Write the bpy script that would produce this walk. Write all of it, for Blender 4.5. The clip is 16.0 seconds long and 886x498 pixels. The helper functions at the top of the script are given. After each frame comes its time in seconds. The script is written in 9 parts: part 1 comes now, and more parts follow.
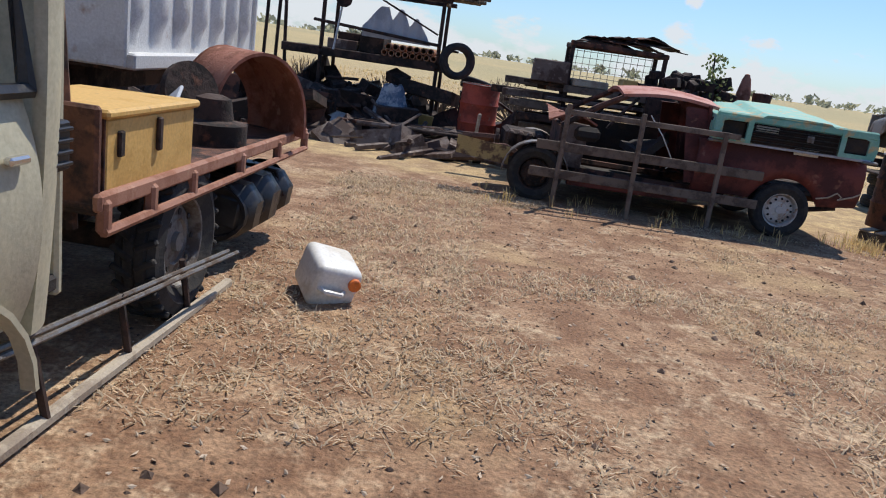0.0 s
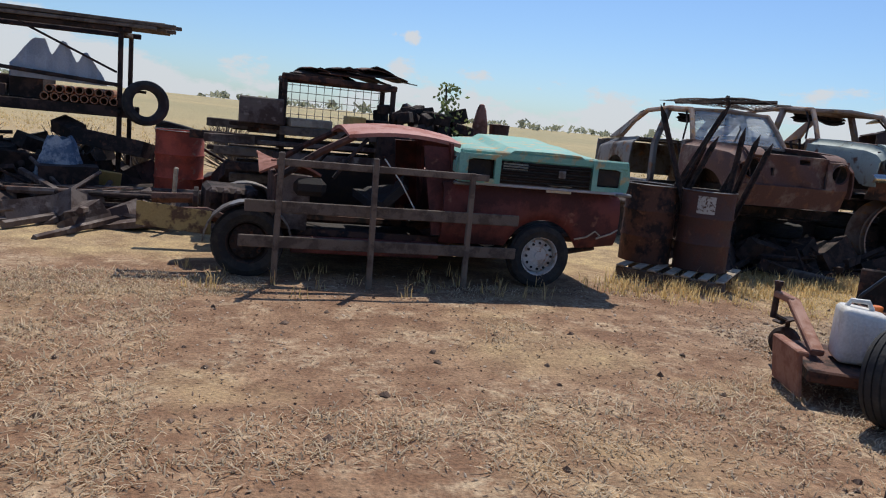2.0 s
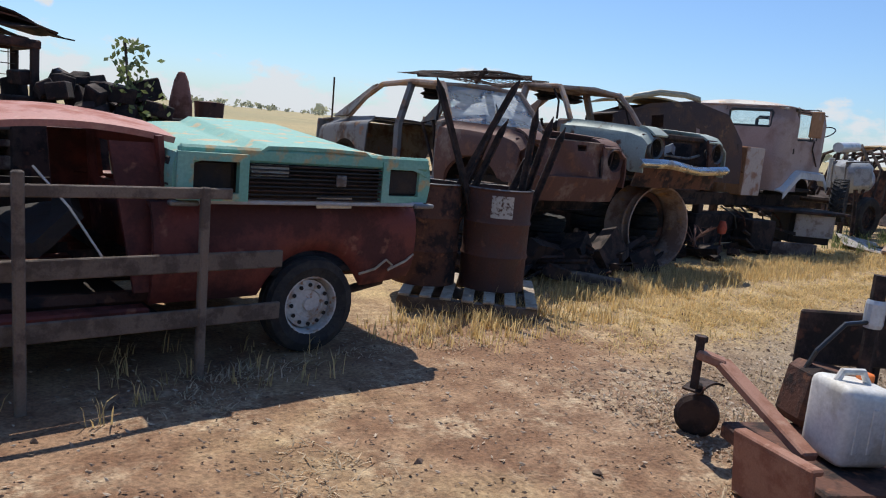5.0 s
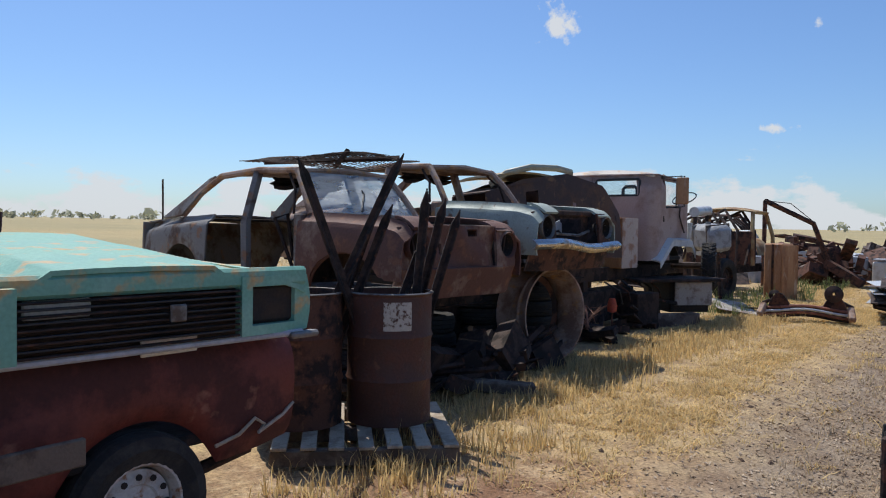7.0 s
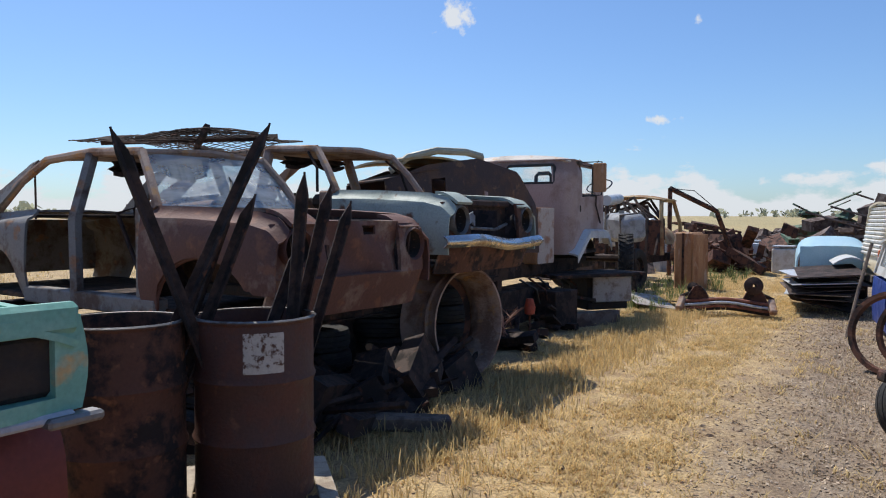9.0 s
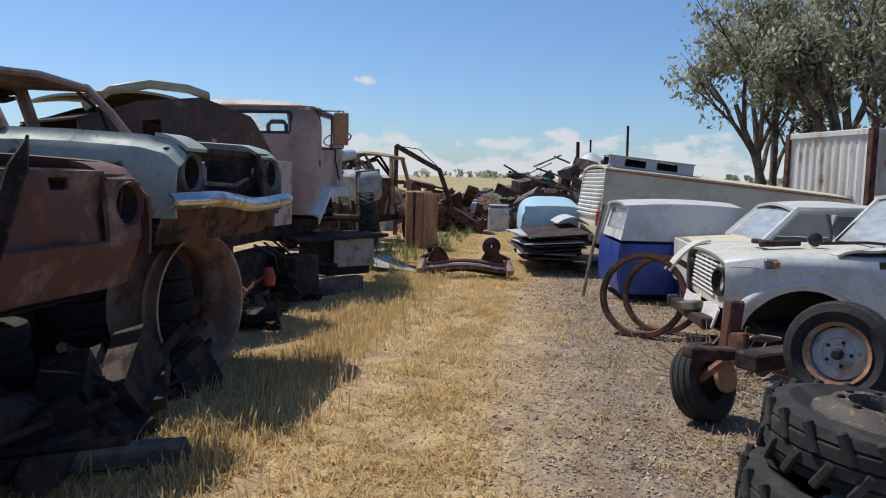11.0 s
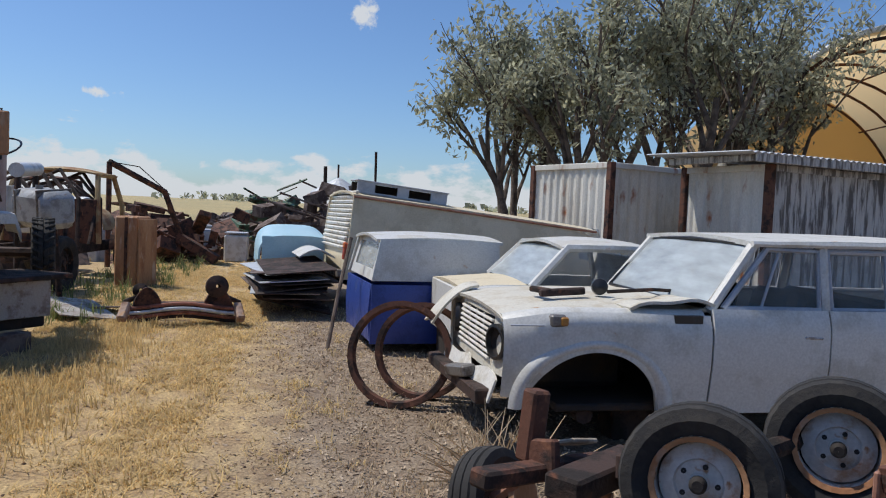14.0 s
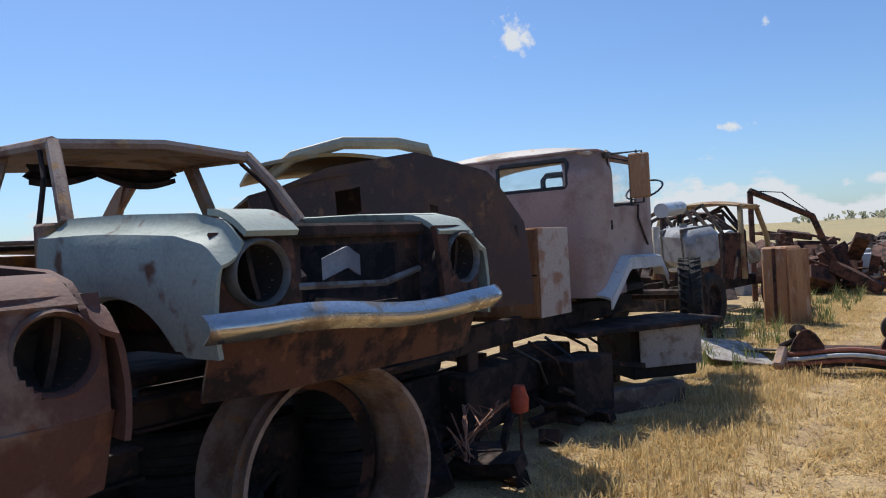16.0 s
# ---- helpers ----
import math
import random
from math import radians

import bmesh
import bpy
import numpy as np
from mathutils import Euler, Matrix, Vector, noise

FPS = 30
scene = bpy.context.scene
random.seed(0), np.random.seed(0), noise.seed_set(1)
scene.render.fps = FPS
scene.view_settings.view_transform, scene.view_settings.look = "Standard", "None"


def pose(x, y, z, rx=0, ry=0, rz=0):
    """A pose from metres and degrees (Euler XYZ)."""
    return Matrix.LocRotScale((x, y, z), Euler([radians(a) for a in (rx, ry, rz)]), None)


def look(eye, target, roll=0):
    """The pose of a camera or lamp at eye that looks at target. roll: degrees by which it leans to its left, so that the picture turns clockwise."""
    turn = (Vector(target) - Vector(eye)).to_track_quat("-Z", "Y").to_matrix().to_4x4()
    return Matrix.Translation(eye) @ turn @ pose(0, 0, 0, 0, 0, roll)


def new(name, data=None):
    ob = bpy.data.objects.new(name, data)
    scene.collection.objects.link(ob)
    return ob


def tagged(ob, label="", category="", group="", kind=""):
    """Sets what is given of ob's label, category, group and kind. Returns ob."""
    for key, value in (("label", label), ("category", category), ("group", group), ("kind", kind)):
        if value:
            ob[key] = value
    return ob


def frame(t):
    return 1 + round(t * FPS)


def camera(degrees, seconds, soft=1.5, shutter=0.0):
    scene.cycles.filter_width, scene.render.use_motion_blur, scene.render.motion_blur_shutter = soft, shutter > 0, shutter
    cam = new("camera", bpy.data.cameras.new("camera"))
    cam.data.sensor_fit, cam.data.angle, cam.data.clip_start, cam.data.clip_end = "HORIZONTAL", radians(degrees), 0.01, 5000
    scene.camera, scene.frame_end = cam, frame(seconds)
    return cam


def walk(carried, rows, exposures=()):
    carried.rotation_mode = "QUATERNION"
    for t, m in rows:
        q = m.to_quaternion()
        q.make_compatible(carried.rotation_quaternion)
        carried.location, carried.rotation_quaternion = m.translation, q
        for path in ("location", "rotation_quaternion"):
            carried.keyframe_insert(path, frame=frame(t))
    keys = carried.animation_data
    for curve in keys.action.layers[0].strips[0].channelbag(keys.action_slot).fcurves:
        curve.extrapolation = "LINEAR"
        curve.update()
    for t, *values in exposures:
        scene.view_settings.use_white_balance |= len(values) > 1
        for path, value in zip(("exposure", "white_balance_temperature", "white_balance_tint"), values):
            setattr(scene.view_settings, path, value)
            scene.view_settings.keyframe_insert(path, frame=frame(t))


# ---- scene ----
cam = camera(61.6, 16.0, soft=1.1)
PATH = [
    (0, (0.377, 0.037, 1.419), (0.294, 1.972, 0.920), 8.24),
    (0.5, (0.502, 0.480, 1.432), (0.679, 2.425, 1.001), 8.35),
    (1, (0.572, 0.918, 1.457), (0.952, 2.843, 1.071), 7.34),
    (1.5, (0.628, 1.354, 1.449), (1.141, 3.256, 1.106), 6.31),
    (2, (0.741, 1.826, 1.464), (1.299, 3.718, 1.134), 5.53),
    (2.5, (0.792, 2.361, 1.437), (1.379, 4.241, 1.091), 4.84),
    (3, (0.851, 2.767, 1.455), (1.499, 4.622, 1.082), 4.58),
    (3.5, (0.980, 3.257, 1.463), (1.746, 5.065, 1.083), 4.14),
    (4, (1.008, 3.637, 1.468), (1.951, 5.359, 1.091), 4.45),
    (4.5, (1.065, 3.998, 1.469), (2.202, 5.600, 1.089), 5.18),
    (5, (1.193, 4.364, 1.472), (2.500, 5.845, 1.157), 5.41),
    (5.2, (1.229, 4.510, 1.482), (2.598, 5.941, 1.201), 5.46),
    (7.3, (2.119, 5.729, 1.462), (3.748, 6.889, 1.429), 0.19),
    (7.5, (2.207, 5.824, 1.479), (3.864, 6.943, 1.452), -0.08),
    (8, (2.510, 5.956, 1.511), (4.199, 7.027, 1.471), 0.06),
    (8.2, (2.636, 6.011, 1.514), (4.329, 7.074, 1.475), 0.26),
    (10.3, (3.795, 6.928, 1.476), (5.691, 7.536, 1.282), -0.04),
    (10.5, (3.888, 6.991, 1.477), (5.811, 7.506, 1.281), 0.12),
    (11, (4.114, 7.086, 1.482), (6.089, 7.340, 1.297), 1.37),
    (11.5, (4.427, 7.015, 1.502), (6.419, 6.943, 1.336), 3.04),
    (12, (4.695, 6.948, 1.482), (6.647, 6.555, 1.298), 4.19),
    (12.5, (5.002, 6.982, 1.479), (6.885, 6.336, 1.287), 5.09),
    (13, (5.239, 7.032, 1.515), (7.078, 6.269, 1.323), 5.43),
    (13.5, (5.484, 7.007, 1.501), (7.361, 6.331, 1.357), 4.10),
    (14, (5.790, 6.942, 1.525), (7.745, 6.534, 1.429), 2.49),
    (14.3, (5.963, 6.993, 1.513), (7.951, 6.788, 1.451), 1.90),
    (14.5, (6.085, 7.044, 1.516), (8.083, 6.975, 1.456), 1.33),
    (15, (6.420, 7.143, 1.520), (8.401, 7.410, 1.461), 0.86),
    (15.5, (6.672, 7.174, 1.509), (8.535, 7.901, 1.459), -0.71),
    (16, (6.835, 7.220, 1.557), (8.474, 8.367, 1.546), -3.10),
]
walk(cam, [(t, look(eye, target, roll)) for t, eye, target, roll in PATH],
     exposures=((0.0, 0.12), (0.5, 0.15), (1.0, 0.03), (3.0, -0.12), (5.0, 0.08), (7.5, -0.04), (8.2, 0.10), (10.5, 0.06), (11.4, -0.13), (12.4, 0.60), (13.0, 0.58), (13.6, 0.18), (14.5, -0.25), (15.5, 0.18), (16.0, 0.05)))

# ---- world and sun ----
SUN_FROM = Vector((0.24, 0.45, 0.86)).normalized()
world = bpy.data.worlds.new("world")
scene.world = world
world.use_nodes = True
wn, wl = world.node_tree.nodes, world.node_tree.links
wn.clear()
sky = wn.new("ShaderNodeTexSky")
sky.sky_type, sky.sun_disc = "NISHITA", False
sky.sun_elevation = math.asin(SUN_FROM.z)
sky.sun_rotation = math.atan2(SUN_FROM.x, SUN_FROM.y)
sky.dust_density, sky.air_density, sky.ozone_density = 0.6, 1.0, 2.0
tc = wn.new("ShaderNodeTexCoord")
sep = wn.new("ShaderNodeSeparateXYZ")
wl.new(tc.outputs["Generated"], sep.inputs[0])
mp = wn.new("ShaderNodeMapping")
mp.inputs["Scale"].default_value = (5.2, 5.2, 11.0)
mp.inputs["Location"].default_value = (1.7, 0.4, 0.15)
wl.new(tc.outputs["Generated"], mp.inputs[0])
cl = wn.new("ShaderNodeTexNoise")
cl.inputs["Scale"].default_value, cl.inputs["Detail"].default_value, cl.inputs["Roughness"].default_value = 1.6, 9, 0.6
wl.new(mp.outputs[0], cl.inputs["Vector"])
# cumulus stand low over the plain
low = wn.new("ShaderNodeMapRange")
low.inputs[1].default_value, low.inputs[2].default_value, low.inputs[3].default_value, low.inputs[4].default_value = 0.015, 0.12, 0.165, -0.23
wl.new(sep.outputs["Z"], low.inputs[0])
add = wn.new("ShaderNodeMath")
wl.new(cl.outputs["Fac"], add.inputs[0]), wl.new(low.outputs[0], add.inputs[1])
cr = wn.new("ShaderNodeMapRange")
cr.inputs[1].default_value, cr.inputs[2].default_value, cr.inputs[4].default_value = 0.53, 0.60, 0.90
wl.new(add.outputs[0], cr.inputs[0])
mixw = wn.new("ShaderNodeMix")
mixw.data_type = "RGBA"
gain = wn.new("ShaderNodeMix")
gain.data_type, gain.blend_type = "RGBA", "MULTIPLY"
gain.inputs["Factor"].default_value = 1.0
gain.inputs[7].default_value = (0.745, 0.945, 1.22, 1)
wl.new(sky.outputs[0], gain.inputs[6])
wl.new(gain.outputs[2], mixw.inputs[6])
mixw.inputs[7].default_value = (6.6, 6.9, 7.3, 1)
mask = cr.outputs[0]
# single fair-weather puffs higher up: direction, half width, flatness
fray = wn.new("ShaderNodeTexNoise")
fray.inputs["Scale"].default_value, fray.inputs["Detail"].default_value, fray.inputs["Roughness"].default_value = 38.0, 7, 0.62
wl.new(tc.outputs["Generated"], fray.inputs["Vector"])
for way, half, flat in (((0.846, 0.465, 0.261), 0.026, 0.8), ((0.966, 0.227, 0.128), 0.024, 3.0), ((0.964, -0.082, 0.251), 0.022, 0.9), ((0.952, 0.182, 0.245), 0.010, 1.0), ((0.213, 0.971, 0.108), 0.024, 2.2)):
    off, sca, far_ = wn.new("ShaderNodeVectorMath"), wn.new("ShaderNodeVectorMath"), wn.new("ShaderNodeVectorMath")
    off.operation, sca.operation, far_.operation = "SUBTRACT", "MULTIPLY", "LENGTH"
    off.inputs[1].default_value = way
    sca.inputs[1].default_value = (1 / half, 1 / half, flat / half)
    wl.new(tc.outputs["Generated"], off.inputs[0]), wl.new(off.outputs[0], sca.inputs[0]), wl.new(sca.outputs[0], far_.inputs[0])
    rag, soft_, top_ = wn.new("ShaderNodeMath"), wn.new("ShaderNodeMapRange"), wn.new("ShaderNodeMath")
    rag.operation, rag.inputs[1].default_value = "MULTIPLY_ADD", 3.6
    wl.new(fray.outputs["Fac"], rag.inputs[0]), wl.new(far_.outputs["Value"], rag.inputs[2])
    soft_.inputs[1].default_value, soft_.inputs[2].default_value, soft_.inputs[3].default_value, soft_.inputs[4].default_value = 2.05, 2.6, 0.95, 0.0
    wl.new(rag.outputs[0], soft_.inputs[0])
    top_.operation = "MAXIMUM"
    wl.new(mask, top_.inputs[0]), wl.new(soft_.outputs[0], top_.inputs[1])
    mask = top_.outputs[0]
wl.new(mask, mixw.inputs["Factor"])
bg, wo = wn.new("ShaderNodeBackground"), wn.new("ShaderNodeOutputWorld")
bg.inputs["Strength"].default_value = 0.105
wl.new(mixw.outputs[2], bg.inputs[0]), wl.new(bg.outputs[0], wo.inputs[0])
sun = new("sun", bpy.data.lights.new("sun", "SUN"))
sun.data.energy, sun.data.angle, sun.data.color = 4.2, radians(0.53), (1.0, 0.95, 0.87)
sun.matrix_world = look(SUN_FROM * 60, (0, 0, 0))


# ---- materials ----
def mat(name, base, second=None, amount=0.4, scale=6.0, rough=0.7, metal=0.0, bump=0.3, fine=60.0, third=None, third_at=0.66, vary=0.0, stretch=(1, 1, 1)):
    """Two-scale surface: base, patches of second (amount is its share), specks of third, grain bump."""
    m = bpy.data.materials.new(name)
    m.use_nodes = True
    n, l = m.node_tree.nodes, m.node_tree.links
    b = n["Principled BSDF"]
    b.inputs["Metallic"].default_value = metal
    co = n.new("ShaderNodeTexCoord")
    mpn = n.new("ShaderNodeMapping")
    mpn.inputs["Scale"].default_value = stretch
    l.new(co.outputs["Object"], mpn.inputs[0])
    n1 = n.new("ShaderNodeTexNoise")
    n1.inputs["Scale"].default_value, n1.inputs["Detail"].default_value, n1.inputs["Roughness"].default_value = scale, 8, 0.65
    l.new(mpn.outputs[0], n1.inputs["Vector"])
    n2 = n.new("ShaderNodeTexNoise")
    n2.inputs["Scale"].default_value, n2.inputs["Detail"].default_value = fine, 4
    l.new(mpn.outputs[0], n2.inputs["Vector"])
    second = second or tuple(c * 0.7 for c in base)
    lo = 0.68 - 0.36 * amount
    r1 = n.new("ShaderNodeMapRange")
    r1.inputs[1].default_value, r1.inputs[2].default_value = lo - 0.05, lo + 0.06
    l.new(n1.outputs["Fac"], r1.inputs[0])
    mx = n.new("ShaderNodeMix")
    mx.data_type = "RGBA"
    mx.inputs[6].default_value, mx.inputs[7].default_value = (*base, 1), (*second, 1)
    l.new(r1.outputs[0], mx.inputs["Factor"])
    col = mx.outputs[2]
    if third:
        n3 = n.new("ShaderNodeTexNoise")
        n3.inputs["Scale"].default_value, n3.inputs["Detail"].default_value = scale * 2.7, 6
        l.new(mpn.outputs[0], n3.inputs["Vector"])
        r3 = n.new("ShaderNodeMapRange")
        r3.inputs[1].default_value, r3.inputs[2].default_value = third_at - 0.05, third_at + 0.05
        l.new(n3.outputs["Fac"], r3.inputs[0])
        m3 = n.new("ShaderNodeMix")
        m3.data_type = "RGBA"
        l.new(col, m3.inputs[6])
        m3.inputs[7].default_value = (*third, 1)
        l.new(r3.outputs[0], m3.inputs["Factor"])
        col = m3.outputs[2]
    r2 = n.new("ShaderNodeMapRange")
    r2.inputs[3].default_value, r2.inputs[4].default_value = 0.72, 1.25
    l.new(n2.outputs["Fac"], r2.inputs[0])
    hv = n.new("ShaderNodeHueSaturation")
    l.new(r2.outputs[0], hv.inputs["Value"])
    l.new(col, hv.inputs["Color"])
    col = hv.outputs[0]
    if vary:
        oi = n.new("ShaderNodeObjectInfo")
        geo = n.new("ShaderNodeNewGeometry")
        ad = n.new("ShaderNodeMath")
        l.new(oi.outputs["Random"], ad.inputs[0]), l.new(geo.outputs["Random Per Island"], ad.inputs[1])
        rv = n.new("ShaderNodeMapRange")
        rv.inputs[2].default_value = 2.0
        rv.inputs[3].default_value, rv.inputs[4].default_value = 1 - vary, 1 + vary
        l.new(ad.outputs[0], rv.inputs[0])
        h2 = n.new("ShaderNodeHueSaturation")
        l.new(rv.outputs[0], h2.inputs["Value"])
        l.new(col, h2.inputs["Color"])
        col = h2.outputs[0]
    l.new(col, b.inputs["Base Color"])
    rr = n.new("ShaderNodeMapRange")
    rr.inputs[3].default_value, rr.inputs[4].default_value = rough, min(1.0, rough + 0.25)
    l.new(r1.outputs[0], rr.inputs[0])
    l.new(rr.outputs[0], b.inputs["Roughness"])
    bp = n.new("ShaderNodeBump")
    bp.inputs["Strength"].default_value, bp.inputs["Distance"].default_value = bump, 0.01
    sm = n.new("ShaderNodeMath")
    l.new(n2.outputs["Fac"], sm.inputs[0]), l.new(r1.outputs[0], sm.inputs[1])
    l.new(sm.outputs[0], bp.inputs["Height"])
    l.new(bp.outputs[0], b.inputs["Normal"])
    return m


RUST = (0.115, 0.045, 0.026)
DARK = (0.03, 0.02, 0.017)
ORANGE = (0.30, 0.11, 0.045)
m_rust = mat("rust", RUST, DARK, 0.45, 5, 0.8, third=(0.22, 0.09, 0.045))
m_rust_dark = mat("rust_dark", (0.05, 0.027, 0.02), (0.02, 0.015, 0.013), 0.5, 5, 0.8, third=(0.12, 0.05, 0.03))
m_rust_pink = mat("rust_pink", (0.33, 0.13, 0.085), (0.20, 0.075, 0.045), 0.45, 4, 0.75, third=(0.4, 0.2, 0.14))
m_rust_tan = mat("rust_tan", (0.42, 0.22, 0.11), (0.30, 0.14, 0.07), 0.4, 3, 0.75, third=(0.5, 0.36, 0.26), third_at=0.62, stretch=(1, 1, 0.3))
m_rust_orange = mat("rust_orange", (0.33, 0.16, 0.105), (0.26, 0.115, 0.072), 0.45, 7, 0.7, third=(0.38, 0.21, 0.14), bump=0.12, fine=140)
m_shell_a = mat("shell_rust", (0.125, 0.055, 0.042), (0.26, 0.18, 0.14), 0.22, 3, 0.75, third=(0.20, 0.085, 0.05), third_at=0.62)
m_shell_grey = mat("shell_grey", (0.22, 0.21, 0.20), (0.12, 0.08, 0.06), 0.4, 3, 0.7, third=(0.3, 0.16, 0.09))
m_shell_pink = mat("shell_pink", (0.38, 0.27, 0.21), (0.22, 0.13, 0.09), 0.4, 3, 0.7, third=(0.45, 0.24, 0.1), third_at=0.62)
m_shell_green = mat("shell_pale_green", (0.34, 0.39, 0.34), (0.29, 0.33, 0.29), 0.4, 2.5, 0.6, third=(0.14, 0.06, 0.03), third_at=0.66, bump=0.12)
m_ute_red = mat("ute_red", (0.16, 0.030, 0.021), (0.075, 0.021, 0.017), 0.5, 2.2, 0.6, third=(0.33, 0.14, 0.09), third_at=0.68, bump=0.15)
m_ute_pink = mat("ute_roof", (0.45, 0.20, 0.16), (0.36, 0.13, 0.09), 0.4, 3, 0.7, third=(0.5, 0.30, 0.22), bump=0.15)
m_clip_green = mat("clip_green", (0.17, 0.40, 0.31), (0.24, 0.46, 0.37), 0.4, 3, 0.5, third=(0.50, 0.36, 0.17), third_at=0.60, bump=0.12)
m_white = mat("white_paint", (0.60, 0.595, 0.565), (0.50, 0.485, 0.44), 0.38, 3, 0.42, third=(0.42, 0.25, 0.13), third_at=0.74, bump=0.08)
m_cream = mat("cream_paint", (0.66, 0.575, 0.41), (0.57, 0.49, 0.34), 0.4, 2, 0.5, third=(0.36, 0.20, 0.10), third_at=0.75, bump=0.1)
m_dump = mat("dump_grey", (0.62, 0.62, 0.61), (0.48, 0.47, 0.45), 0.35, 2, 0.55, third=(0.35, 0.22, 0.15), third_at=0.72)
m_cab = mat("cab_pink", (0.40, 0.30, 0.27), (0.30, 0.205, 0.175), 0.4, 1.6, 0.6, third=(0.13, 0.06, 0.045), third_at=0.70, bump=0.1)
m_cab_roof = mat("cab_roof_paint", (0.52, 0.47, 0.42), (0.40, 0.33, 0.27), 0.4, 2, 0.6, third=(0.50, 0.27, 0.10), third_at=0.62)
m_tank = mat("tank_grey", (0.34, 0.35, 0.36), (0.22, 0.22, 0.22), 0.4, 4, 0.5, third=(0.2, 0.11, 0.07), third_at=0.7)
m_plate = mat("bare_plate", (0.40, 0.365, 0.33), (0.24, 0.19, 0.155), 0.42, 5, 0.6, third=(0.16, 0.09, 0.06), third_at=0.68)
m_shell_d = mat("shell_dark", (0.075, 0.045, 0.038), (0.13, 0.075, 0.052), 0.4, 3, 0.75, third=(0.22, 0.12, 0.06), third_at=0.66)
m_khaki = mat("khaki_paint", (0.46, 0.43, 0.31), (0.40, 0.37, 0.27), 0.4, 3, 0.45, bump=0.08)
m_yellow = mat("yellow_paint", (0.60, 0.37, 0.115), (0.52, 0.31, 0.085), 0.35, 4, 0.6, third=(0.35, 0.20, 0.08), third_at=0.72, bump=0.08)
m_blue = mat("blue_paint", (0.028, 0.065, 0.30), (0.022, 0.05, 0.22), 0.4, 3, 0.35, third=(0.12, 0.14, 0.22), third_at=0.72, bump=0.06)
m_ltblue = mat("light_blue", (0.36, 0.55, 0.64), (0.42, 0.58, 0.66), 0.4, 3, 0.5, bump=0.08)
m_rubber = mat("rubber", (0.022, 0.021, 0.021), (0.05, 0.045, 0.04), 0.4, 7, 0.85, bump=0.25)
m_black = mat("black_plastic", (0.018, 0.018, 0.02), (0.04, 0.038, 0.036), 0.3, 5, 0.35, bump=0.1)
# near-black puts the shade of cabs, hollows and holes into colour; also dark trim
m_shade_and_trim = mat("shade_and_trim_black", (0.025, 0.02, 0.018), (0.05, 0.035, 0.026), 0.4, 5, 0.85)
m_steel = mat("dull_steel", (0.22, 0.21, 0.20), (0.13, 0.10, 0.08), 0.4, 6, 0.5, metal=0.5)
m_chrome = mat("chrome", (0.62, 0.60, 0.57), (0.40, 0.33, 0.27), 0.3, 5, 0.22, metal=0.9, bump=0.05)
m_galv = mat("galvanised", (0.56, 0.58, 0.60), (0.44, 0.46, 0.48), 0.4, 4, 0.45, metal=0.35, bump=0.08)
m_weather = mat("weathered_sheet", (0.50, 0.49, 0.47), (0.13, 0.12, 0.115), 0.48, 3.0, 0.65, stretch=(3, 3, 0.35), third=(0.30, 0.2, 0.14), third_at=0.72)
m_wheel = mat("wheel_white", (0.60, 0.57, 0.53), (0.42, 0.30, 0.21), 0.28, 7, 0.5, third=(0.36, 0.17, 0.07), third_at=0.67)
m_wood = mat("grey_wood", (0.17, 0.13, 0.10), (0.10, 0.075, 0.06), 0.45, 7, 0.85, fine=90, vary=0.25)
m_wood_pale = mat("pale_wood", (0.44, 0.37, 0.28), (0.30, 0.24, 0.18), 0.4, 7, 0.85, fine=90, vary=0.25)
m_plastic = mat("white_plastic", (0.72, 0.70, 0.65), (0.58, 0.54, 0.46), 0.4, 5, 0.4, bump=0.06)
m_cap = mat("orange_cap", (0.75, 0.18, 0.03), None, 0.2, 9, 0.4, bump=0.05)
m_cap_old = mat("faded_amber", (0.42, 0.19, 0.035), (0.30, 0.14, 0.04), 0.4, 9, 0.4, bump=0.05)
m_chalk = mat("chalky_white", (0.58, 0.55, 0.47), (0.48, 0.43, 0.34), 0.4, 4, 0.55, third=(0.40, 0.24, 0.12), third_at=0.70, bump=0.08)
m_drum_red = mat("drum_red", (0.48, 0.075, 0.035), (0.30, 0.06, 0.035), 0.4, 4, 0.6, third=(0.4, 0.2, 0.12), third_at=0.68)
m_drum = mat("drum_brown", (0.075, 0.032, 0.024), (0.11, 0.045, 0.03), 0.4, 4, 0.6, third=(0.16, 0.07, 0.04))
m_label = mat("worn_label", (0.52, 0.48, 0.42), (0.10, 0.05, 0.035), 0.36, 30, 0.8)
m_tarp = mat("blue_tarp", (0.10, 0.15, 0.22), (0.40, 0.43, 0.46), 0.45, 6, 0.7)
m_greysheet = mat("grey_sheet", (0.42, 0.44, 0.48), (0.34, 0.36, 0.40), 0.4, 3, 0.6, bump=0.06)
m_terracotta = mat("clay_pipe", (0.36, 0.17, 0.09), (0.25, 0.11, 0.06), 0.4, 6, 0.8, vary=0.2)
m_canvas_white = mat("canvas_white", (0.74, 0.74, 0.73), (0.64, 0.64, 0.62), 0.4, 0.8, 0.7, bump=0.05)
m_bark = mat("bark", (0.15, 0.115, 0.09), (0.07, 0.055, 0.045), 0.5, 3, 0.9, bump=0.5)
m_litter = mat("dry_leaf", (0.46, 0.36, 0.26), (0.30, 0.21, 0.14), 0.5, 2, 0.8, vary=0.5, bump=0.0)
m_stone = mat("stone", (0.20, 0.13, 0.09), (0.11, 0.07, 0.05), 0.5, 9, 0.9, vary=0.4)
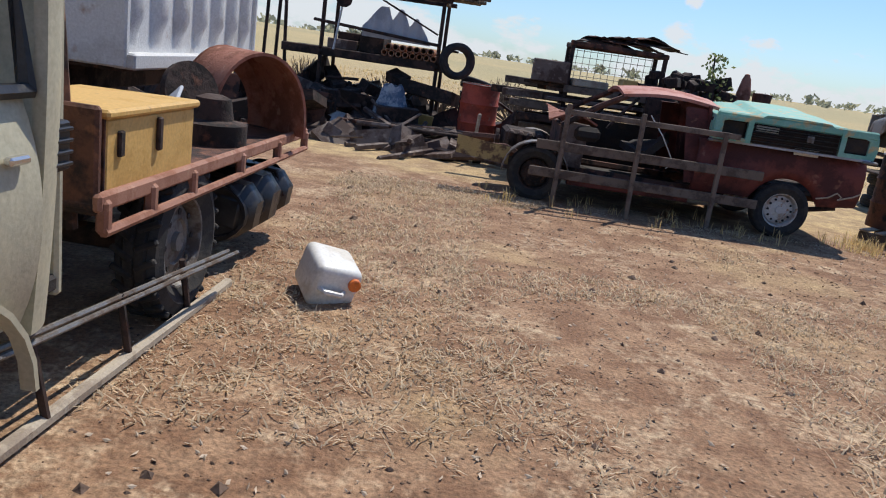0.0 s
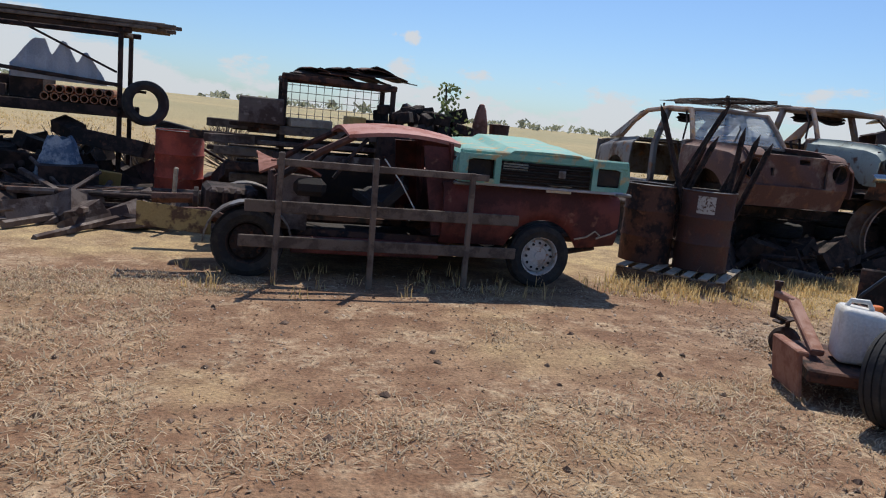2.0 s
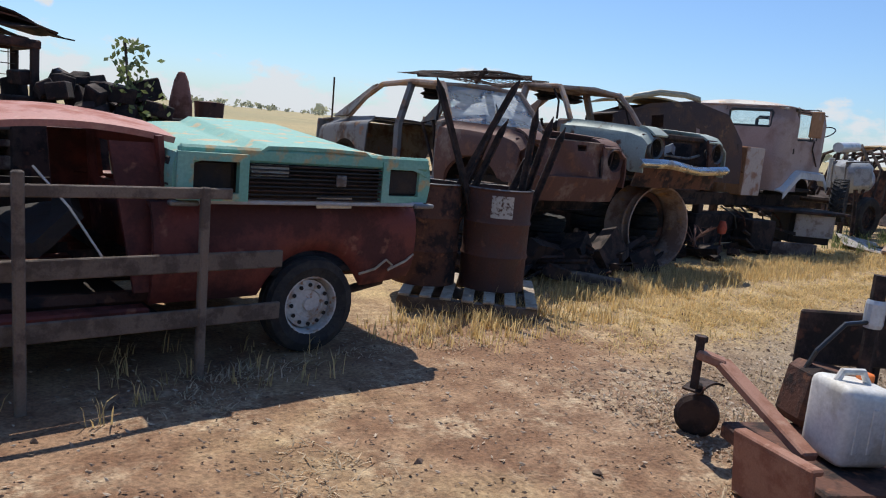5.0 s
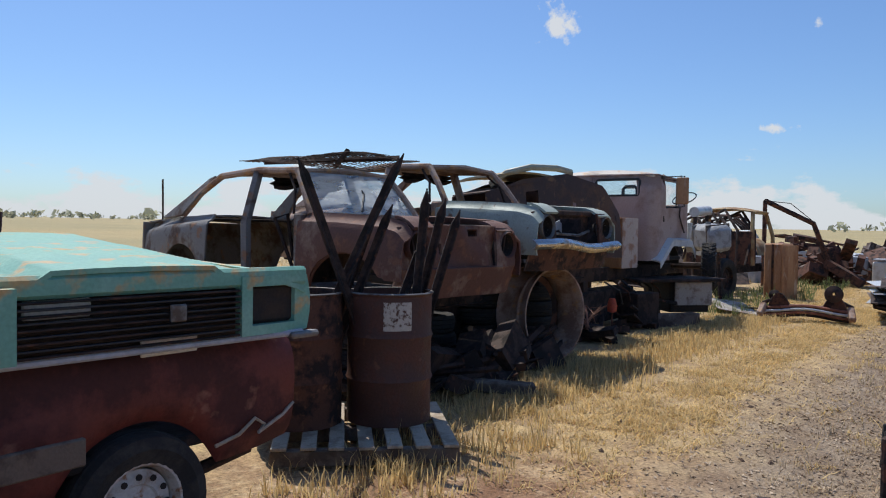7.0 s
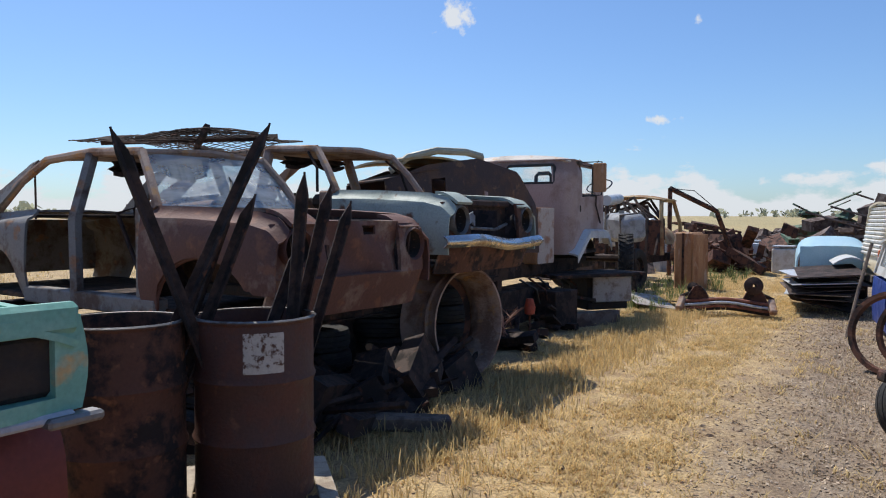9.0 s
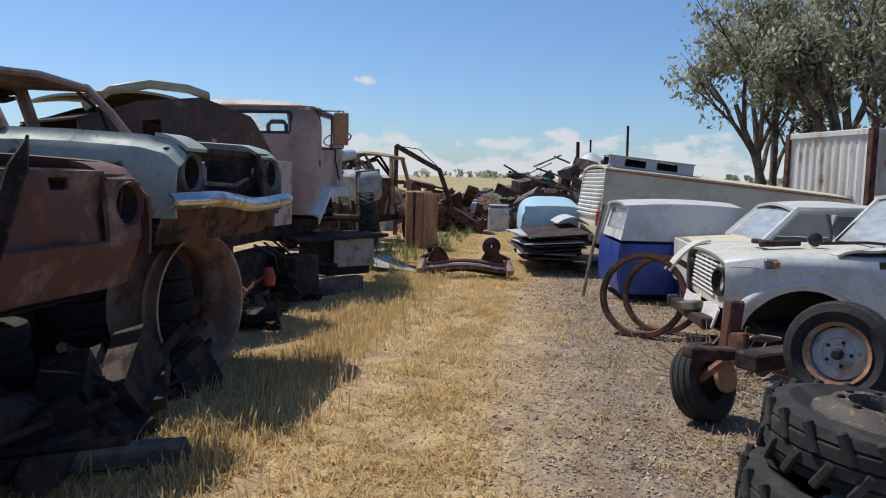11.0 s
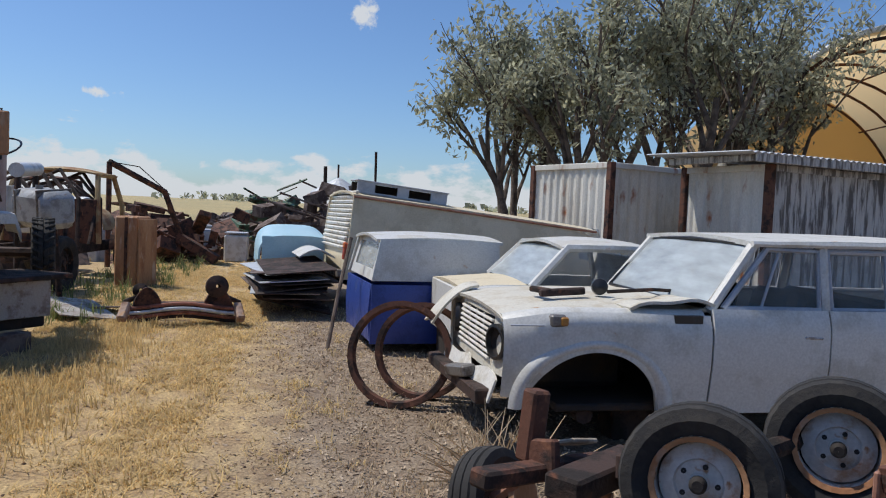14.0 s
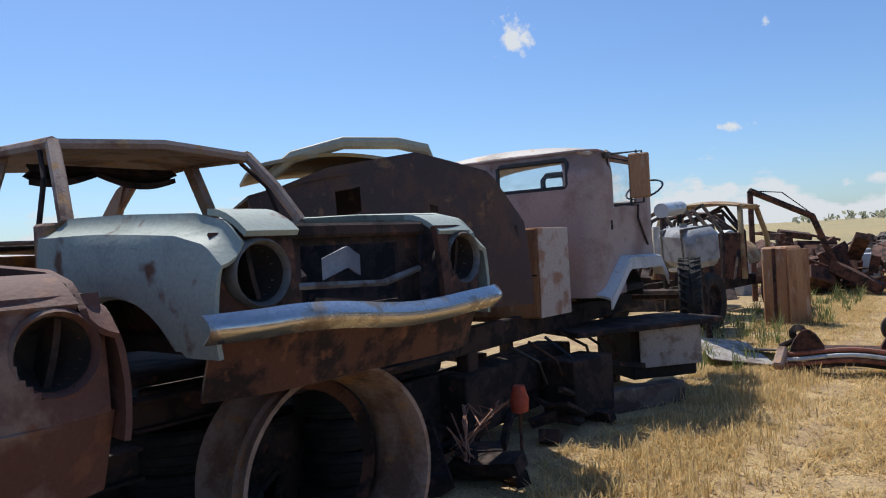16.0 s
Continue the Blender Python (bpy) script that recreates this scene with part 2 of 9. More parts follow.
m_hull = mat("scrap_steel", (0.16, 0.12, 0.10), (0.08, 0.05, 0.04), 0.5, 3, 0.7, third=(0.3, 0.24, 0.2), vary=0.3)
m_greensteel = mat("green_steel", (0.09, 0.16, 0.10), (0.10, 0.06, 0.04), 0.45, 4, 0.6)


def glass_mat(name, tint, rough, alpha):
    m = bpy.data.materials.new(name)
    m.use_nodes = True
    n, l = m.node_tree.nodes, m.node_tree.links
    b = n["Principled BSDF"]
    b.inputs["Base Color"].default_value = (*tint, 1)
    b.inputs["Roughness"].default_value = rough
    nz = n.new("ShaderNodeTexNoise")
    nz.inputs["Scale"].default_value, nz.inputs["Detail"].default_value = 5, 7
    r = n.new("ShaderNodeMapRange")
    r.inputs[1].default_value, r.inputs[2].default_value = 0.35, 0.7
    r.inputs[3].default_value, r.inputs[4].default_value = alpha * 0.7, min(1, alpha * 1.4)
    l.new(nz.outputs["Fac"], r.inputs[0]), l.new(r.outputs[0], b.inputs["Alpha"])
    return m


m_glass = glass_mat("dusty_glass", (0.55, 0.58, 0.58), 0.12, 0.45)
m_glass_clear = glass_mat("clear_glass", (0.30, 0.33, 0.34), 0.05, 0.14)
m_screen = glass_mat("milky_screen", (0.46, 0.50, 0.51), 0.2, 0.8)


def cloth(name, tint, share, vary=0.0):
    """Fabric that lets part of the daylight through."""
    m = bpy.data.materials.new(name)
    m.use_nodes = True
    n, l = m.node_tree.nodes, m.node_tree.links
    b = n["Principled BSDF"]
    b.inputs["Roughness"].default_value = 0.8
    nz = n.new("ShaderNodeTexNoise")
    nz.inputs["Scale"].default_value, nz.inputs["Detail"].default_value = 0.7, 8
    mx = n.new("ShaderNodeMix")
    mx.data_type = "RGBA"
    mx.inputs[6].default_value, mx.inputs[7].default_value = (*tint, 1), (*(c * 0.82 for c in tint), 1)
    l.new(nz.outputs["Fac"], mx.inputs["Factor"])
    col = mx.outputs[2]
    if vary:
        geo, rv, hv = n.new("ShaderNodeNewGeometry"), n.new("ShaderNodeMapRange"), n.new("ShaderNodeHueSaturation")
        rv.inputs[3].default_value, rv.inputs[4].default_value = 1 - vary, 1 + vary
        l.new(geo.outputs["Random Per Island"], rv.inputs[0]), l.new(rv.outputs[0], hv.inputs["Value"])
        l.new(col, hv.inputs["Color"])
        col = hv.outputs[0]
    l.new(col, b.inputs["Base Color"])
    tr, ms = n.new("ShaderNodeBsdfTranslucent"), n.new("ShaderNodeMixShader")
    l.new(col, tr.inputs["Color"])
    ms.inputs[0].default_value = share
    l.new(b.outputs[0], ms.inputs[1]), l.new(tr.outputs[0], ms.inputs[2])
    l.new(ms.outputs[0], n["Material Output"].inputs["Surface"])
    return m


m_straw = cloth("straw", (0.72, 0.54, 0.26), 0.45, 0.3)
m_straw_grey = cloth("grey_straw", (0.66, 0.52, 0.35), 0.4, 0.35)
m_weed = cloth("green_weed", (0.20, 0.24, 0.09), 0.4, 0.3)
m_leaf = cloth("gum_leaf", (0.41, 0.415, 0.295), 0.45, 0.5)
m_dome = cloth("dome_tan", (0.86, 0.64, 0.34), 0.72)
m_dome_white = cloth("dome_white", (0.85, 0.85, 0.84), 0.6)


# ---- mesh helpers ----
def part(name, bm, material, parent=None, label="", smooth=False):
    bmesh.ops.recalc_face_normals(bm, faces=bm.faces)
    me = bpy.data.meshes.new(name)
    bm.to_mesh(me)
    bm.free()
    me.materials.append(material)
    if smooth:
        for p in me.polygons:
            p.use_smooth = True
        me.set_sharp_from_angle(angle=radians(38))
    ob = new(name, me)
    if parent is not None:
        ob.parent = parent
    if label:
        ob["label"] = label
    return ob


def thing(name, label, category, m=None, group="", kind=""):
    ob = new(name)
    ob.empty_display_size = 0.1
    if m is not None:
        ob.matrix_world = m
    return tagged(ob, label, category, group, kind)


def box(bm, c, s, rot=(0, 0, 0), bev=0.012, wob=0.0):
    r = bmesh.ops.create_cube(bm, size=1.0)
    vs = r["verts"]
    for v in vs:
        v.co = Vector((v.co.x * s[0], v.co.y * s[1], v.co.z * s[2]))
        if wob:
            v.co += Vector((random.uniform(-wob, wob), random.uniform(-wob, wob), random.uniform(-wob, wob)))
    if bev:
        es = list({e for v in vs for e in v.link_edges})
        out = bmesh.ops.bevel(bm, geom=es, offset=min(bev, min(s) * 0.3), segments=1, affect="EDGES", profile=0.5)
        vs = list({v for f in out["faces"] for v in f.verts} | {v for v in vs if v.is_valid})
    M = pose(*c, *rot)
    for v in vs:
        v.co = M @ v.co
    return bm


def B(c, s, rot=(0, 0, 0), bev=0.012, wob=0.0):
    return box(bmesh.new(), c, s, rot, bev, wob)


def tube(bm, pts, r, n=8, cap=True):
    pts = [Vector(p) for p in pts]
    rs = r if isinstance(r, (list, tuple)) else [r] * len(pts)
    rings, up = [], None
    for i, p in enumerate(pts):
        d = (pts[min(i + 1, len(pts) - 1)] - pts[max(i - 1, 0)]).normalized()
        if up is None:
            up = Vector((0, 0, 1)) if abs(d.z) < 0.9 else Vector((1, 0, 0))
        a = d.cross(up).normalized()
        up = a.cross(d).normalized()
        rings.append([bm.verts.new(p + rs[i] * (math.cos(k * math.tau / n) * a + math.sin(k * math.tau / n) * up)) for k in range(n)])
    for a, b in zip(rings, rings[1:]):
        for k in range(n):
            bm.faces.new((a[k], a[(k + 1) % n], b[(k + 1) % n], b[k]))
    if cap:
        bm.faces.new(rings[0]), bm.faces.new(rings[-1])
    return bm


def T(pts, r, n=8):
    return tube(bmesh.new(), pts, r, n)


def lathe(bm, prof, M=None, n=28):
    """Turns (radius, height) pairs about local z, closed loop of profile when first == last."""
    M = M or Matrix()
    rings = []
    for r, h in prof:
        rings.append([bm.verts.new(M @ Vector((r * math.cos(k * math.tau / n), r * math.sin(k * math.tau / n), h))) for k in range(n)])
    for a, b in zip(rings, rings[1:]):
        for k in range(n):
            bm.faces.new((a[k], a[(k + 1) % n], b[(k + 1) % n], b[k]))
    return bm


def sheet(bm, fn, nu, nv, th, keep=None):
    """A thick curved sheet fn(u, v) with cells left out where keep(u, v) is false."""
    e = 1e-3
    P = [[Vector(fn(i / nu, j / nv)) for j in range(nv + 1)] for i in range(nu + 1)]

    def nrm(i, j):
        a = P[min(i + 1, nu)][j] - P[max(i - 1, 0)][j]
        b = P[i][min(j + 1, nv)] - P[i][max(j - 1, 0)]
        c = a.cross(b)
        return c.normalized() if c.length > 1e-9 else Vector((0, 0, 1))

    K = {(i, j) for i in range(nu) for j in range(nv) if keep is None or keep((i + 0.5) / nu, (j + 0.5) / nv)}
    used = {(i + a, j + b) for i, j in K for a in (0, 1) for b in (0, 1)}
    top = {k: bm.verts.new(P[k[0]][k[1]]) for k in sorted(used)}
    bot = {k: bm.verts.new(P[k[0]][k[1]] - nrm(*k) * th) for k in sorted(used)}
    for i, j in sorted(K):
        q = [(i, j), (i + 1, j), (i + 1, j + 1), (i, j + 1)]
        bm.faces.new([top[k] for k in q])
        bm.faces.new([bot[k] for k in reversed(q)])
        for a, b, nb in ((q[0], q[1], (i, j - 1)), (q[1], q[2], (i + 1, j)), (q[2], q[3], (i, j + 1)), (q[3], q[0], (i - 1, j))):
            if nb not in K:
                bm.faces.new((top[a], bot[a], bot[b], top[b]))
    return bm


def S(fn, nu, nv, th, keep=None):
    return sheet(bmesh.new(), fn, nu, nv, th, keep)


def curve(pts):
    """Piecewise-linear function through (x, y) pairs."""
    xs, ys = [p[0] for p in pts], [p[1] for p in pts]
    return lambda x: float(np.interp(x, xs, ys))


def axis_pose(c, d):
    """Pose whose local z points along d."""
    return Matrix.Translation(c) @ Vector(d).to_track_quat("Z", "Y").to_matrix().to_4x4()


def tyre_bm(r, w, n=32, lug=0):
    bm = bmesh.new()
    h, ri = w / 2, r * 0.60
    prof = [(ri, -h * 0.7), (r * 0.80, -h), (r * 0.95, -h * 0.85), (r * 0.985, -h * 0.55), (r * 0.96, -h * 0.5), (r, -h * 0.42), (r, -h * 0.05), (r * 0.97, 0), (r, h * 0.05), (r, h * 0.42), (r * 0.96, h * 0.5), (r * 0.985, h * 0.55), (r * 0.95, h * 0.85), (r * 0.80, h), (ri, h * 0.7), (ri * 0.98, 0), (ri, -h * 0.7)]
    lathe(bm, prof, n=n)
    return bm


def lug_bm(r, w, lug):
    bm, h = bmesh.new(), w / 2
    for k in range(lug):
        for s in (-1, 1):
            a = (k + (0.25 if s > 0 else -0.25)) * math.tau / lug
            box(bm, (r * math.cos(a) * 0.985, r * math.sin(a) * 0.985, s * h * 0.5), (r * 0.085, r * 0.085, h * 1.0), (s * 28, 0, math.degrees(a)), 0.008)
    return bm


def rim_bm(r, w, holes=12):
    bm = bmesh.new()
    h = w / 2
    lathe(bm, [(r, h * 0.9), (r * 0.93, h * 0.85), (r * 0.86, h * 0.3), (r * 0.84, -h * 0.8), (r * 0.98, -h * 0.9), (r * 0.82, -h * 0.95), (r * 0.80, h * 0.2), (r * 0.5, h * 0.45), (r * 0.46, h * 0.3), (r * 0.22, h * 0.35), (r * 0.2, h * 0.62), (0.001, h * 0.62)], n=30)
    return bm


def wheel_parts(parent, c, d, r, w, rim_mat=None, holes=12, lug=0, flat_label="", bare=False):
    """Tyre and rim as parts of a thing, axle along d."""
    M = axis_pose(c, d)
    t = part("tyre", tyre_bm(r, w), m_rubber, parent, "", True)
    t.matrix_local = M
    if lug:
        tagged(part("tread", lug_bm(r, w, lug), m_rubber, t), kind="stuff")
    if bare:
        return t
    k = part("rim", rim_bm(r * 0.62, w * 0.8), rim_mat or m_wheel, t, "", True)
    if holes == 5:
        o = part("rust_band", lathe(bmesh.new(), [(r * 0.53, 0), (r * 0.575, 0.004), (r * 0.605, 0.012), (r * 0.60, 0.018), (r * 0.53, 0.008), (r * 0.53, 0)], None, 30), m_rust_tan, k, "rusty rim edge", True)
        o.matrix_local = pose(0, 0, w * 0.8 * 0.40)
        # closed near-black disc painted as the shade of the centre opening
        o = part("hub_hole_shade", lathe(bmesh.new(), [(0.001, 0), (r * 0.11, 0), (r * 0.11, 0.03), (r * 0.07, 0.05), (0.001, 0.05)], None, 16), m_shade_and_trim, k, "", True)
        o.matrix_local = pose(0, 0, w * 0.8 * 0.5 * 0.55)
    spread_, size_ = (0.23, 0.036) if holes == 5 else (0.41, 0.045)
    first = None
    # dark discs laid on the rim paint the shade of its openings
    for i in range(holes):
        a = i * math.tau / holes
        at_ = pose(r * spread_ * math.cos(a), r * spread_ * math.sin(a), w * 0.8 * 0.5 * 0.36 + 0.012)
        if first is None:
            first = part("vent_hole_shade", lathe(bmesh.new(), [(0.001, 0), (r * size_, 0), (r * size_, 0.006), (0.001, 0.006)], None, 8), m_shade_and_trim, k)
            o = first
        else:
            o = new("vent_hole_shade", first.data)
            o.parent = k
        o.matrix_local = at_
    return t


def loose_wheel(c, d, r, w, label, rim_mat=None, holes=12, lug=0, name="wheel", bare=False, group=""):
    ob = thing(name, label, "tyre" if bare else "wheel", Matrix.Translation((c[0], c[1], 0)), group)
    wheel_parts(ob, (0, 0, c[2]), d, r, w, rim_mat, holes, lug, bare=bare)
    return ob


def drum(x, y, z, label, m_body, rotz=0, r=0.29, h=0.88, open_top=True):
    ob = thing("steel_drum", label, "drum", pose(x, y, z, 0, 0, rotz))
    p = [(0.001, 0.01), (r * 0.97, 0.01), (r, 0.0), (r, 0.02)]
    for k in (0.34, 0.67):
        p += [(r, h * k - 0.03), (r + 0.012, h * k), (r, h * k + 0.03)]
    p += [(r, h - 0.02), (r + 0.008, h - 0.01), (r + 0.008, h), (r - 0.01, h), (r - 0.012, h - 0.03)]
    p += [(r - 0.012, 0.03), (0.001, 0.03)] if open_top else [(0.001, h - 0.03)]
    body = part("body", lathe(bmesh.new(), p, n=40), m_body, ob, "", True)
    lip = bmesh.new()
    lathe(lip, [(r + 0.006, h - 0.006), (r + 0.014, h), (r + 0.006, h + 0.008), (r - 0.006, h + 0.006), (r + 0.006, h - 0.006)], n=40)
    part("rolled_rim", lip, m_steel, ob, "worn bare steel rim", True)
    return ob


# ---- ground, horizon, grass ----
def ground_z(x, y):
    d = math.hypot(x - 6, y - 7)
    z = 0.035 * noise.noise((x * 0.35, y * 0.35, 0.0)) + 0.012 * noise.noise((x * 1.7, y * 1.7, 3.0))
    z *= min(1.0, 6.0 / (d + 1e-6)) if d > 6 else 1.0
    far = max(0.0, d - 45.0)
    hill = max(0.0, math.cos(math.atan2(y - 7, x - 6) - radians(128))) ** 3
    return z + far * (0.0062 + 0.030 * hill * math.exp(-far / 260.0))


def build_ground():
    bm = bmesh.new()
    rad = [0.0]
    while rad[-1] < 1400:
        rad.append(rad[-1] + (0.22 if rad[-1] < 15 else rad[-1] * 0.055))
    n = 168
    prev = None
    for r in rad[1:]:
        ring = []
        for k in range(n):
            a = k * math.tau / n
            x, y = 6 + r * math.cos(a), 7 + r * math.sin(a)
            ring.append(bm.verts.new((x, y, ground_z(x, y))))
        if prev is None:
            c = bm.verts.new((6, 7, ground_z(6, 7)))
            for k in range(n):
                bm.faces.new((c, ring[k], ring[(k + 1) % n]))
        else:
            for k in range(n):
                bm.faces.new((prev[k], ring[k], ring[(k + 1) % n], prev[(k + 1) % n]))
        prev = ring
    m = bpy.data.materials.new("yard_ground")
    m.use_nodes = True
    nd, l = m.node_tree.nodes, m.node_tree.links
    b = nd["Principled BSDF"]
    b.inputs["Roughness"].default_value = 0.95
    co = nd.new("ShaderNodeTexCoord")

    def nz(scale, detail=6, rough=0.6):
        q = nd.new("ShaderNodeTexNoise")
        q.inputs["Scale"].default_value, q.inputs["Detail"].default_value, q.inputs["Roughness"].default_value = scale, detail, rough
        l.new(co.outputs["Object"], q.inputs["Vector"])
        return q.outputs["Fac"]

    def rng(src, a, b2, c=0.0, d=1.0):
        q = nd.new("ShaderNodeMapRange")
        for i, v in enumerate((a, b2, c, d)):
            q.inputs[i + 1].default_value = v
        l.new(src, q.inputs[0])
        return q.outputs[0]

    def mixc(f, a, c):
        q = nd.new("ShaderNodeMix")
        q.data_type = "RGBA"
        l.new(f, q.inputs["Factor"])
        for s, v in ((6, a), (7, c)):
            if isinstance(v, tuple):
                q.inputs[s].default_value = (*v, 1)
            else:
                l.new(v, q.inputs[s])
        return q.outputs[2]

    def mth(op, a, c):
        q = nd.new("ShaderNodeMath")
        q.operation = op
        for s, v in ((0, a), (1, c)):
            if isinstance(v, float):
                q.inputs[s].default_value = v
            else:
                l.new(v, q.inputs[s])
        return q.outputs[0]

    sp = nd.new("ShaderNodeSeparateXYZ")
    l.new(co.outputs["Object"], sp.inputs[0])
    big, mid, grit = nz(0.5), nz(3.5, 8), nz(45.0, 5)
    dirt = mixc(rng(mid, 0.42, 0.62), (0.205, 0.108, 0.057), (0.325, 0.197, 0.112))
    dirt = mixc(mth("MULTIPLY", rng(nz(1.4, 9, 0.7), 0.50, 0.60), rng(nz(14.0, 6, 0.7), 0.40, 0.62)), dirt, (0.50, 0.37, 0.235))
    straw = mixc(rng(mid, 0.38, 0.6), (0.33, 0.225, 0.12), (0.50, 0.36, 0.18))
    # dry grass east of the yard and beyond the rows
    edge = mth("ADD", sp.outputs["X"], rng(big, 0.3, 0.7, -2.5, 2.5))
    f_lane = rng(edge, 4.2, 7.5)
    north = rng(mth("ADD", sp.outputs["Y"], rng(big, 0.3, 0.7, -1.5, 1.5)), 8.6, 10.2)
    f = mth("MAXIMUM", f_lane, north)
    patch = rng(big, 0.52, 0.66)
    f = mth("MAXIMUM", f, mth("MULTIPLY", patch, 0.6))
    near = mixc(f, dirt, straw)
    # leaf-strewn grey strip along the south row
    south = mth("MULTIPLY", rng(mth("ADD", sp.outputs["Y"], rng(nz(1.6, 4), 0.3, 0.7, -0.25, 0.25)), 7.45, 6.65), rng(sp.outputs["X"], 4.0, 7.0))
    near = mixc(south, near, mixc(rng(mid, 0.4, 0.6), (0.195, 0.14, 0.095), (0.285, 0.22, 0.155)))
    far = mixc(rng(nz(0.02, 8), 0.4, 0.6), (0.43, 0.33, 0.16), (0.33, 0.28, 0.14))
    ln = nd.new("ShaderNodeVectorMath")
    ln.operation = "LENGTH"
    l.new(co.outputs["Object"], ln.inputs[0])
    col = mixc(rng(ln.outputs["Value"], 25.0, 60.0), near, far)
    # grit and pebbles
    vo = nd.new("ShaderNodeTexVoronoi")
    vo.inputs["Scale"].default_value = 26.0
    l.new(co.outputs["Object"], vo.inputs["Vector"])
    peb = rng(vo.outputs["Distance"], 0.10, 0.24, 1.0, 0.0)
    pick = mth("MULTIPLY", peb, rng(nz(9.0, 2), 0.52, 0.6))
    col = mixc(mth("MULTIPLY", pick, 0.7), col, (0.13, 0.085, 0.055))
    hv = nd.new("ShaderNodeHueSaturation")
    l.new(rng(grit, 0.25, 0.75, 0.48, 1.52), hv.inputs["Value"])
    l.new(col, hv.inputs["Color"])
    l.new(hv.outputs[0], b.inputs["Base Color"])
    bp = nd.new("ShaderNodeBump")
    bp.inputs["Strength"].default_value, bp.inputs["Distance"].default_value = 0.8, 0.03
    l.new(mth("ADD", mth("MULTIPLY", grit, 0.6), mth("ADD", mid, pick)), bp.inputs["Height"])
    l.new(bp.outputs[0], b.inputs["Normal"])
    g = part("ground", bm, m, None, "", True)
    tagged(g, "dry brown dirt yard with straw grass and litter", "ground", kind="structure")


build_ground()


# ---- wrecked sedans ----
def sedan(M, label, m_front, m_side, m_roof, m_in, W=0.80, bumper=False, screen=False, m_nose=None):
    """A stripped four-door shell: nose towards local +x, no doors, no bonnet."""
    ob = thing("wrecked_sedan", label, "car", M, "stripped cars in a row")
    m_nose = m_nose or m_front
    XB, XR = 0.84, 0.55   # scuttle and roof edge
    f_top = curve([(XB, 1.0), (1.4, 0.985), (1.95, 0.955), (2.12, 0.915), (2.2, 0.84)])
    r_top = curve([(-2.3, 0.86), (-1.7, 0.93), (-0.75, 0.98)])

    def f_low(x):
        d = abs(x - 1.50)
        if d < 0.50:
            return max(0.28 if x < 1.5 else 0.46, 0.28 + 0.38 * math.sqrt(1 - (d / 0.50) ** 2))
        return 0.44 if x > 1.5 else 0.22

    def r_low(x):
        d = abs(x + 1.3)
        return 0.30 + 0.36 * math.sqrt(1 - (d / 0.42) ** 2) if d < 0.42 else 0.26

    def skin(x, v, low, top, s, taper):
        """A body side that bulges at the waist and rolls inward over its top edge."""
        if v < 0.7:
            k = v / 0.7
            z = low + (top - 0.09 - low) * k
            return (x, s * (W - 0.012 * k + 0.015 * math.sin(math.pi * k) - 0.05 * max(0.0, (0.45 - z) / 0.3) - taper), z)
        a = (v - 0.7) / 0.3 * math.pi / 2
        return (x, s * (W - 0.012 - 0.10 * math.sin(a) ** 1.5 - taper), top - 0.09 * math.cos(a))

    for s in (1, -1):
        part("front_fender", S(lambda u, v: skin(XB + 1.36 * u, v, f_low(XB + 1.36 * u), f_top(XB + 1.36 * u), s, 0.07 * max(0.0, u - 0.6) ** 1.5), 44, 14, 0.02 * s), m_front, ob, "", True)
        part("arch_lip", T([(1.50 - 0.495 * math.cos(math.pi * k / 18), s * (W - 0.01), 0.28 + 0.375 * math.sin(math.pi * k / 18)) for k in range(16)], 0.014, 5), m_front, ob, "", True)
        part("rear_quarter", S(lambda u, v: skin(-2.3 + 1.55 * u, v, r_low(-2.3 + 1.55 * u), r_top(-2.3 + 1.55 * u), s, 0.10 * (1 - u) ** 3), 34, 12, 0.02 * s), m_side, ob, "", True)
        part("sill", B((0.1, s * (W - 0.05), 0.28), (1.8, 0.12, 0.13)), m_side, ob)
        part("windscreen_pillar", T([(XB + 0.06, s * (W - 0.10), 0.98), (XB - 0.10, s * (W - 0.15), 1.20), (XR, s * (W - 0.21), 1.41)], 0.036, 8), m_roof, ob, "", True)
        part("vent_frame", T([(XB - 0.16, s * (W - 0.07), 0.99), (XB - 0.22, s * (W - 0.13), 1.22), (XR - 0.10, s * (W - 0.19), 1.38)], 0.014, 6), m_rust_dark, ob, "", True)
        part("door_pillar", T([(-0.05, s * (W - 0.03), 0.26), (-0.05, s * (W - 0.02), 0.9), (-0.1, s * (W - 0.2), 1.41)], 0.055, 6), m_side, ob, "", True)
        part("cant_rail", T([(XR, s * (W - 0.21), 1.41), (-0.1, s * (W - 0.20), 1.435), (-0.80, s * (W - 0.21), 1.40), (-1.15, s * (W - 0.16), 1.22), (-1.42, s * (W - 0.10), 0.98)], 0.036, 8), m_roof, ob, "", True)
        part("rear_pillar", S(lambda u, v: (-0.90 - 0.50 * (1 - v) - 0.30 * u * (1.4 - v), s * (W - 0.09 - 0.13 * v), 0.96 + 0.43 * v - 0.03 * u), 4, 8, 0.04), m_side, ob, "", True)
        part("hinge_pillar", B((XB - 0.03, s * (W - 0.06), 0.62), (0.12, 0.10, 0.74)), m_side, ob)
        # headlamp ring, empty bowl and the panel round it
        Mh = axis_pose((2.185, s * (W - 0.20), 0.725), (1, 0, 0))
        part("headlamp_ring", lathe(bmesh.new(), [(0.128, -0.05), (0.13, 0.015), (0.12, 0.03), (0.108, 0.01), (0.10, -0.06), (0.128, -0.05)], Mh, 28), m_steel if bumper else m_front, ob, "", True)
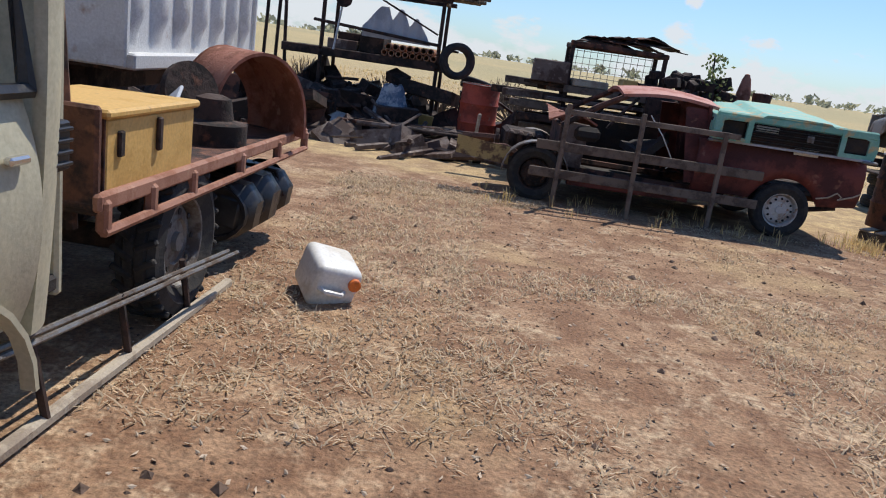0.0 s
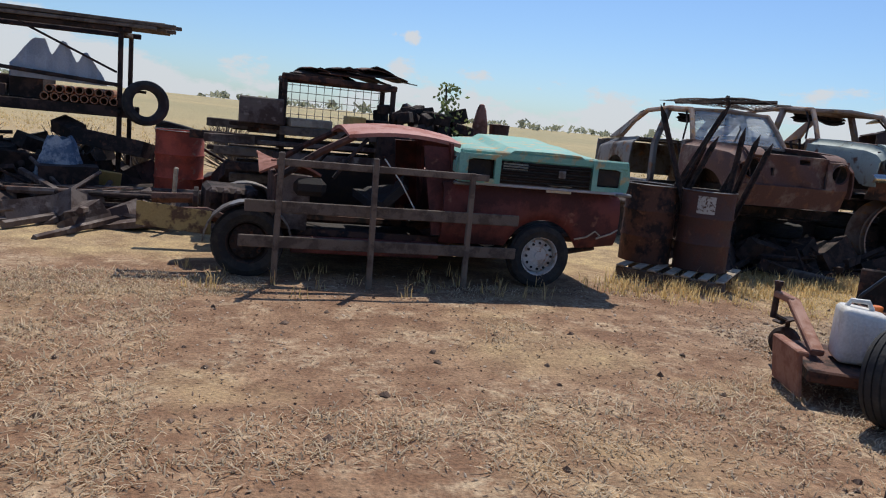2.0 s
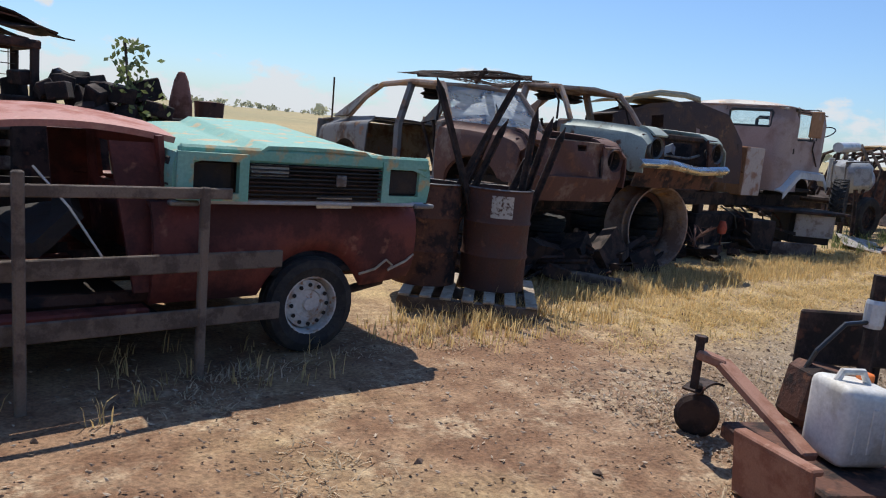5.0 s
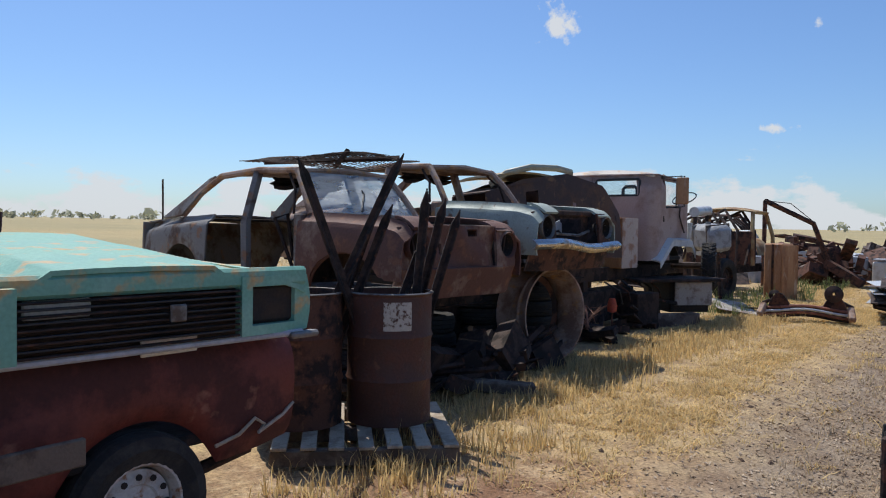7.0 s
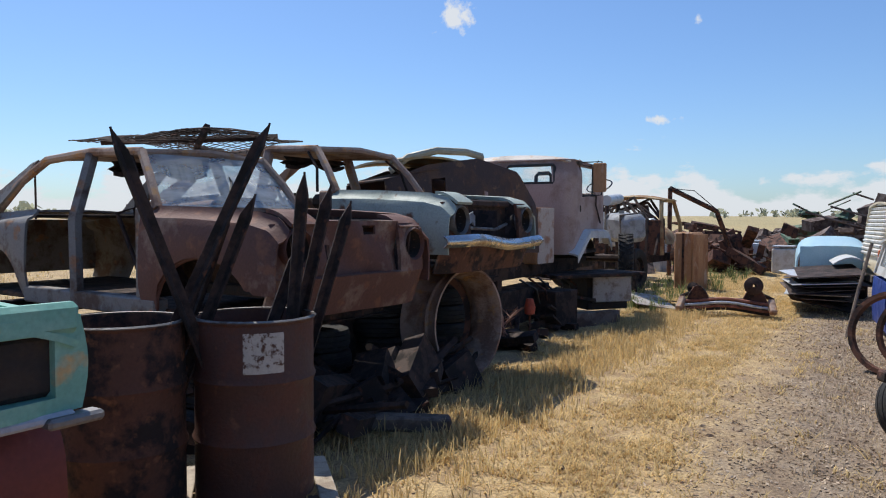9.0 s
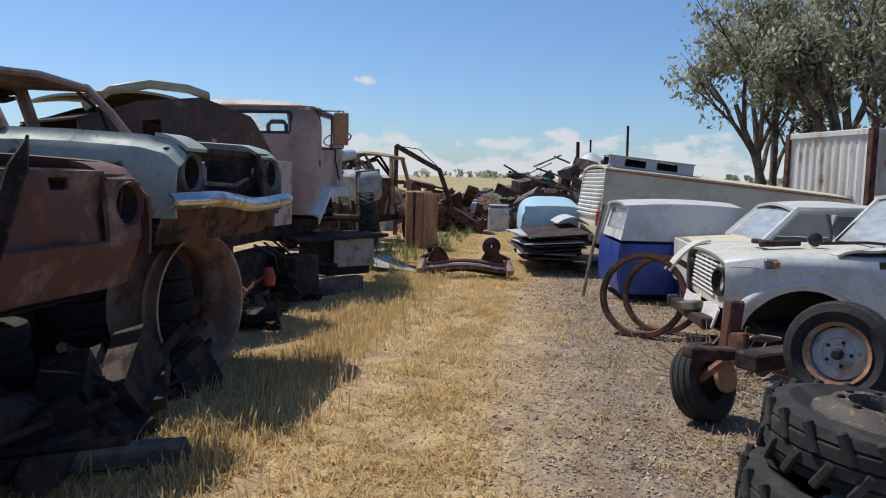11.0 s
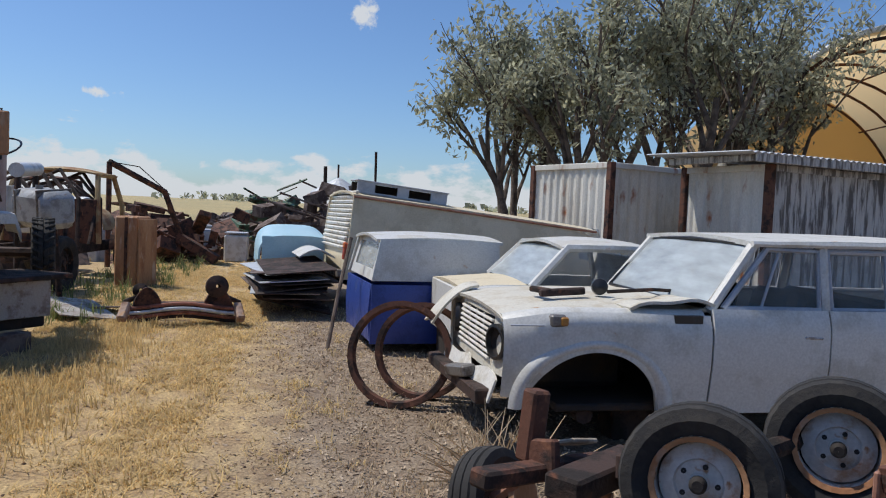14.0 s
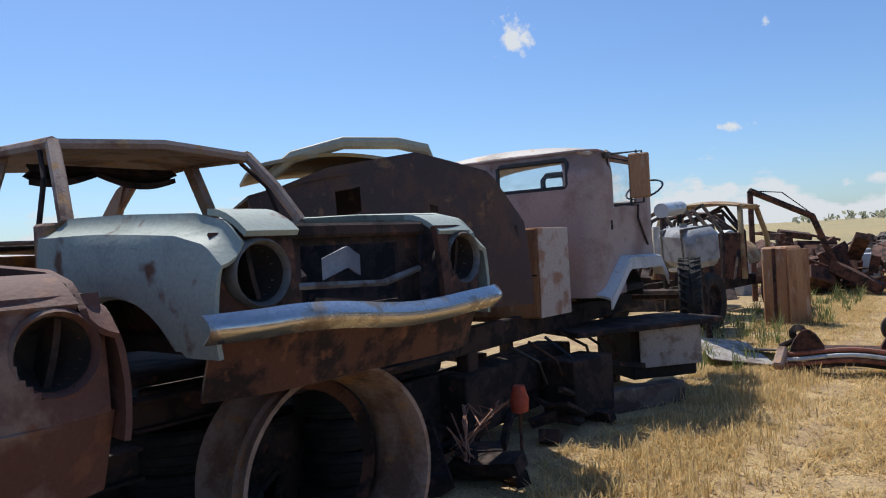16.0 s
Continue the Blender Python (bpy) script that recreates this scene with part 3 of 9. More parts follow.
        # bowl coloured near-black for the shade inside the empty lamp
        part("headlamp_bowl", lathe(bmesh.new(), [(0.105, 0.0), (0.10, -0.06), (0.05, -0.14), (0.001, -0.15)], Mh, 20), m_shade_and_trim, ob, "", True)
        part("nose_panel", S(lambda u, v: (2.19 - 0.04 * v * v - 0.05 * (1 - u) ** 3, s * (W - 0.05 - 0.33 * u), 0.53 + 0.35 * v), 18, 18, 0.03, keep=lambda u, v: math.hypot((W - 0.05 - 0.33 * u) - (W - 0.20), 0.53 + 0.35 * v - 0.725) > 0.118), m_nose, ob, "", True)
        part("lamp_brow", S(lambda u, v: (1.98 + 0.22 * v, s * (W - 0.13 - 0.24 * u), 0.95 - 0.09 * v * v), 10, 6, 0.025), m_front, ob, "", True)
        part("inner_guard", S(lambda u, v: (XB + 0.1 + 1.2 * u, s * (W - 0.17 - 0.17 * (1 - v) ** 2), 0.42 + 0.53 * v - 0.05 * u), 8, 8, 0.02), m_in, ob, "", True)
        part("seat_frame", T([(0.25, s * 0.36, 0.3), (0.1, s * 0.36, 0.55), (-0.15, s * 0.36, 0.95), (-0.15, s * 0.20, 1.0), (-0.12, s * 0.14, 0.5)], 0.02, 6), m_rust_dark, ob, "", True)
    part("radiator_support", B((2.06, 0, 0.88), (0.08, 2 * W - 0.7, 0.06)), m_in, ob)
    part("radiator_frame", S(lambda u, v: (2.05, (W - 0.36) * (2 * u - 1), 0.45 + 0.42 * v), 12, 8, 0.02, keep=lambda u, v: not (0.18 < u < 0.82 and 0.2 < v < 0.85)), m_in, ob)
    part("lower_valance", S(lambda u, v: (2.20 - 0.10 * v + 0.015 * math.sin(9 * u) - 0.08 * abs(2 * u - 1) ** 4, (W - 0.03) * (2 * u - 1), 0.54 - 0.26 * v), 18, 5, 0.03), m_nose, ob, "", True)
    part("firewall", B((XB + 0.06, 0, 0.66), (0.05, 2 * W - 0.16, 0.62)), m_in, ob)
    part("scuttle", S(lambda u, v: (XB - 0.16 + 0.26 * u, (W - 0.12) * (2 * v - 1), 1.0 - 0.02 * u + 0.02 * math.sin(math.pi * v)), 3, 10, 0.03), m_roof, ob, "", True)
    part("dashboard", B((XB - 0.22, 0, 0.90), (0.24, 2 * W - 0.3, 0.14), bev=0.05), m_shade_and_trim, ob)
    part("floor_pan", B((-0.4, 0, 0.25), (3.3, 2 * W - 0.16, 0.05)), m_in, ob)
    # near-black slab carries the shade at the bottom of the bay
    part("engine_bay", B((1.5, 0, 0.42), (1.1, 2 * W - 0.55, 0.08)), m_shade_and_trim, ob)
    part("boot_lid", S(lambda u, v: (-2.28 + 0.85 * u, (W - 0.12) * (2 * v - 1), 0.90 + 0.06 * u + 0.03 * math.sin(math.pi * v)), 6, 8, 0.02), m_side, ob, "", True)
    part("tail_panel", S(lambda u, v: (-2.29 - 0.02 * math.sin(math.pi * v), (W - 0.06) * (2 * u - 1), 0.35 + 0.54 * v), 8, 5, 0.03), m_side, ob, "", True)
    part("parcel_shelf", B((-1.2, 0, 0.93), (0.5, 2 * W - 0.3, 0.03)), m_in, ob)
    part("roof", S(lambda u, v: (-0.86 + (XR + 0.87) * u, (W - 0.19) * (2 * v - 1), 1.395 + 0.045 * math.sin(math.pi * (0.12 + 0.76 * u)) + 0.04 * math.sin(math.pi * v)), 12, 12, 0.025), m_roof, ob, "", True)
    part("roof_bow", T([(XR, -(W - 0.2), 1.405), (XR + 0.03, 0, 1.44), (XR, W - 0.2, 1.405)], 0.03, 6), m_roof, ob, "", True)
    part("hanging_lining", S(lambda u, v: (XR - 0.55 + 0.06 * math.sin(9 * v), -0.5 + 0.9 * u, 1.36 - (0.05 + 0.07 * abs(math.sin(5 * u + 1))) * v), 14, 4, 0.012), m_rust_dark, ob, "torn hanging roof lining", True)
    if not bumper:
        part("front_panel", S(lambda u, v: (2.17 + 0.02 * math.sin(9 * u + 5 * v) + 0.015 * math.sin(17 * u), (W - 0.36) * (2 * u - 1), 0.52 + 0.38 * v), 26, 12, 0.02, keep=lambda u, v: not ((0.12 < u < 0.2 and 0.3 < v < 0.6) or (0.55 < u < 0.75 and 0.75 < v < 0.9))), m_front, ob, "crumpled rusty front panel", True)
    if screen:
        part("windscreen", S(lambda u, v: (XB + 0.05 - 0.33 * v + 0.06 * math.sin(math.pi * u), (W - 0.13 - 0.08 * v) * (2 * u - 1), 1.0 + 0.40 * v), 8, 4, 0.008), m_glass, ob, "cracked dusty windscreen", True)
        part("wiper", T([(XB + 0.09, -0.1, 1.02), (XB - 0.05, 0.05, 1.2), (XB - 0.10, 0.06, 1.24)], 0.012, 5), m_black, ob)
    if bumper:
        part("bumper", S(lambda u, v: (2.30 + 0.045 * math.sin(math.pi * v) - 0.34 * max(0.0, abs(2 * u - 1) - 0.80) ** 1.4 * 3.2 + 0.02 * math.sin(7 * u), (W + 0.05) * (2 * u - 1), 0.475 + 0.105 * v + 0.020 * math.sin(8 * u) + 0.035 * (0.5 - u)), 40, 7, 0.015), m_chrome, ob, "bent chrome bumper", True)
        part("grille_bar", T([(2.12, -W + 0.4, 0.66), (2.14, 0.1, 0.64), (2.10, W - 0.42, 0.69)], 0.016, 6), m_steel, ob)
        part("torn_panel", S(lambda u, v: (1.85 + 0.04 * math.sin(5 * u), 0.0 + 0.28 * u, 0.66 + 0.10 * v + 0.05 * math.sin(3 * u)), 8, 3, 0.01), m_greysheet, ob, "", True)
        part("engine_bit", B((1.7, -0.2, 0.62), (0.3, 0.25, 0.24), (5, 8, 20), 0.04), m_rust_dark, ob)
        for k in range(5):
            part("rust_scab", S(lambda u, v: (1.15 + 0.17 * k + (0.04 + 0.02 * k % 3) * (2 * u - 1), -(W + 0.0165), (0.80, 0.62, 0.72, 0.83, 0.70)[k] + 0.016 * (2 * v - 1) * math.sin(math.pi * u)), 5, 3, 0.004), m_rust, ob)
    return ob


MA = pose(7.50, 11.55, 0.585, 0, 0, -95)
car_a = sedan(MA, "rusted stripped sedan shell with cracked windscreen, raised on scrap", m_shell_a, m_shell_grey, m_shell_pink, m_rust_dark, W=0.80, screen=True)
MB = pose(9.42, 11.46, 0.765, 0, 0, -94)
car_b = sedan(MB, "pale green and brown stripped sedan with chrome bumper, raised on scrap", m_shell_green, m_shell_pink, m_shell_pink, m_rust_dark, W=0.80, bumper=True, m_nose=m_rust)


# ---- red ute with a pale fence panel before it ----
def ute():
    ob = thing("utility_truck", "dark red derelict ute without doors or front panels", "car", pose(0, 0, 0))
    x0, x1 = 2.62, 4.42   # tray
    yn, yf = 8.34, 10.0   # near and far side
    hub = 0.27

    def low(x, c=3.64, r=0.40, base=0.40):
        d = abs(x - c)
        return max(base + 0.10 * max(0, x - 3.9), 0.27 + math.sqrt(max(0.0, r * r - d * d))) if d < r else base + 0.10 * max(0, x - 3.9)

    for y, s in ((yn, 1), (yf, -1)):
        top = curve([(2.6, 0.93), (4.2, 0.94), (4.42, 0.90)])
        part("tray_side", S(lambda u, v: (x0 + (x1 - x0) * u, y + s * (0.05 * (2 * v - 1) ** 4 + 0.05 * max(0, u - 0.9) * 6 * (1 - v) + 0.03 * (1 if v > 0.6 else 0) * (v - 0.6)), low(x0 + (x1 - x0) * u) * (1 - v) + top(x0 + (x1 - x0) * u) * v), 40, 10, -0.03 * s), m_ute_red, ob, "faded dark red panel", True)
        part("rail", S(lambda u, v: (x0 + (x1 - x0) * u, y + s * (0.05 + 0.10 * v), 0.935 + 0.015 * math.sin(math.pi * v)), 10, 3, 0.02), m_ute_red, ob, "", True)
        # rear corner post of the cab
        part("cab_corner", S(lambda u, v: (2.54 + 0.24 * u - 0.10 * v * (1 - 0.4 * u) + 0.10 * u * (1 - v), y + s * (0.04 + 0.16 * v), 0.45 + 0.80 * v), 6, 10, -0.03 * s, keep=lambda u, v: True), m_ute_red, ob, "", True)
        part("windscreen_pillar", T([(1.12, y + s * 0.10, 0.86), (1.50, y + s * 0.16, 1.12), (1.80, y + s * 0.20, 1.28)], 0.035, 6), m_rust, ob, "", True)
        part("quarter_frame", T([(1.62, y + s * 0.10, 0.90), (1.75, y + s * 0.14, 1.08), (1.92, y + s * 0.2, 1.27)], 0.018, 6), m_rust_dark, ob, "", True)
        part("sill", B((1.95, y + s * 0.06, 0.30), (1.35, 0.12, 0.14)), m_ute_red, ob)
    part("roof", S(lambda u, v: (1.74 + 1.05 * u, yn + 0.16 + (yf - yn - 0.32) * v, 1.27 + 0.075 * math.sin(math.pi * (0.1 + 0.8 * u)) + 0.07 * math.sin(math.pi * v)), 12, 10, 0.035), m_ute_pink, ob, "sun-bleached pink roof", True)
    part("cab_back", S(lambda u, v: (2.70 + 0.10 * (1 - v), yn + 0.1 + (yf - yn - 0.2) * u, 0.45 + 0.85 * v), 10, 10, 0.03, keep=lambda u, v: not (0.15 < u < 0.85 and 0.6 < v < 0.9)), m_ute_red, ob, "", True)
    part("tray_floor", B((3.5, 9.17, 0.52), (1.75, 1.6, 0.05)), m_rust_dark, ob)
    # cab floor, far door, dash and seat: cabin shade painted as near-black
    part("cab_floor", B((1.9, 9.17, 0.30), (1.6, 1.6, 0.05)), m_shade_and_trim, ob)
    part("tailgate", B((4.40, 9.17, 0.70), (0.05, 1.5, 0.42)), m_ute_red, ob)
    part("far_door", S(lambda u, v: (1.35 + 1.2 * u, yf - 0.02, 0.35 + 0.55 * v), 8, 6, 0.04), m_shade_and_trim, ob)
    part("dash", B((1.42, 9.17, 0.80), (0.3, 1.45, 0.16), bev=0.05), m_shade_and_trim, ob)
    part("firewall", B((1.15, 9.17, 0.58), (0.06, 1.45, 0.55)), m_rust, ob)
    part("seat", S(lambda u, v: (2.35 - 0.35 * u + (0.25 * v if u < 0.5 else 0), 8.6 + 1.1 * v, 0.62 + 0.35 * max(0, 0.6 - u)), 8, 6, 0.08), m_shade_and_trim, ob, "", True)
    part("bent_bonnet", S(lambda u, v: (0.98 + 0.55 * u, 8.55 + 0.9 * v, 0.90 + 0.10 * math.sin(3 * u + 2 * v) - 0.15 * u * v + 0.05 * v), 10, 10, 0.02, keep=lambda u, v: not (0.2 < u < 0.5 and 0.15 < v < 0.35)), m_rust_pink, ob, "crumpled pink-rust bonnet frame", True)
    for s, y in ((1, yn + 0.14), (-1, yf - 0.14)):
        part("chassis_rail", T([(0.0, y + 0.15 * s, 0.47), (0.55, y + 0.15 * s, 0.50), (0.95, y + 0.17 * s, 0.36), (2.7, y + 0.2 * s, 0.34), (3.3, y + 0.2 * s, 0.48), (4.3, y + 0.2 * s, 0.45)], 0.055, 6), m_rust, ob)
        part("front_guard", S(lambda u, v: (0.91 - 0.38 * math.cos(math.pi * u), y - 0.16 * s + 0.22 * v * s, 0.30 + 0.36 * math.sin(math.pi * u)), 14, 3, 0.015), m_steel, ob, "", True)
    part("yellow_bracket", S(lambda u, v: (0.0 + 0.6 * u, 8.42 + 0.02 * v, 0.40 + 0.20 * v - 0.06 * u), 6, 4, 0.02), mat("bracket_yellow", (0.38, 0.27, 0.10), (0.12, 0.07, 0.04), 0.45, 8, 0.7), ob)
    eng = bmesh.new()
    box(eng, (0.75, 9.15, 0.55), (0.5, 0.4, 0.3), (4, 3, 10), 0.04)
    for k in range(4):
        box(eng, (0.6 + 0.11 * k, 8.92, 0.62), (0.07, 0.12, 0.14), (10, 0, 0), 0.02)
    lathe(eng, [(0.001, 0), (0.12, 0), (0.12, 0.04), (0.001, 0.05)], axis_pose((0.46, 9.15, 0.55), (-1, 0, 0)), 16)
    part("engine", eng, m_rust_dark, ob)
    part("radiator_panel", B((1.28, 8.50, 0.66), (0.30, 0.03, 0.50), (0, 4, 8)), m_hull, ob)
    wheel_parts(ob, (3.63, yn + 0.06, 0.30), (0, -1, 0), 0.31, 0.19, m_wheel, 12)
    wheel_parts(ob, (3.63, yf - 0.06, 0.30), (0, 1, 0), 0.31, 0.19, m_wheel, 12)
    wheel_parts(ob, (0.91, yn + 0.08, 0.30), (0, -1, 0), 0.31, 0.19, m_rust_dark, 10)
    wheel_parts(ob, (0.91, yf - 0.08, 0.30), (0, 1, 0), 0.31, 0.19, m_rust_dark, 10)
    part("axle", T([(3.63, yn + 0.1, 0.30), (3.63, yf - 0.1, 0.30)], 0.04), m_rust_dark, ob)
    part("axle", T([(0.91, yn + 0.1, 0.30), (0.91, yf - 0.1, 0.30)], 0.04), m_rust_dark, ob)
    part("tow_bar", T([(3.9, 8.5, 0.32), (4.25, 8.45, 0.40)], 0.03, 6), m_rust_dark, ob)
    part("peeled_trim", T([(3.96, 8.31, 0.49), (4.08, 8.30, 0.52), (4.16, 8.29, 0.58), (4.22, 8.30, 0.54), (4.18, 8.29, 0.51), (4.34, 8.31, 0.56), (4.42, 8.33, 0.60)], 0.009, 5), m_wood_pale, ob, "peeled pale trim strip")
    part("number_plate", B((3.75, 8.335, 0.955), (0.26, 0.012, 0.07)), m_plastic, ob)
    part("hanging_wire", T([(2.1, 8.6, 1.1), (2.25, 8.5, 0.9), (2.42, 8.48, 0.62), (2.35, 8.5, 0.55)], 0.007, 5), m_plastic, ob)


ute()


def front_clip():
    """Green bonnet and grille of another car, lying across the tray."""
    ob = thing("bonnet_and_grille", "faded green car front with grille laid across the tray", "car part", pose(3.56, 8.26, 0.955, 0, 0, -3))
    w = 0.84
    part("bonnet", S(lambda u, v: (w * 0.98 * (2 * u - 1), -0.02 + 1.35 * v, 0.27 + 0.11 * v + 0.035 * math.sin(math.pi * u) + (0.035 if abs(2 * u - 1) < 0.42 else 0.0) - 0.06 * abs(2 * u - 1) ** 6), 30, 12, 0.02), m_clip_green, ob, "chalky green bonnet with rust bloom", True)
    for s in (1, -1):
        part("fender", S(lambda u, v: (s * (w + 0.02 * math.sin(math.pi * v)), 1.3 * u, 0.02 + 0.25 * v + 0.05 * u * v), 10, 6, 0.02 * s), m_clip_green, ob, "", True)
        part("lamp_surround", S(lambda u, v: (s * (0.46 + 0.38 * u), -0.03 + 0.03 * u * u, 0.02 + 0.26 * v), 14, 12, 0.05, keep=lambda u, v: not (0.14 < u < 0.82 and 0.2 < v < 0.82)), m_clip_green, ob, "", True)
        part("lamp_bowl", B((s * 0.65, 0.06, 0.15), (0.30, 0.10, 0.2), bev=0.03), m_shade_and_trim, ob)
        part("side_lamp", B((s * 0.846, 0.10, 0.16), (0.02, 0.07, 0.16)), m_shade_and_trim, ob)
        part("corner_cap", B((s * 0.80, -0.02, 0.0), (0.16, 0.06, 0.03)), m_steel, ob)
    for k in range(9):
        part("grille_bar", B((0, -0.02, 0.03 + 0.024 * k), (0.90, 0.03, 0.009), bev=0.003), m_black if k % 2 else m_rust_dark, ob)
    # added near-black sheet that closes the gap behind the bars as painted shade
    part("grille_back", B((0.0, 0.14, 0.14), (1.58, 0.02, 0.26)), m_shade_and_trim, ob)
    part("grille_mesh", B((-0.28, 0.045, 0.19), (0.24, 0.02, 0.07)), m_plastic, ob)
    part("bonnet_lip", B((0, 0.005, 0.275), (1.66, 0.05, 0.085), bev=0.02), m_clip_green, ob)
    part("badge", B((0.15, -0.045, 0.15), (0.07, 0.02, 0.07)), m_steel, ob)
    part("lower_bar", B((0, 0.0, 0.01), (1.62, 0.05, 0.03)), m_greysheet, ob)
    bearers = bmesh.new()
    box(bearers, (0, 0.35, -0.0), (1.5, 0.06, 0.03))
    box(bearers, (0, 1.1, 0.0), (1.5, 0.06, 0.03))
    part("bearer", bearers, m_rust_dark, ob)


front_clip()


def fence_panel():
    ob = thing("fence_panel", "grey weathered wooden posts and rails standing beside the ute", "fence", pose(0, 0, 0))
    P = [(1.13, 8.03), (1.92, 8.0), (2.82, 8.13)]
    for (x, y), h in zip(P, (1.12, 1.13, 1.06)):
        part("post", B((x, y, h / 2), (0.05, 0.04, h), (random.uniform(-1, 1), random.uniform(-1.5, 1.5), 4), 0.008), m_wood, ob)
    for z, x0, x1, wd in ((0.36, 0.82, 3.30, 0.10), (0.66, 0.86, 3.30, 0.10), (1.03, 1.1, 2.97, 0.06)):
        part("rail", B(((x0 + x1) / 2, 8.10, z), (x1 - x0, 0.025, wd), (0, 0.6 if z < 0.5 else 0.3, 2.2), 0.006), m_wood, ob)


fence_panel()

# ---- drums, pallet, pickets ----
def pallet(x, y, rz, label, L=1.15, W=1.15, z=0.0):
    ob = thing("pallet", label, "pallet", pose(x, y, z, 0, 0, rz))
    for k in range(7):
        part("deck_board", B((0, -W / 2 + 0.05 + k * (W - 0.1) / 6, 0.125), (L, 0.095, 0.02), (0, random.uniform(-.4, .4), random.uniform(-.6, .6)), 0.004), m_wood_pale, ob)
    for k in (-1, 0, 1):
        part("bearer", B((k * (L / 2 - 0.06), 0, 0.0625), (0.07, W, 0.095), (0, 0, 0), 0.006), m_wood, ob)
    return ob


pallet(5.66, 9.02, 45, "grey weathered pallet under two drums")
d1 = drum(5.87, 8.98, 0.136, "dark brown open steel drum with worn label", m_drum, 0)
d2 = drum(5.40, 9.38, 0.136, "red-brown rusty open steel drum on a pallet", m_rust)
ang = math.atan2(5.96 - 8.93, 2.51 - 5.92)
lab = S(lambda u, v: ((0.2925) * math.cos(ang - 0.14 + 0.66 * u), 0.2925 * math.sin(ang - 0.14 + 0.66 * u), 0.64 + 0.19 * v), 8, 3, 0.002)
part("label", lab, m_label, d1, "cracked pale paper label")


def picket(a, b, label="rusty steel star picket leaning in a drum"):
    ob = thing("star_picket", label, "fence post", Matrix.Translation(a), "pickets in drums")
    d = Vector(b) - Vector(a)
    L = d.length
    bm = bmesh.new()
    for k in range(3):
        r = pose(0, 0, 0, 0, 0, 120 * k)
        q = [Vector((-0.006, 0, 0)), Vector((0.006, 0, 0)), Vector((0.006, 0.036, 0)), Vector((-0.006, 0.036, 0))]
        lo = [bm.verts.new(r @ p) for p in q]
        hi = [bm.verts.new(r @ (p + Vector((0, 0, L - 0.12 * (p.y / 0.036))))) for p in q]
        bm.faces.new(lo), bm.faces.new(hi)
        for i in range(4):
            bm.faces.new((lo[i], lo[(i + 1) % 4], hi[(i + 1) % 4], hi[i]))
    p = part("shaft", bm, m_rust_dark, ob)
    p.matrix_local = d.to_track_quat("Z", "Y").to_matrix().to_4x4()


for a, b in (((5.80, 8.92, 0.18), (5.30, 9.30, 1.91)), ((5.30, 9.44, 0.18), (5.90, 8.90, 1.97)), ((5.46, 9.32, 0.18), (5.86, 8.96, 1.62)), ((5.52, 9.46, 0.18), (5.80, 9.06, 1.58)), ((5.98, 9.02, 0.18), (6.28, 8.82, 1.68)), ((6.02, 9.00, 0.18), (6.46, 8.82, 1.60)), ((5.99, 8.92, 0.18), (6.10, 8.85, 1.74)), ((5.72, 9.10, 0.18), (6.16, 8.92, 1.38))):
    picket(a, b)


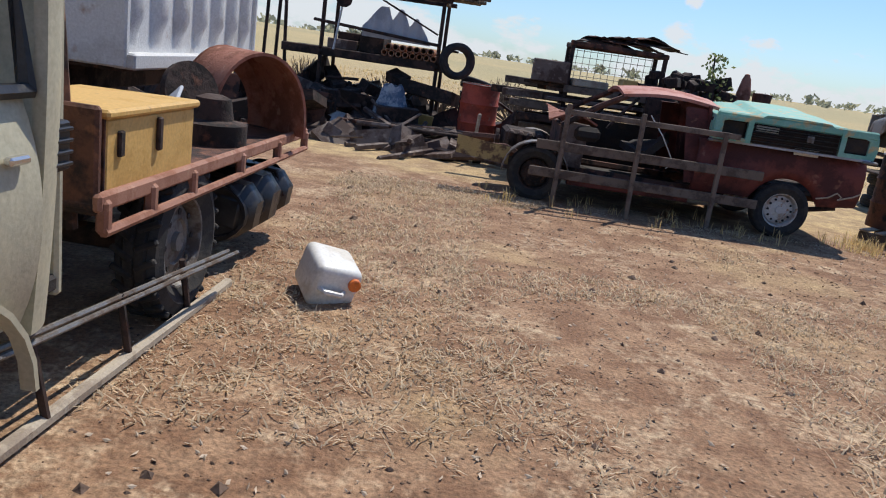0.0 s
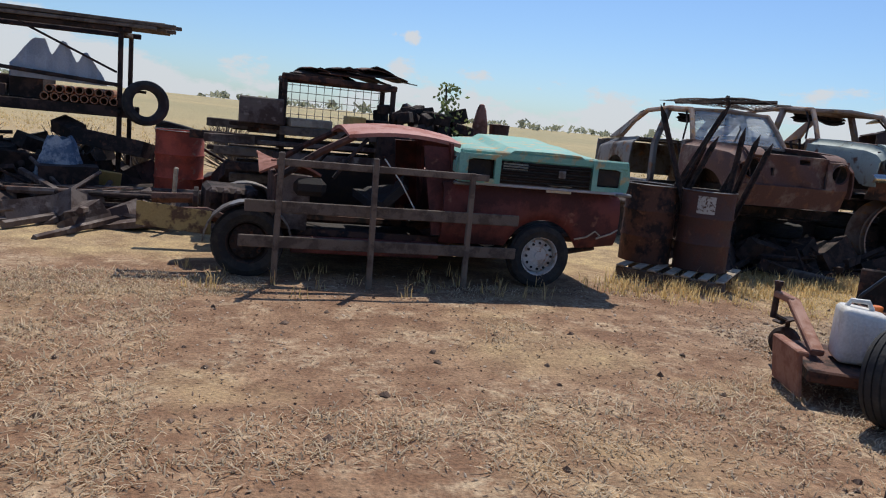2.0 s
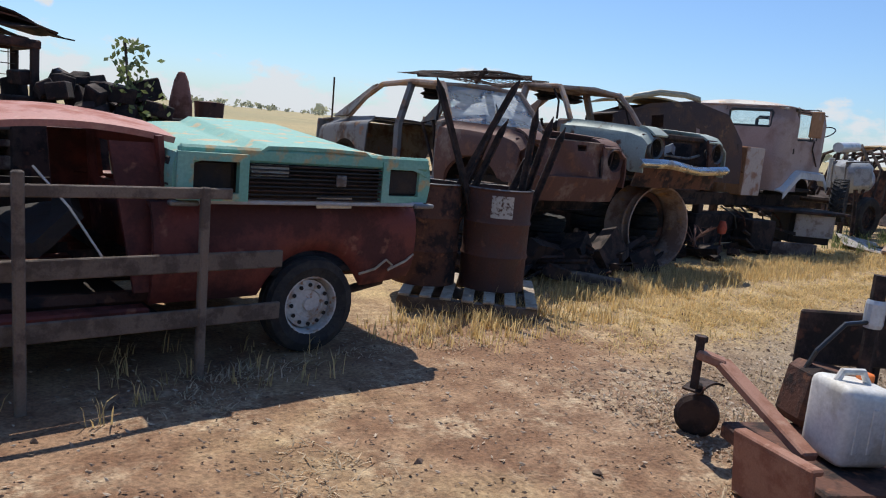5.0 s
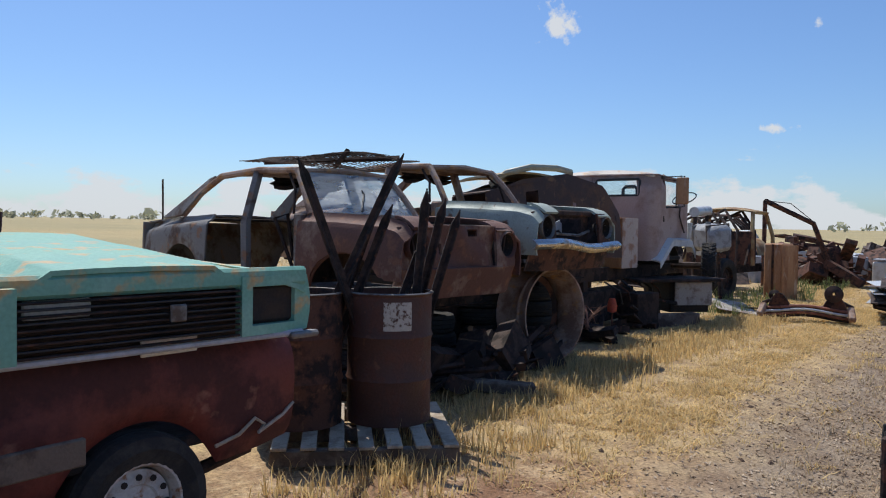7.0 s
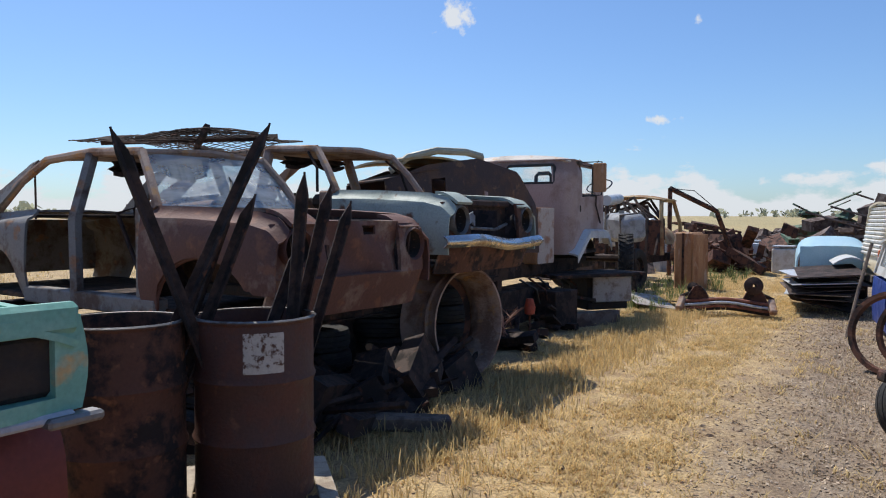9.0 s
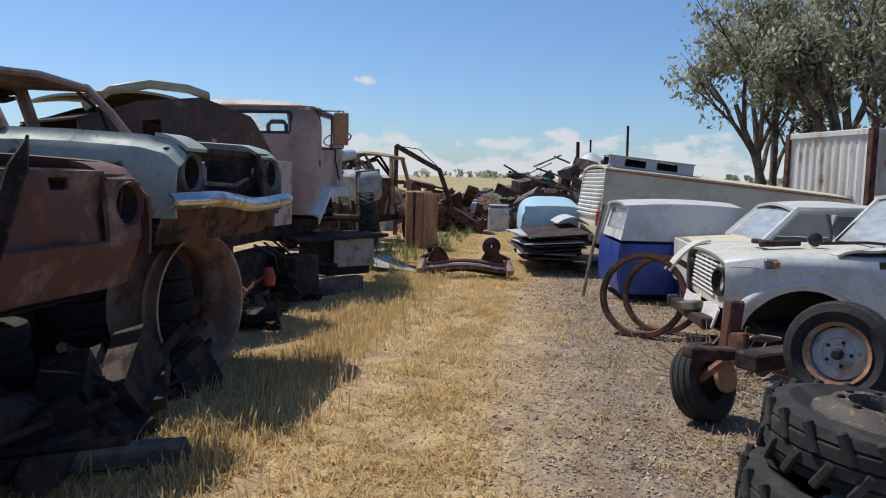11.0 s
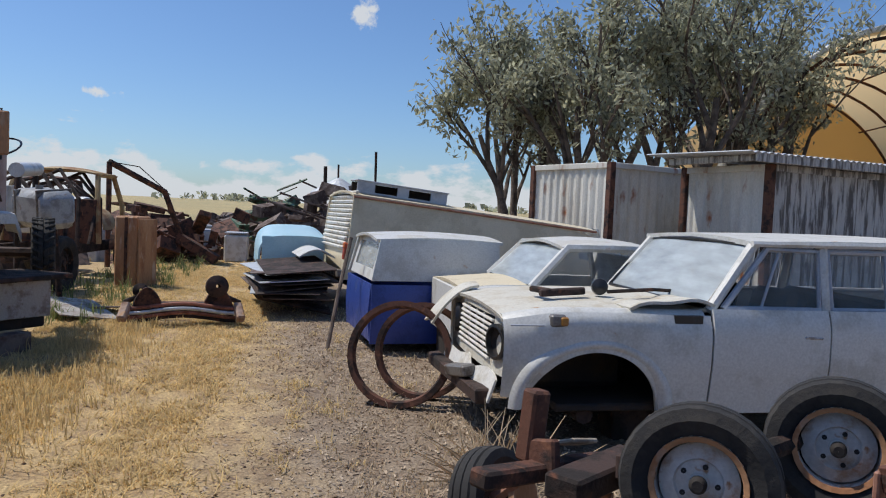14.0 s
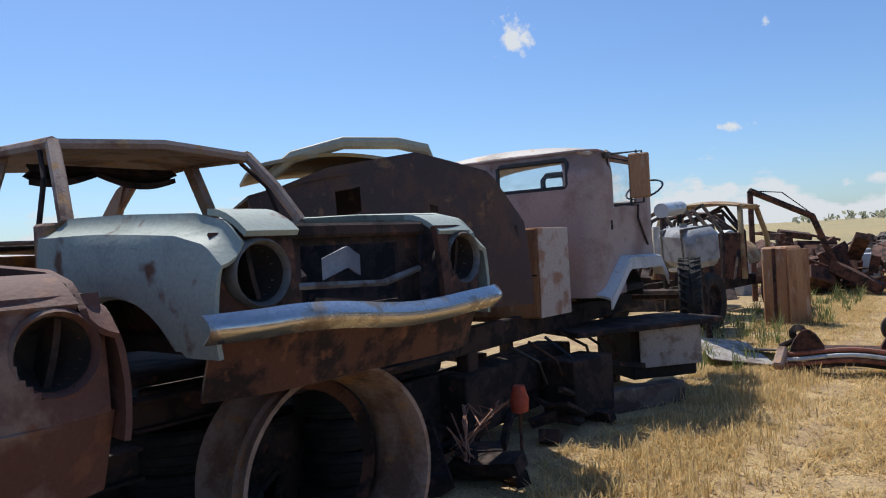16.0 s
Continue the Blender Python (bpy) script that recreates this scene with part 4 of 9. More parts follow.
# ---- white station wagon, nose to the lane ----
def wagon():
    ob = thing("station_wagon", "white derelict off-road wagon without front wheels, dusty glass", "car", pose(10.95, 5.50, 0.0, 0, 0, 90))
    # local: +x forward (to the lane), +y to the west side, z up
    W, belt, sill = 0.84, 0.97, 0.30

    def low(x):
        d = abs(x + 0.47)
        a = 0.30 + 0.40 * math.sqrt(1 - (d / 0.44) ** 2) if d < 0.44 else sill
        d2 = abs(x + 3.2)
        b = 0.26 + 0.38 * math.sqrt(1 - (d2 / 0.42) ** 2) if d2 < 0.42 else sill
        return max(a, b, sill + (0.10 if x > -0.03 else 0.0))

    for s in (1, -1):
        def side(u, v, a, b, top):
            x = a + (b - a) * u
            nose_ = max(0.0, (x + 0.30) / 0.40)
            z = low(x) * (1 - v) + (top - 0.06 * nose_ ** 2) * v
            roll = max(0.0, v - 0.75) / 0.25
            return (x, s * (W - 0.05 * max(0.0, (0.62 - z) / 0.35) - 0.04 * roll ** 2 - 0.10 * nose_ ** 2.2), z)
        part("front_fender", S(lambda u, v: side(u, v, -1.25, 0.10, 0.925), 40, 12, 0.03 * s), m_white, ob, "", True)
        part("fender_top", S(lambda u, v: (-1.22 + 1.32 * u, s * (W - 0.04 - 0.12 * v - 0.10 * max(0.0, (-0.92 + 1.32 * u) / 0.40) ** 2.2), 0.92 + 0.028 * math.sin(math.pi * v) - 0.06 * max(0.0, (-0.92 + 1.32 * u) / 0.40) ** 2), 24, 6, 0.02), m_white, ob, "", True)
        # flared guard lip that runs down to the nose
        part("wheel_arch_lip", S(lambda u, v: (-0.47 + (0.44 + 0.10 * v) * math.cos(math.pi * (u * 1.0)) + 0.05 * max(0.0, 0.4 - u), s * (W - 0.03 + 0.075 * math.sin(math.pi * (0.15 + 0.7 * v)) - 0.06 * max(0.0, 0.3 - u)), 0.31 + (0.395 + 0.09 * v) * math.sin(math.pi * u) ** 0.9 + 0.10 * max(0.0, 0.35 - u)), 34, 6, 0.02), m_white, ob, "", True)
        part("rust_run", S(lambda u, v: (-0.62 + 0.30 * u, s * (W + 0.006), 0.795 + 0.016 * v + 0.004 * math.sin(20 * u)), 8, 2, 0.006), m_rust_tan, ob, "rust streak over the arch")
        part("front_door", S(lambda u, v: side(u, v, -2.12, -1.265, belt), 14, 12, 0.03 * s), m_white, ob, "", True)
        part("rear_door", S(lambda u, v: side(u, v, -2.94, -2.132, belt), 14, 12, 0.03 * s), m_white, ob, "", True)
        part("rear_quarter", S(lambda u, v: side(u, v, -4.2, -2.95, belt), 24, 12, 0.03 * s), m_white, ob, "", True)
        part("door_gap", T([(-1.16, s * (W - 0.045), 0.93), (-1.258, s * (W - 0.012), 0.86), (-1.258, s * (W - 0.03), 0.33)], 0.011, 5), m_black, ob)
        for xs_ in (-2.126, -2.945):
            part("door_gap", B((xs_, s * (W - 0.016), 0.63), (0.008, 0.03, 0.66), bev=0.002), m_steel, ob)
        part("swage_line", B((-2.0, s * (W + 0.001), 0.862), (4.2, 0.012, 0.010), bev=0.003), m_greysheet, ob)
        part("rust_edge", B((-1.9, s * (W - 0.035), 0.325), (1.3, 0.012, 0.025), bev=0.003), m_rust_tan, ob)
        for x in (-1.95, -2.78):
            part("door_handle", T([(x - 0.12, s * (W + 0.0), 0.80), (x - 0.11, s * (W + 0.025), 0.80), (x + 0.02, s * (W + 0.025), 0.805), (x + 0.03, s * W, 0.805)], 0.010, 6), m_chrome, ob)
            part("key_lock", lathe(bmesh.new(), [(0.001, 0.012), (0.013, 0.010), (0.013, 0.0)], axis_pose((x - 0.04, s * W, 0.755), (0, s, 0)), 10), m_steel, ob)
        for k, (xa, xb, xc, xd) in enumerate(((-1.36, -2.08, -1.70, -2.09), (-2.17, -2.90, -2.17, -2.90), (-2.99, -4.02, -2.99, -3.90))):
            za, zb = belt + 0.01, 1.375
            fr = bmesh.new()
            tube(fr, [(xa, s * (W - 0.05), za), (xc, s * (W - 0.12), zb), (xd, s * (W - 0.12), zb), (xb, s * (W - 0.05), za), (xa, s * (W - 0.05), za)], 0.022, 6)
            if k == 0:
                tube(fr, [(-1.64, s * (W - 0.055), za), (-1.80, s * (W - 0.12), zb)], 0.010, 6)
            if k == 1:
                tube(fr, [(-2.62, s * (W - 0.055), za), (-2.63, s * (W - 0.12), zb)], 0.012, 6)
            wn_ = part("side_window", fr, m_greysheet, ob, "", True)
            part("pane", S(lambda u, v: ((xa * (1 - v) + xc * v) * (1 - u) + (xb * (1 - v) + xd * v) * u, s * (W - 0.055 - 0.068 * v), za + (zb - za) * v), 4, 3, 0.006), m_glass_clear, wn_, "dusty glass")
        for xa, xc in ((-2.125, -2.13), (-2.945, -2.945), (-4.10, -3.98)):
            part("window_pillar", T([(xa, s * (W - 0.05), belt), (xc, s * (W - 0.13), 1.40)], 0.036, 6), m_white, ob, "", True)
        part("windscreen_pillar", T([(-1.27, s * (W - 0.07), 0.96), (-1.62, s * (W - 0.14), 1.41)], 0.036, 8), m_white, ob, "", True)
        part("roof_gutter", T([(-1.58, s * (W - 0.10), 1.41), (-2.6, s * (W - 0.095), 1.425), (-4.08, s * (W - 0.11), 1.39)], 0.022, 6), m_white, ob, "", True)
        part("indicator", B((-0.20, s * (W - 0.0), 0.895), (0.10, 0.07, 0.075), bev=0.012), m_steel, ob)
        part("indicator_lens", B((-0.235, s * (W + 0.035), 0.893), (0.05, 0.03, 0.055), bev=0.012), m_cap_old, ob, "orange indicator lens")
        part("side_vent", B((-0.80, s * (W + 0.0), 0.735), (0.075, 0.02, 0.035), bev=0.005), m_black, ob)
        part("cowl_hole", B((-1.09, s * (W - 0.015), 0.895), (0.20, 0.05, 0.085), bev=0.004), m_black, ob)
        part("cable", T([(-1.02, s * (W + 0.004), 0.90), (-1.0, s * (W + 0.008), 0.7), (-0.95, s * (W + 0.004), 0.55)], 0.005, 4), m_black, ob)
    part("bonnet", S(lambda u, v: (-1.20 + 1.31 * u, (W - 0.15) * (2 * v - 1), 0.955 + 0.045 * math.sin(math.pi * v) ** 0.6 - 0.075 * u ** 4), 18, 24, 0.025), m_chalk, ob, "chalky white bonnet", True)
    part("lifted_bonnet_edge", S(lambda u, v: (-1.30 + 0.60 * u, 0.30 + 0.50 * v, 1.005 + 0.05 * math.sin(math.pi * u) * v - 0.035 * u + 0.015 * math.sin(9 * u)), 10, 6, 0.02), m_chalk, ob, "", True)
    part("cowl", S(lambda u, v: (-1.32 + 0.14 * u, (W - 0.08) * (2 * v - 1), 0.985 - 0.02 * u), 3, 8, 0.025), m_chalk, ob, "", True)
    part("roof", S(lambda u, v: (-4.10 + 2.52 * u, (W - 0.11) * (2 * v - 1), 1.405 + 0.035 * math.sin(math.pi * (0.06 + 0.88 * u)) + 0.045 * math.sin(math.pi * (0.04 + 0.92 * v)) ** 0.6), 18, 16, 0.035), m_white, ob, "", True)
    part("windscreen", S(lambda u, v: (-1.27 - 0.34 * v + 0.04 * math.sin(math.pi * u), (W - 0.10 - 0.05 * v) * (2 * u - 1), 0.985 + 0.415 * v), 8, 5, 0.008), m_screen, ob, "milky dusty windscreen", True)
    part("windscreen_rubber", T([(-1.26, -(W - 0.09), 0.985), (-1.22, 0, 0.99), (-1.26, W - 0.09, 0.985), (-1.60, W - 0.15, 1.40), (-1.57, 0, 1.42), (-1.60, -(W - 0.15), 1.40), (-1.26, -(W - 0.09), 0.985)], 0.014, 6), m_black, ob)
    part("tailgate", S(lambda u, v: (-4.2 + 0.14 * v * v, (W - 0.06 - 0.06 * v) * (2 * u - 1), 0.35 + 1.05 * v), 10, 10, 0.04, keep=lambda u, v: not (0.12 < u < 0.88 and 0.62 < v < 0.93)), m_white, ob, "", True)
    # nose: slatted grille between two lamp nacelles
    part("grille_frame", S(lambda u, v: (0.12 - 0.05 * abs(2 * u - 1) ** 3 - 0.03 * v, (W - 0.12) * (2 * u - 1), 0.50 + 0.39 * v), 30, 12, 0.04, keep=lambda u, v: not (0.20 < u < 0.80 and 0.15 < v < 0.88)), m_chalk, ob, "", True)
    for k in range(8):
        part("grille_slat", B((0.112 - 0.003 * k, 0, 0.575 + 0.036 * k), (0.03, 0.86, 0.020), (0, -18, 0), 0.005), m_plastic, ob)
    for k in (-0.2, 0.0, 0.2):
        part("grille_stay", B((0.095, k, 0.70), (0.012, 0.014, 0.30), bev=0.003), m_plastic, ob)
    # near-black sheet paints the shade behind the slats
    part("grille_back", B((0.04, 0, 0.70), (0.02, 1.2, 0.32)), m_shade_and_trim, ob)
    for s in (1, -1):
        part("headlamp_ring", lathe(bmesh.new(), [(0.10, -0.02), (0.118, 0.0), (0.118, 0.03), (0.098, 0.035), (0.095, 0.0)], axis_pose((0.09, s * 0.56, 0.71), (1, s * 0.25, 0)), 24), m_black, ob, "", True)
        part("headlamp_hole", lathe(bmesh.new(), [(0.001, -0.03), (0.095, 0.0), (0.10, 0.02)], axis_pose((0.09, s * 0.56, 0.71), (1, s * 0.25, 0)), 20), m_shade_and_trim, ob, "", True)
    part("bent_guard", S(lambda u, v: (-0.05 + 0.36 * u, -0.52 - 0.30 * v, 0.95 - 0.30 * u * u + 0.02 * math.sin(4 * v)), 10, 8, 0.02), m_chalk, ob, "bent white front panel hanging forward", True)
    part("valance", S(lambda u, v: (0.13 + 0.05 * v + 0.03 * math.sin(12 * u), 0.66 * (2 * u - 1), 0.50 - 0.15 * v + 0.02 * math.sin(17 * u)), 18, 5, 0.015), m_plastic, ob, "crumpled pale valance", True)
    part("bumper_bar", B((0.22, -0.05, 0.36), (0.10, 1.3, 0.10), (0, 4, 3)), m_rust_dark, ob)
    part("bumper_iron", B((0.24, 0.15, 0.44), (0.10, 0.34, 0.08), (10, 8, 12)), m_steel, ob)
    # underside and engine space filled near-black in place of their shade
    part("floor_pan", B((-2.2, 0, 0.32), (3.9, 1.5, 0.05)), m_shade_and_trim, ob)
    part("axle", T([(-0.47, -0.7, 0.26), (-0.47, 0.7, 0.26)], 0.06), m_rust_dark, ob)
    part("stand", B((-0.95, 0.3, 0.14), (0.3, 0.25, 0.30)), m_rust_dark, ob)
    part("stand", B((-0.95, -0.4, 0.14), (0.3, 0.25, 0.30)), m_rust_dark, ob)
    part("engine_block", B((-0.5, 0, 0.55), (0.8, 0.7, 0.4), bev=0.05), m_shade_and_trim, ob)
    part("firewall", B((-1.2, 0, 0.62), (0.05, 1.5, 0.6)), m_shade_and_trim, ob)
    for s in (1, -1):
        part("seat", B((-2.0, s * 0.4, 0.78), (0.16, 0.5, 0.62), (0, -12, 0), 0.05), m_shade_and_trim, ob)
        wheel_parts(ob, (-3.2, s * (W - 0.1), 0.26), (0, s, 0), 0.30, 0.19, m_wheel, 8)
    part("bench_seat", B((-2.85, 0, 0.75), (0.16, 1.3, 0.55), (0, -12, 0), 0.05), m_shade_and_trim, ob)
    part("steering_wheel", lathe(bmesh.new(), [(0.18, 0), (0.19, 0.01), (0.2, 0), (0.19, -0.01), (0.18, 0)], axis_pose((-1.6, -0.4, 1.0), (-0.7, 0, 0.6)), 20), m_black, ob)
    return ob


wagon()
# iron bits on the bonnet
bits = thing("scrap_iron", "small rusty bracket and round cap lying on the bonnet", "scrap", pose(10.62, 5.10, 1.0, 0, 0, 90))
part("bracket", box(box(bmesh.new(), (0.0, 0.05, 0.025), (0.34, 0.05, 0.05), (0, 3, 8), 0.01), (0.14, 0.0, 0.03), (0.05, 0.2, 0.04), (0, 0, 20), 0.01), m_rust_dark, bits)
part("cap", lathe(bmesh.new(), [(0.001, -0.03), (0.055, -0.03), (0.06, 0.0), (0.055, 0.03), (0.02, 0.05), (0.001, 0.05)], axis_pose((-0.30, -0.02, 0.06), (0.3, 1, 0.1)), 18), m_black, bits, "", True)
rod = thing("steel_rod", "rusty rod along the wagon bonnet", "scrap", pose(10.5, 4.5, 1.03))
part("rod", T([(0, 0.3, 0.01), (0.12, -0.1, 0.02), (0.25, -0.35, 0.0)], 0.014, 6), m_rust_dark, rod)


# ---- white utility cab behind the wagon ----
def small_cab():
    ob = thing("utility_truck", "white old utility cab parked behind the wagon", "car", pose(12.78, 5.82, 0, 0, 0, 90))
    W = 0.78
    for s in (1, -1):
        part("door", S(lambda u, v: (-2.2 + 1.2 * u, s * (W - 0.04 * (2 * v - 1) ** 2), 0.35 + 0.55 * v), 8, 6, 0.03 * s), m_white, ob, "", True)
        part("fender", S(lambda u, v: (-1.0 + 0.6 * u, s * (W - 0.04 * (2 * v - 1) ** 2), 0.4 + (0.46 - 0.03 * u) * v), 8, 6, 0.03 * s), m_white, ob, "", True)
        part("cab_frame", T([(-1.0, s * (W - 0.06), 0.9), (-1.35, s * (W - 0.13), 1.26), (-2.1, s * (W - 0.13), 1.27), (-2.2, s * (W - 0.06), 0.9)], 0.04, 6), m_white, ob, "", True)
        part("side_window", S(lambda u, v: (-1.05 - 0.3 * v - (1.1 - 0.35 * v) * u, s * (W - 0.07 - 0.06 * v), 0.9 + 0.35 * v), 3, 3, 0.006), m_glass_clear, ob)
    part("roof", S(lambda u, v: (-2.2 + 0.9 * u, (W - 0.12) * (2 * v - 1), 1.27 + 0.05 * math.sin(math.pi * v) + 0.03 * math.sin(math.pi * u)), 8, 8, 0.03), m_white, ob, "", True)
    part("bonnet", S(lambda u, v: (-1.0 + 0.6 * u, (W - 0.03) * (2 * v - 1), 0.9 + 0.04 * math.sin(math.pi * v) - 0.05 * u), 8, 8, 0.03), m_cream, ob, "", True)
    part("windscreen", S(lambda u, v: (-1.0 - 0.34 * v, (W - 0.08 - 0.06 * v) * (2 * u - 1), 0.92 + 0.34 * v), 6, 4, 0.006), m_screen, ob, "", True)
    part("nose", B((-0.42, 0, 0.6), (0.06, 1.5, 0.5)), m_white, ob)
    part("cab_back", B((-2.22, 0, 0.75), (0.05, 1.5, 0.85)), m_white, ob)
    # near-black block filling the shade below the cab
    part("underbody", B((-1.3, 0, 0.28), (1.7, 1.4, 0.56)), m_shade_and_trim, ob)


small_cab()


# ---- blue tub with white canopy ----
def canopy_tub():
    ob = thing("canopied_tub", "blue ute tub with white ribbed canopy standing on the ground", "car part", pose(14.35, 5.42, 0, 0, 0, 95))
    # local x to the lane
    w, l = 0.72, 0.72
    part("tub_side", S(lambda u, v: (l * (2 * u - 1), w + 0.03 * math.sin(math.pi * v), 0.12 + 0.62 * v), 10, 8, 0.03), m_blue, ob, "dented blue panel", True)
    part("tub_side", S(lambda u, v: (l * (2 * u - 1), -w, 0.12 + 0.62 * v), 6, 6, -0.03), m_blue, ob, "", True)
    part("tailgate", S(lambda u, v: (l + 0.02 * math.sin(math.pi * v), w * (2 * u - 1), 0.14 + 0.60 * v), 10, 8, 0.03), m_blue, ob, "", True)
    part("tub_front", B((-l, 0, 0.43), (0.03, 1.4, 0.6)), m_blue, ob)
    part("tub_floor", B((0, 0, 0.16), (1.4, 1.4, 0.05)), m_shade_and_trim, ob)
    for s, mm in ((1, m_white), (-1, m_white)):
        part("canopy_side", S(lambda u, v: (l * (2 * u - 1) - 0.10 * v * (1 if u > 0.5 else 0) * (2 * u - 1), s * (w - 0.08 * v), 0.78 + 0.44 * v), 10, 8, 0.03 * s), m_white, ob, "", True)
    for k in range(14):
        part("canopy_rib", B((-0.02, w - 0.006 - 0.08 * k / 16, 0.84 + 0.024 * k), (1.18, 0.014, 0.013), (9, 0, 0), 0.003), m_greysheet, ob)
    part("canopy_roof", S(lambda u, v: (l * (2 * u - 1) - 0.06, (w - 0.08) * (2 * v - 1), 1.22 + 0.05 * math.sin(math.pi * v) + 0.03 * math.sin(math.pi * u)), 10, 10, 0.03), m_white, ob, "", True)
    part("canopy_door", S(lambda u, v: (l - 0.02 - 0.12 * v, (w - 0.06) * (2 * u - 1), 0.78 + 0.44 * v), 10, 8, 0.03, keep=lambda u, v: not (0.14 < u < 0.86 and 0.25 < v < 0.85)), m_white, ob, "", True)
    part("canopy_glass", S(lambda u, v: (l - 0.06 - 0.08 * v, (w - 0.14) * (2 * u - 1), 0.85 + 0.32 * v), 3, 3, 0.006), m_glass, ob)
    part("scuff", B((0.4, w + 0.006, 0.80), (0.22, 0.01, 0.03), (0, 6, 0), 0.003), m_shade_and_trim, ob)
    wheel_parts(ob, (-0.1, w - 0.12, 0.22), (0, 1, 0), 0.22, 0.14, m_rust_dark, 6)
    wheel_parts(ob, (-0.1, -w + 0.12, 0.22), (0, -1, 0), 0.22, 0.14, m_rust_dark, 6)


canopy_tub()


# ---- cream van, tail to the lane ----
def van():
    ob = thing("van", "cream derelict van with louvred tail and roof box", "van", pose(17.95, 6.28, 0.14, 0, -5.5, 99))
    W, L, H = 0.92, 5.0, 1.62
    for s in (1, -1):
        part("side", S(lambda u, v: (-L * u, s * (W - 0.10 * max(0, v - 0.5) ** 2 * 2), 0.32 + (H - 0.32) * v * (1 - 0.20 * max(0, u - 0.72) * 3.5 * (1 if v > 0.5 else 0))), 40, 14, 0.03 * s, keep=lambda u, v: not (0.80 < u < 0.97 and 0.62 < v < 0.9)), m_cream, ob, "chalky cream panel", True)
        part("swage_line", B((-L * 0.42, s * (W + 0.004), 0.86), (L * 0.8, 0.014, 0.02), bev=0.004), m_cream, ob)
        part("side_glass", B((-L * 0.885, s * (W - 0.07), 1.30), (0.9, 0.01, 0.42), (s * 8, 0, 0), 0.003), m_glass, ob)
        wheel_parts(ob, (-1.1, s * (W - 0.12), 0.20), (0, s, 0), 0.30, 0.17, m_rust_dark, 8)
        wheel_parts(ob, (-3.6, s * (W - 0.12), 0.20), (0, s, 0), 0.30, 0.17, m_rust_dark, 8)
        part("tail_lamp", B((0.02, s * (W - 0.08), 0.75), (0.05, 0.09, 0.26), bev=0.012), m_drum_red, ob, "red and orange tail lamp")
        part("tail_lamp_lens", B((0.035, s * (W - 0.08), 0.84), (0.04, 0.08, 0.09), bev=0.012), m_cap, ob, "orange lens")
    part("roof", S(lambda u, v: (-L * 0.86 * u, (W - 0.05) * (2 * v - 1), H + 0.075 * math.sin(math.pi * v) - 0.02 - 0.04 * (u - 0.4) ** 2), 16, 12, 0.03), m_cream, ob, "", True)
    part("gutter", T([(0, W - 0.03, H - 0.03), (-L * 0.86, W - 0.03, H - 0.03)], 0.02, 6), m_rust_orange, ob)
    part("tail", S(lambda u, v: (-0.12 * max(0, v - 0.3) ** 1.3, (W - 0.02) * (2 * u - 1), 0.35 + (H - 0.4) * v), 10, 12, 0.04), m_cream, ob, "", True)
    for k in range(13):
        part("louvre", B((0.03 - 0.10 * max(0, k / 12 - 0.05), 0, 0.80 + 0.072 * k), (0.05, 1.62, 0.045), (0, 25, 0), 0.006), m_plastic, ob)
    part("bumper", B((0.06, 0, 0.40), (0.08, 1.75, 0.12)), m_steel, ob)
    part("underbody", B((-2.5, 0, 0.27), (4.8, 1.6, 0.1)), m_shade_and_trim, ob)
    part("windscreen", S(lambda u, v: (-L * 0.93 + 0.3 * v, (W - 0.08) * (2 * u - 1), 1.0 + 0.65 * v), 4, 4, 0.01), m_glass, ob)
    part("roof_box", S(lambda u, v: (-0.10 - 1.5 * u, 0.62, H + 0.05 + 0.19 * v), 16, 6, 0.03, keep=lambda u, v: not ((0.18 < u < 0.42 or 0.58 < u < 0.82) and 0.2 < v < 0.8)), m_greysheet, ob)
    part("roof_box_back", B((-0.85, 0.2, H + 0.14), (1.5, 0.04, 0.18)), m_shade_and_trim, ob)
    part("roof_box_lid", B((-0.85, 0.42, H + 0.245), (1.54, 0.46, 0.02)), m_greysheet, ob)


van()


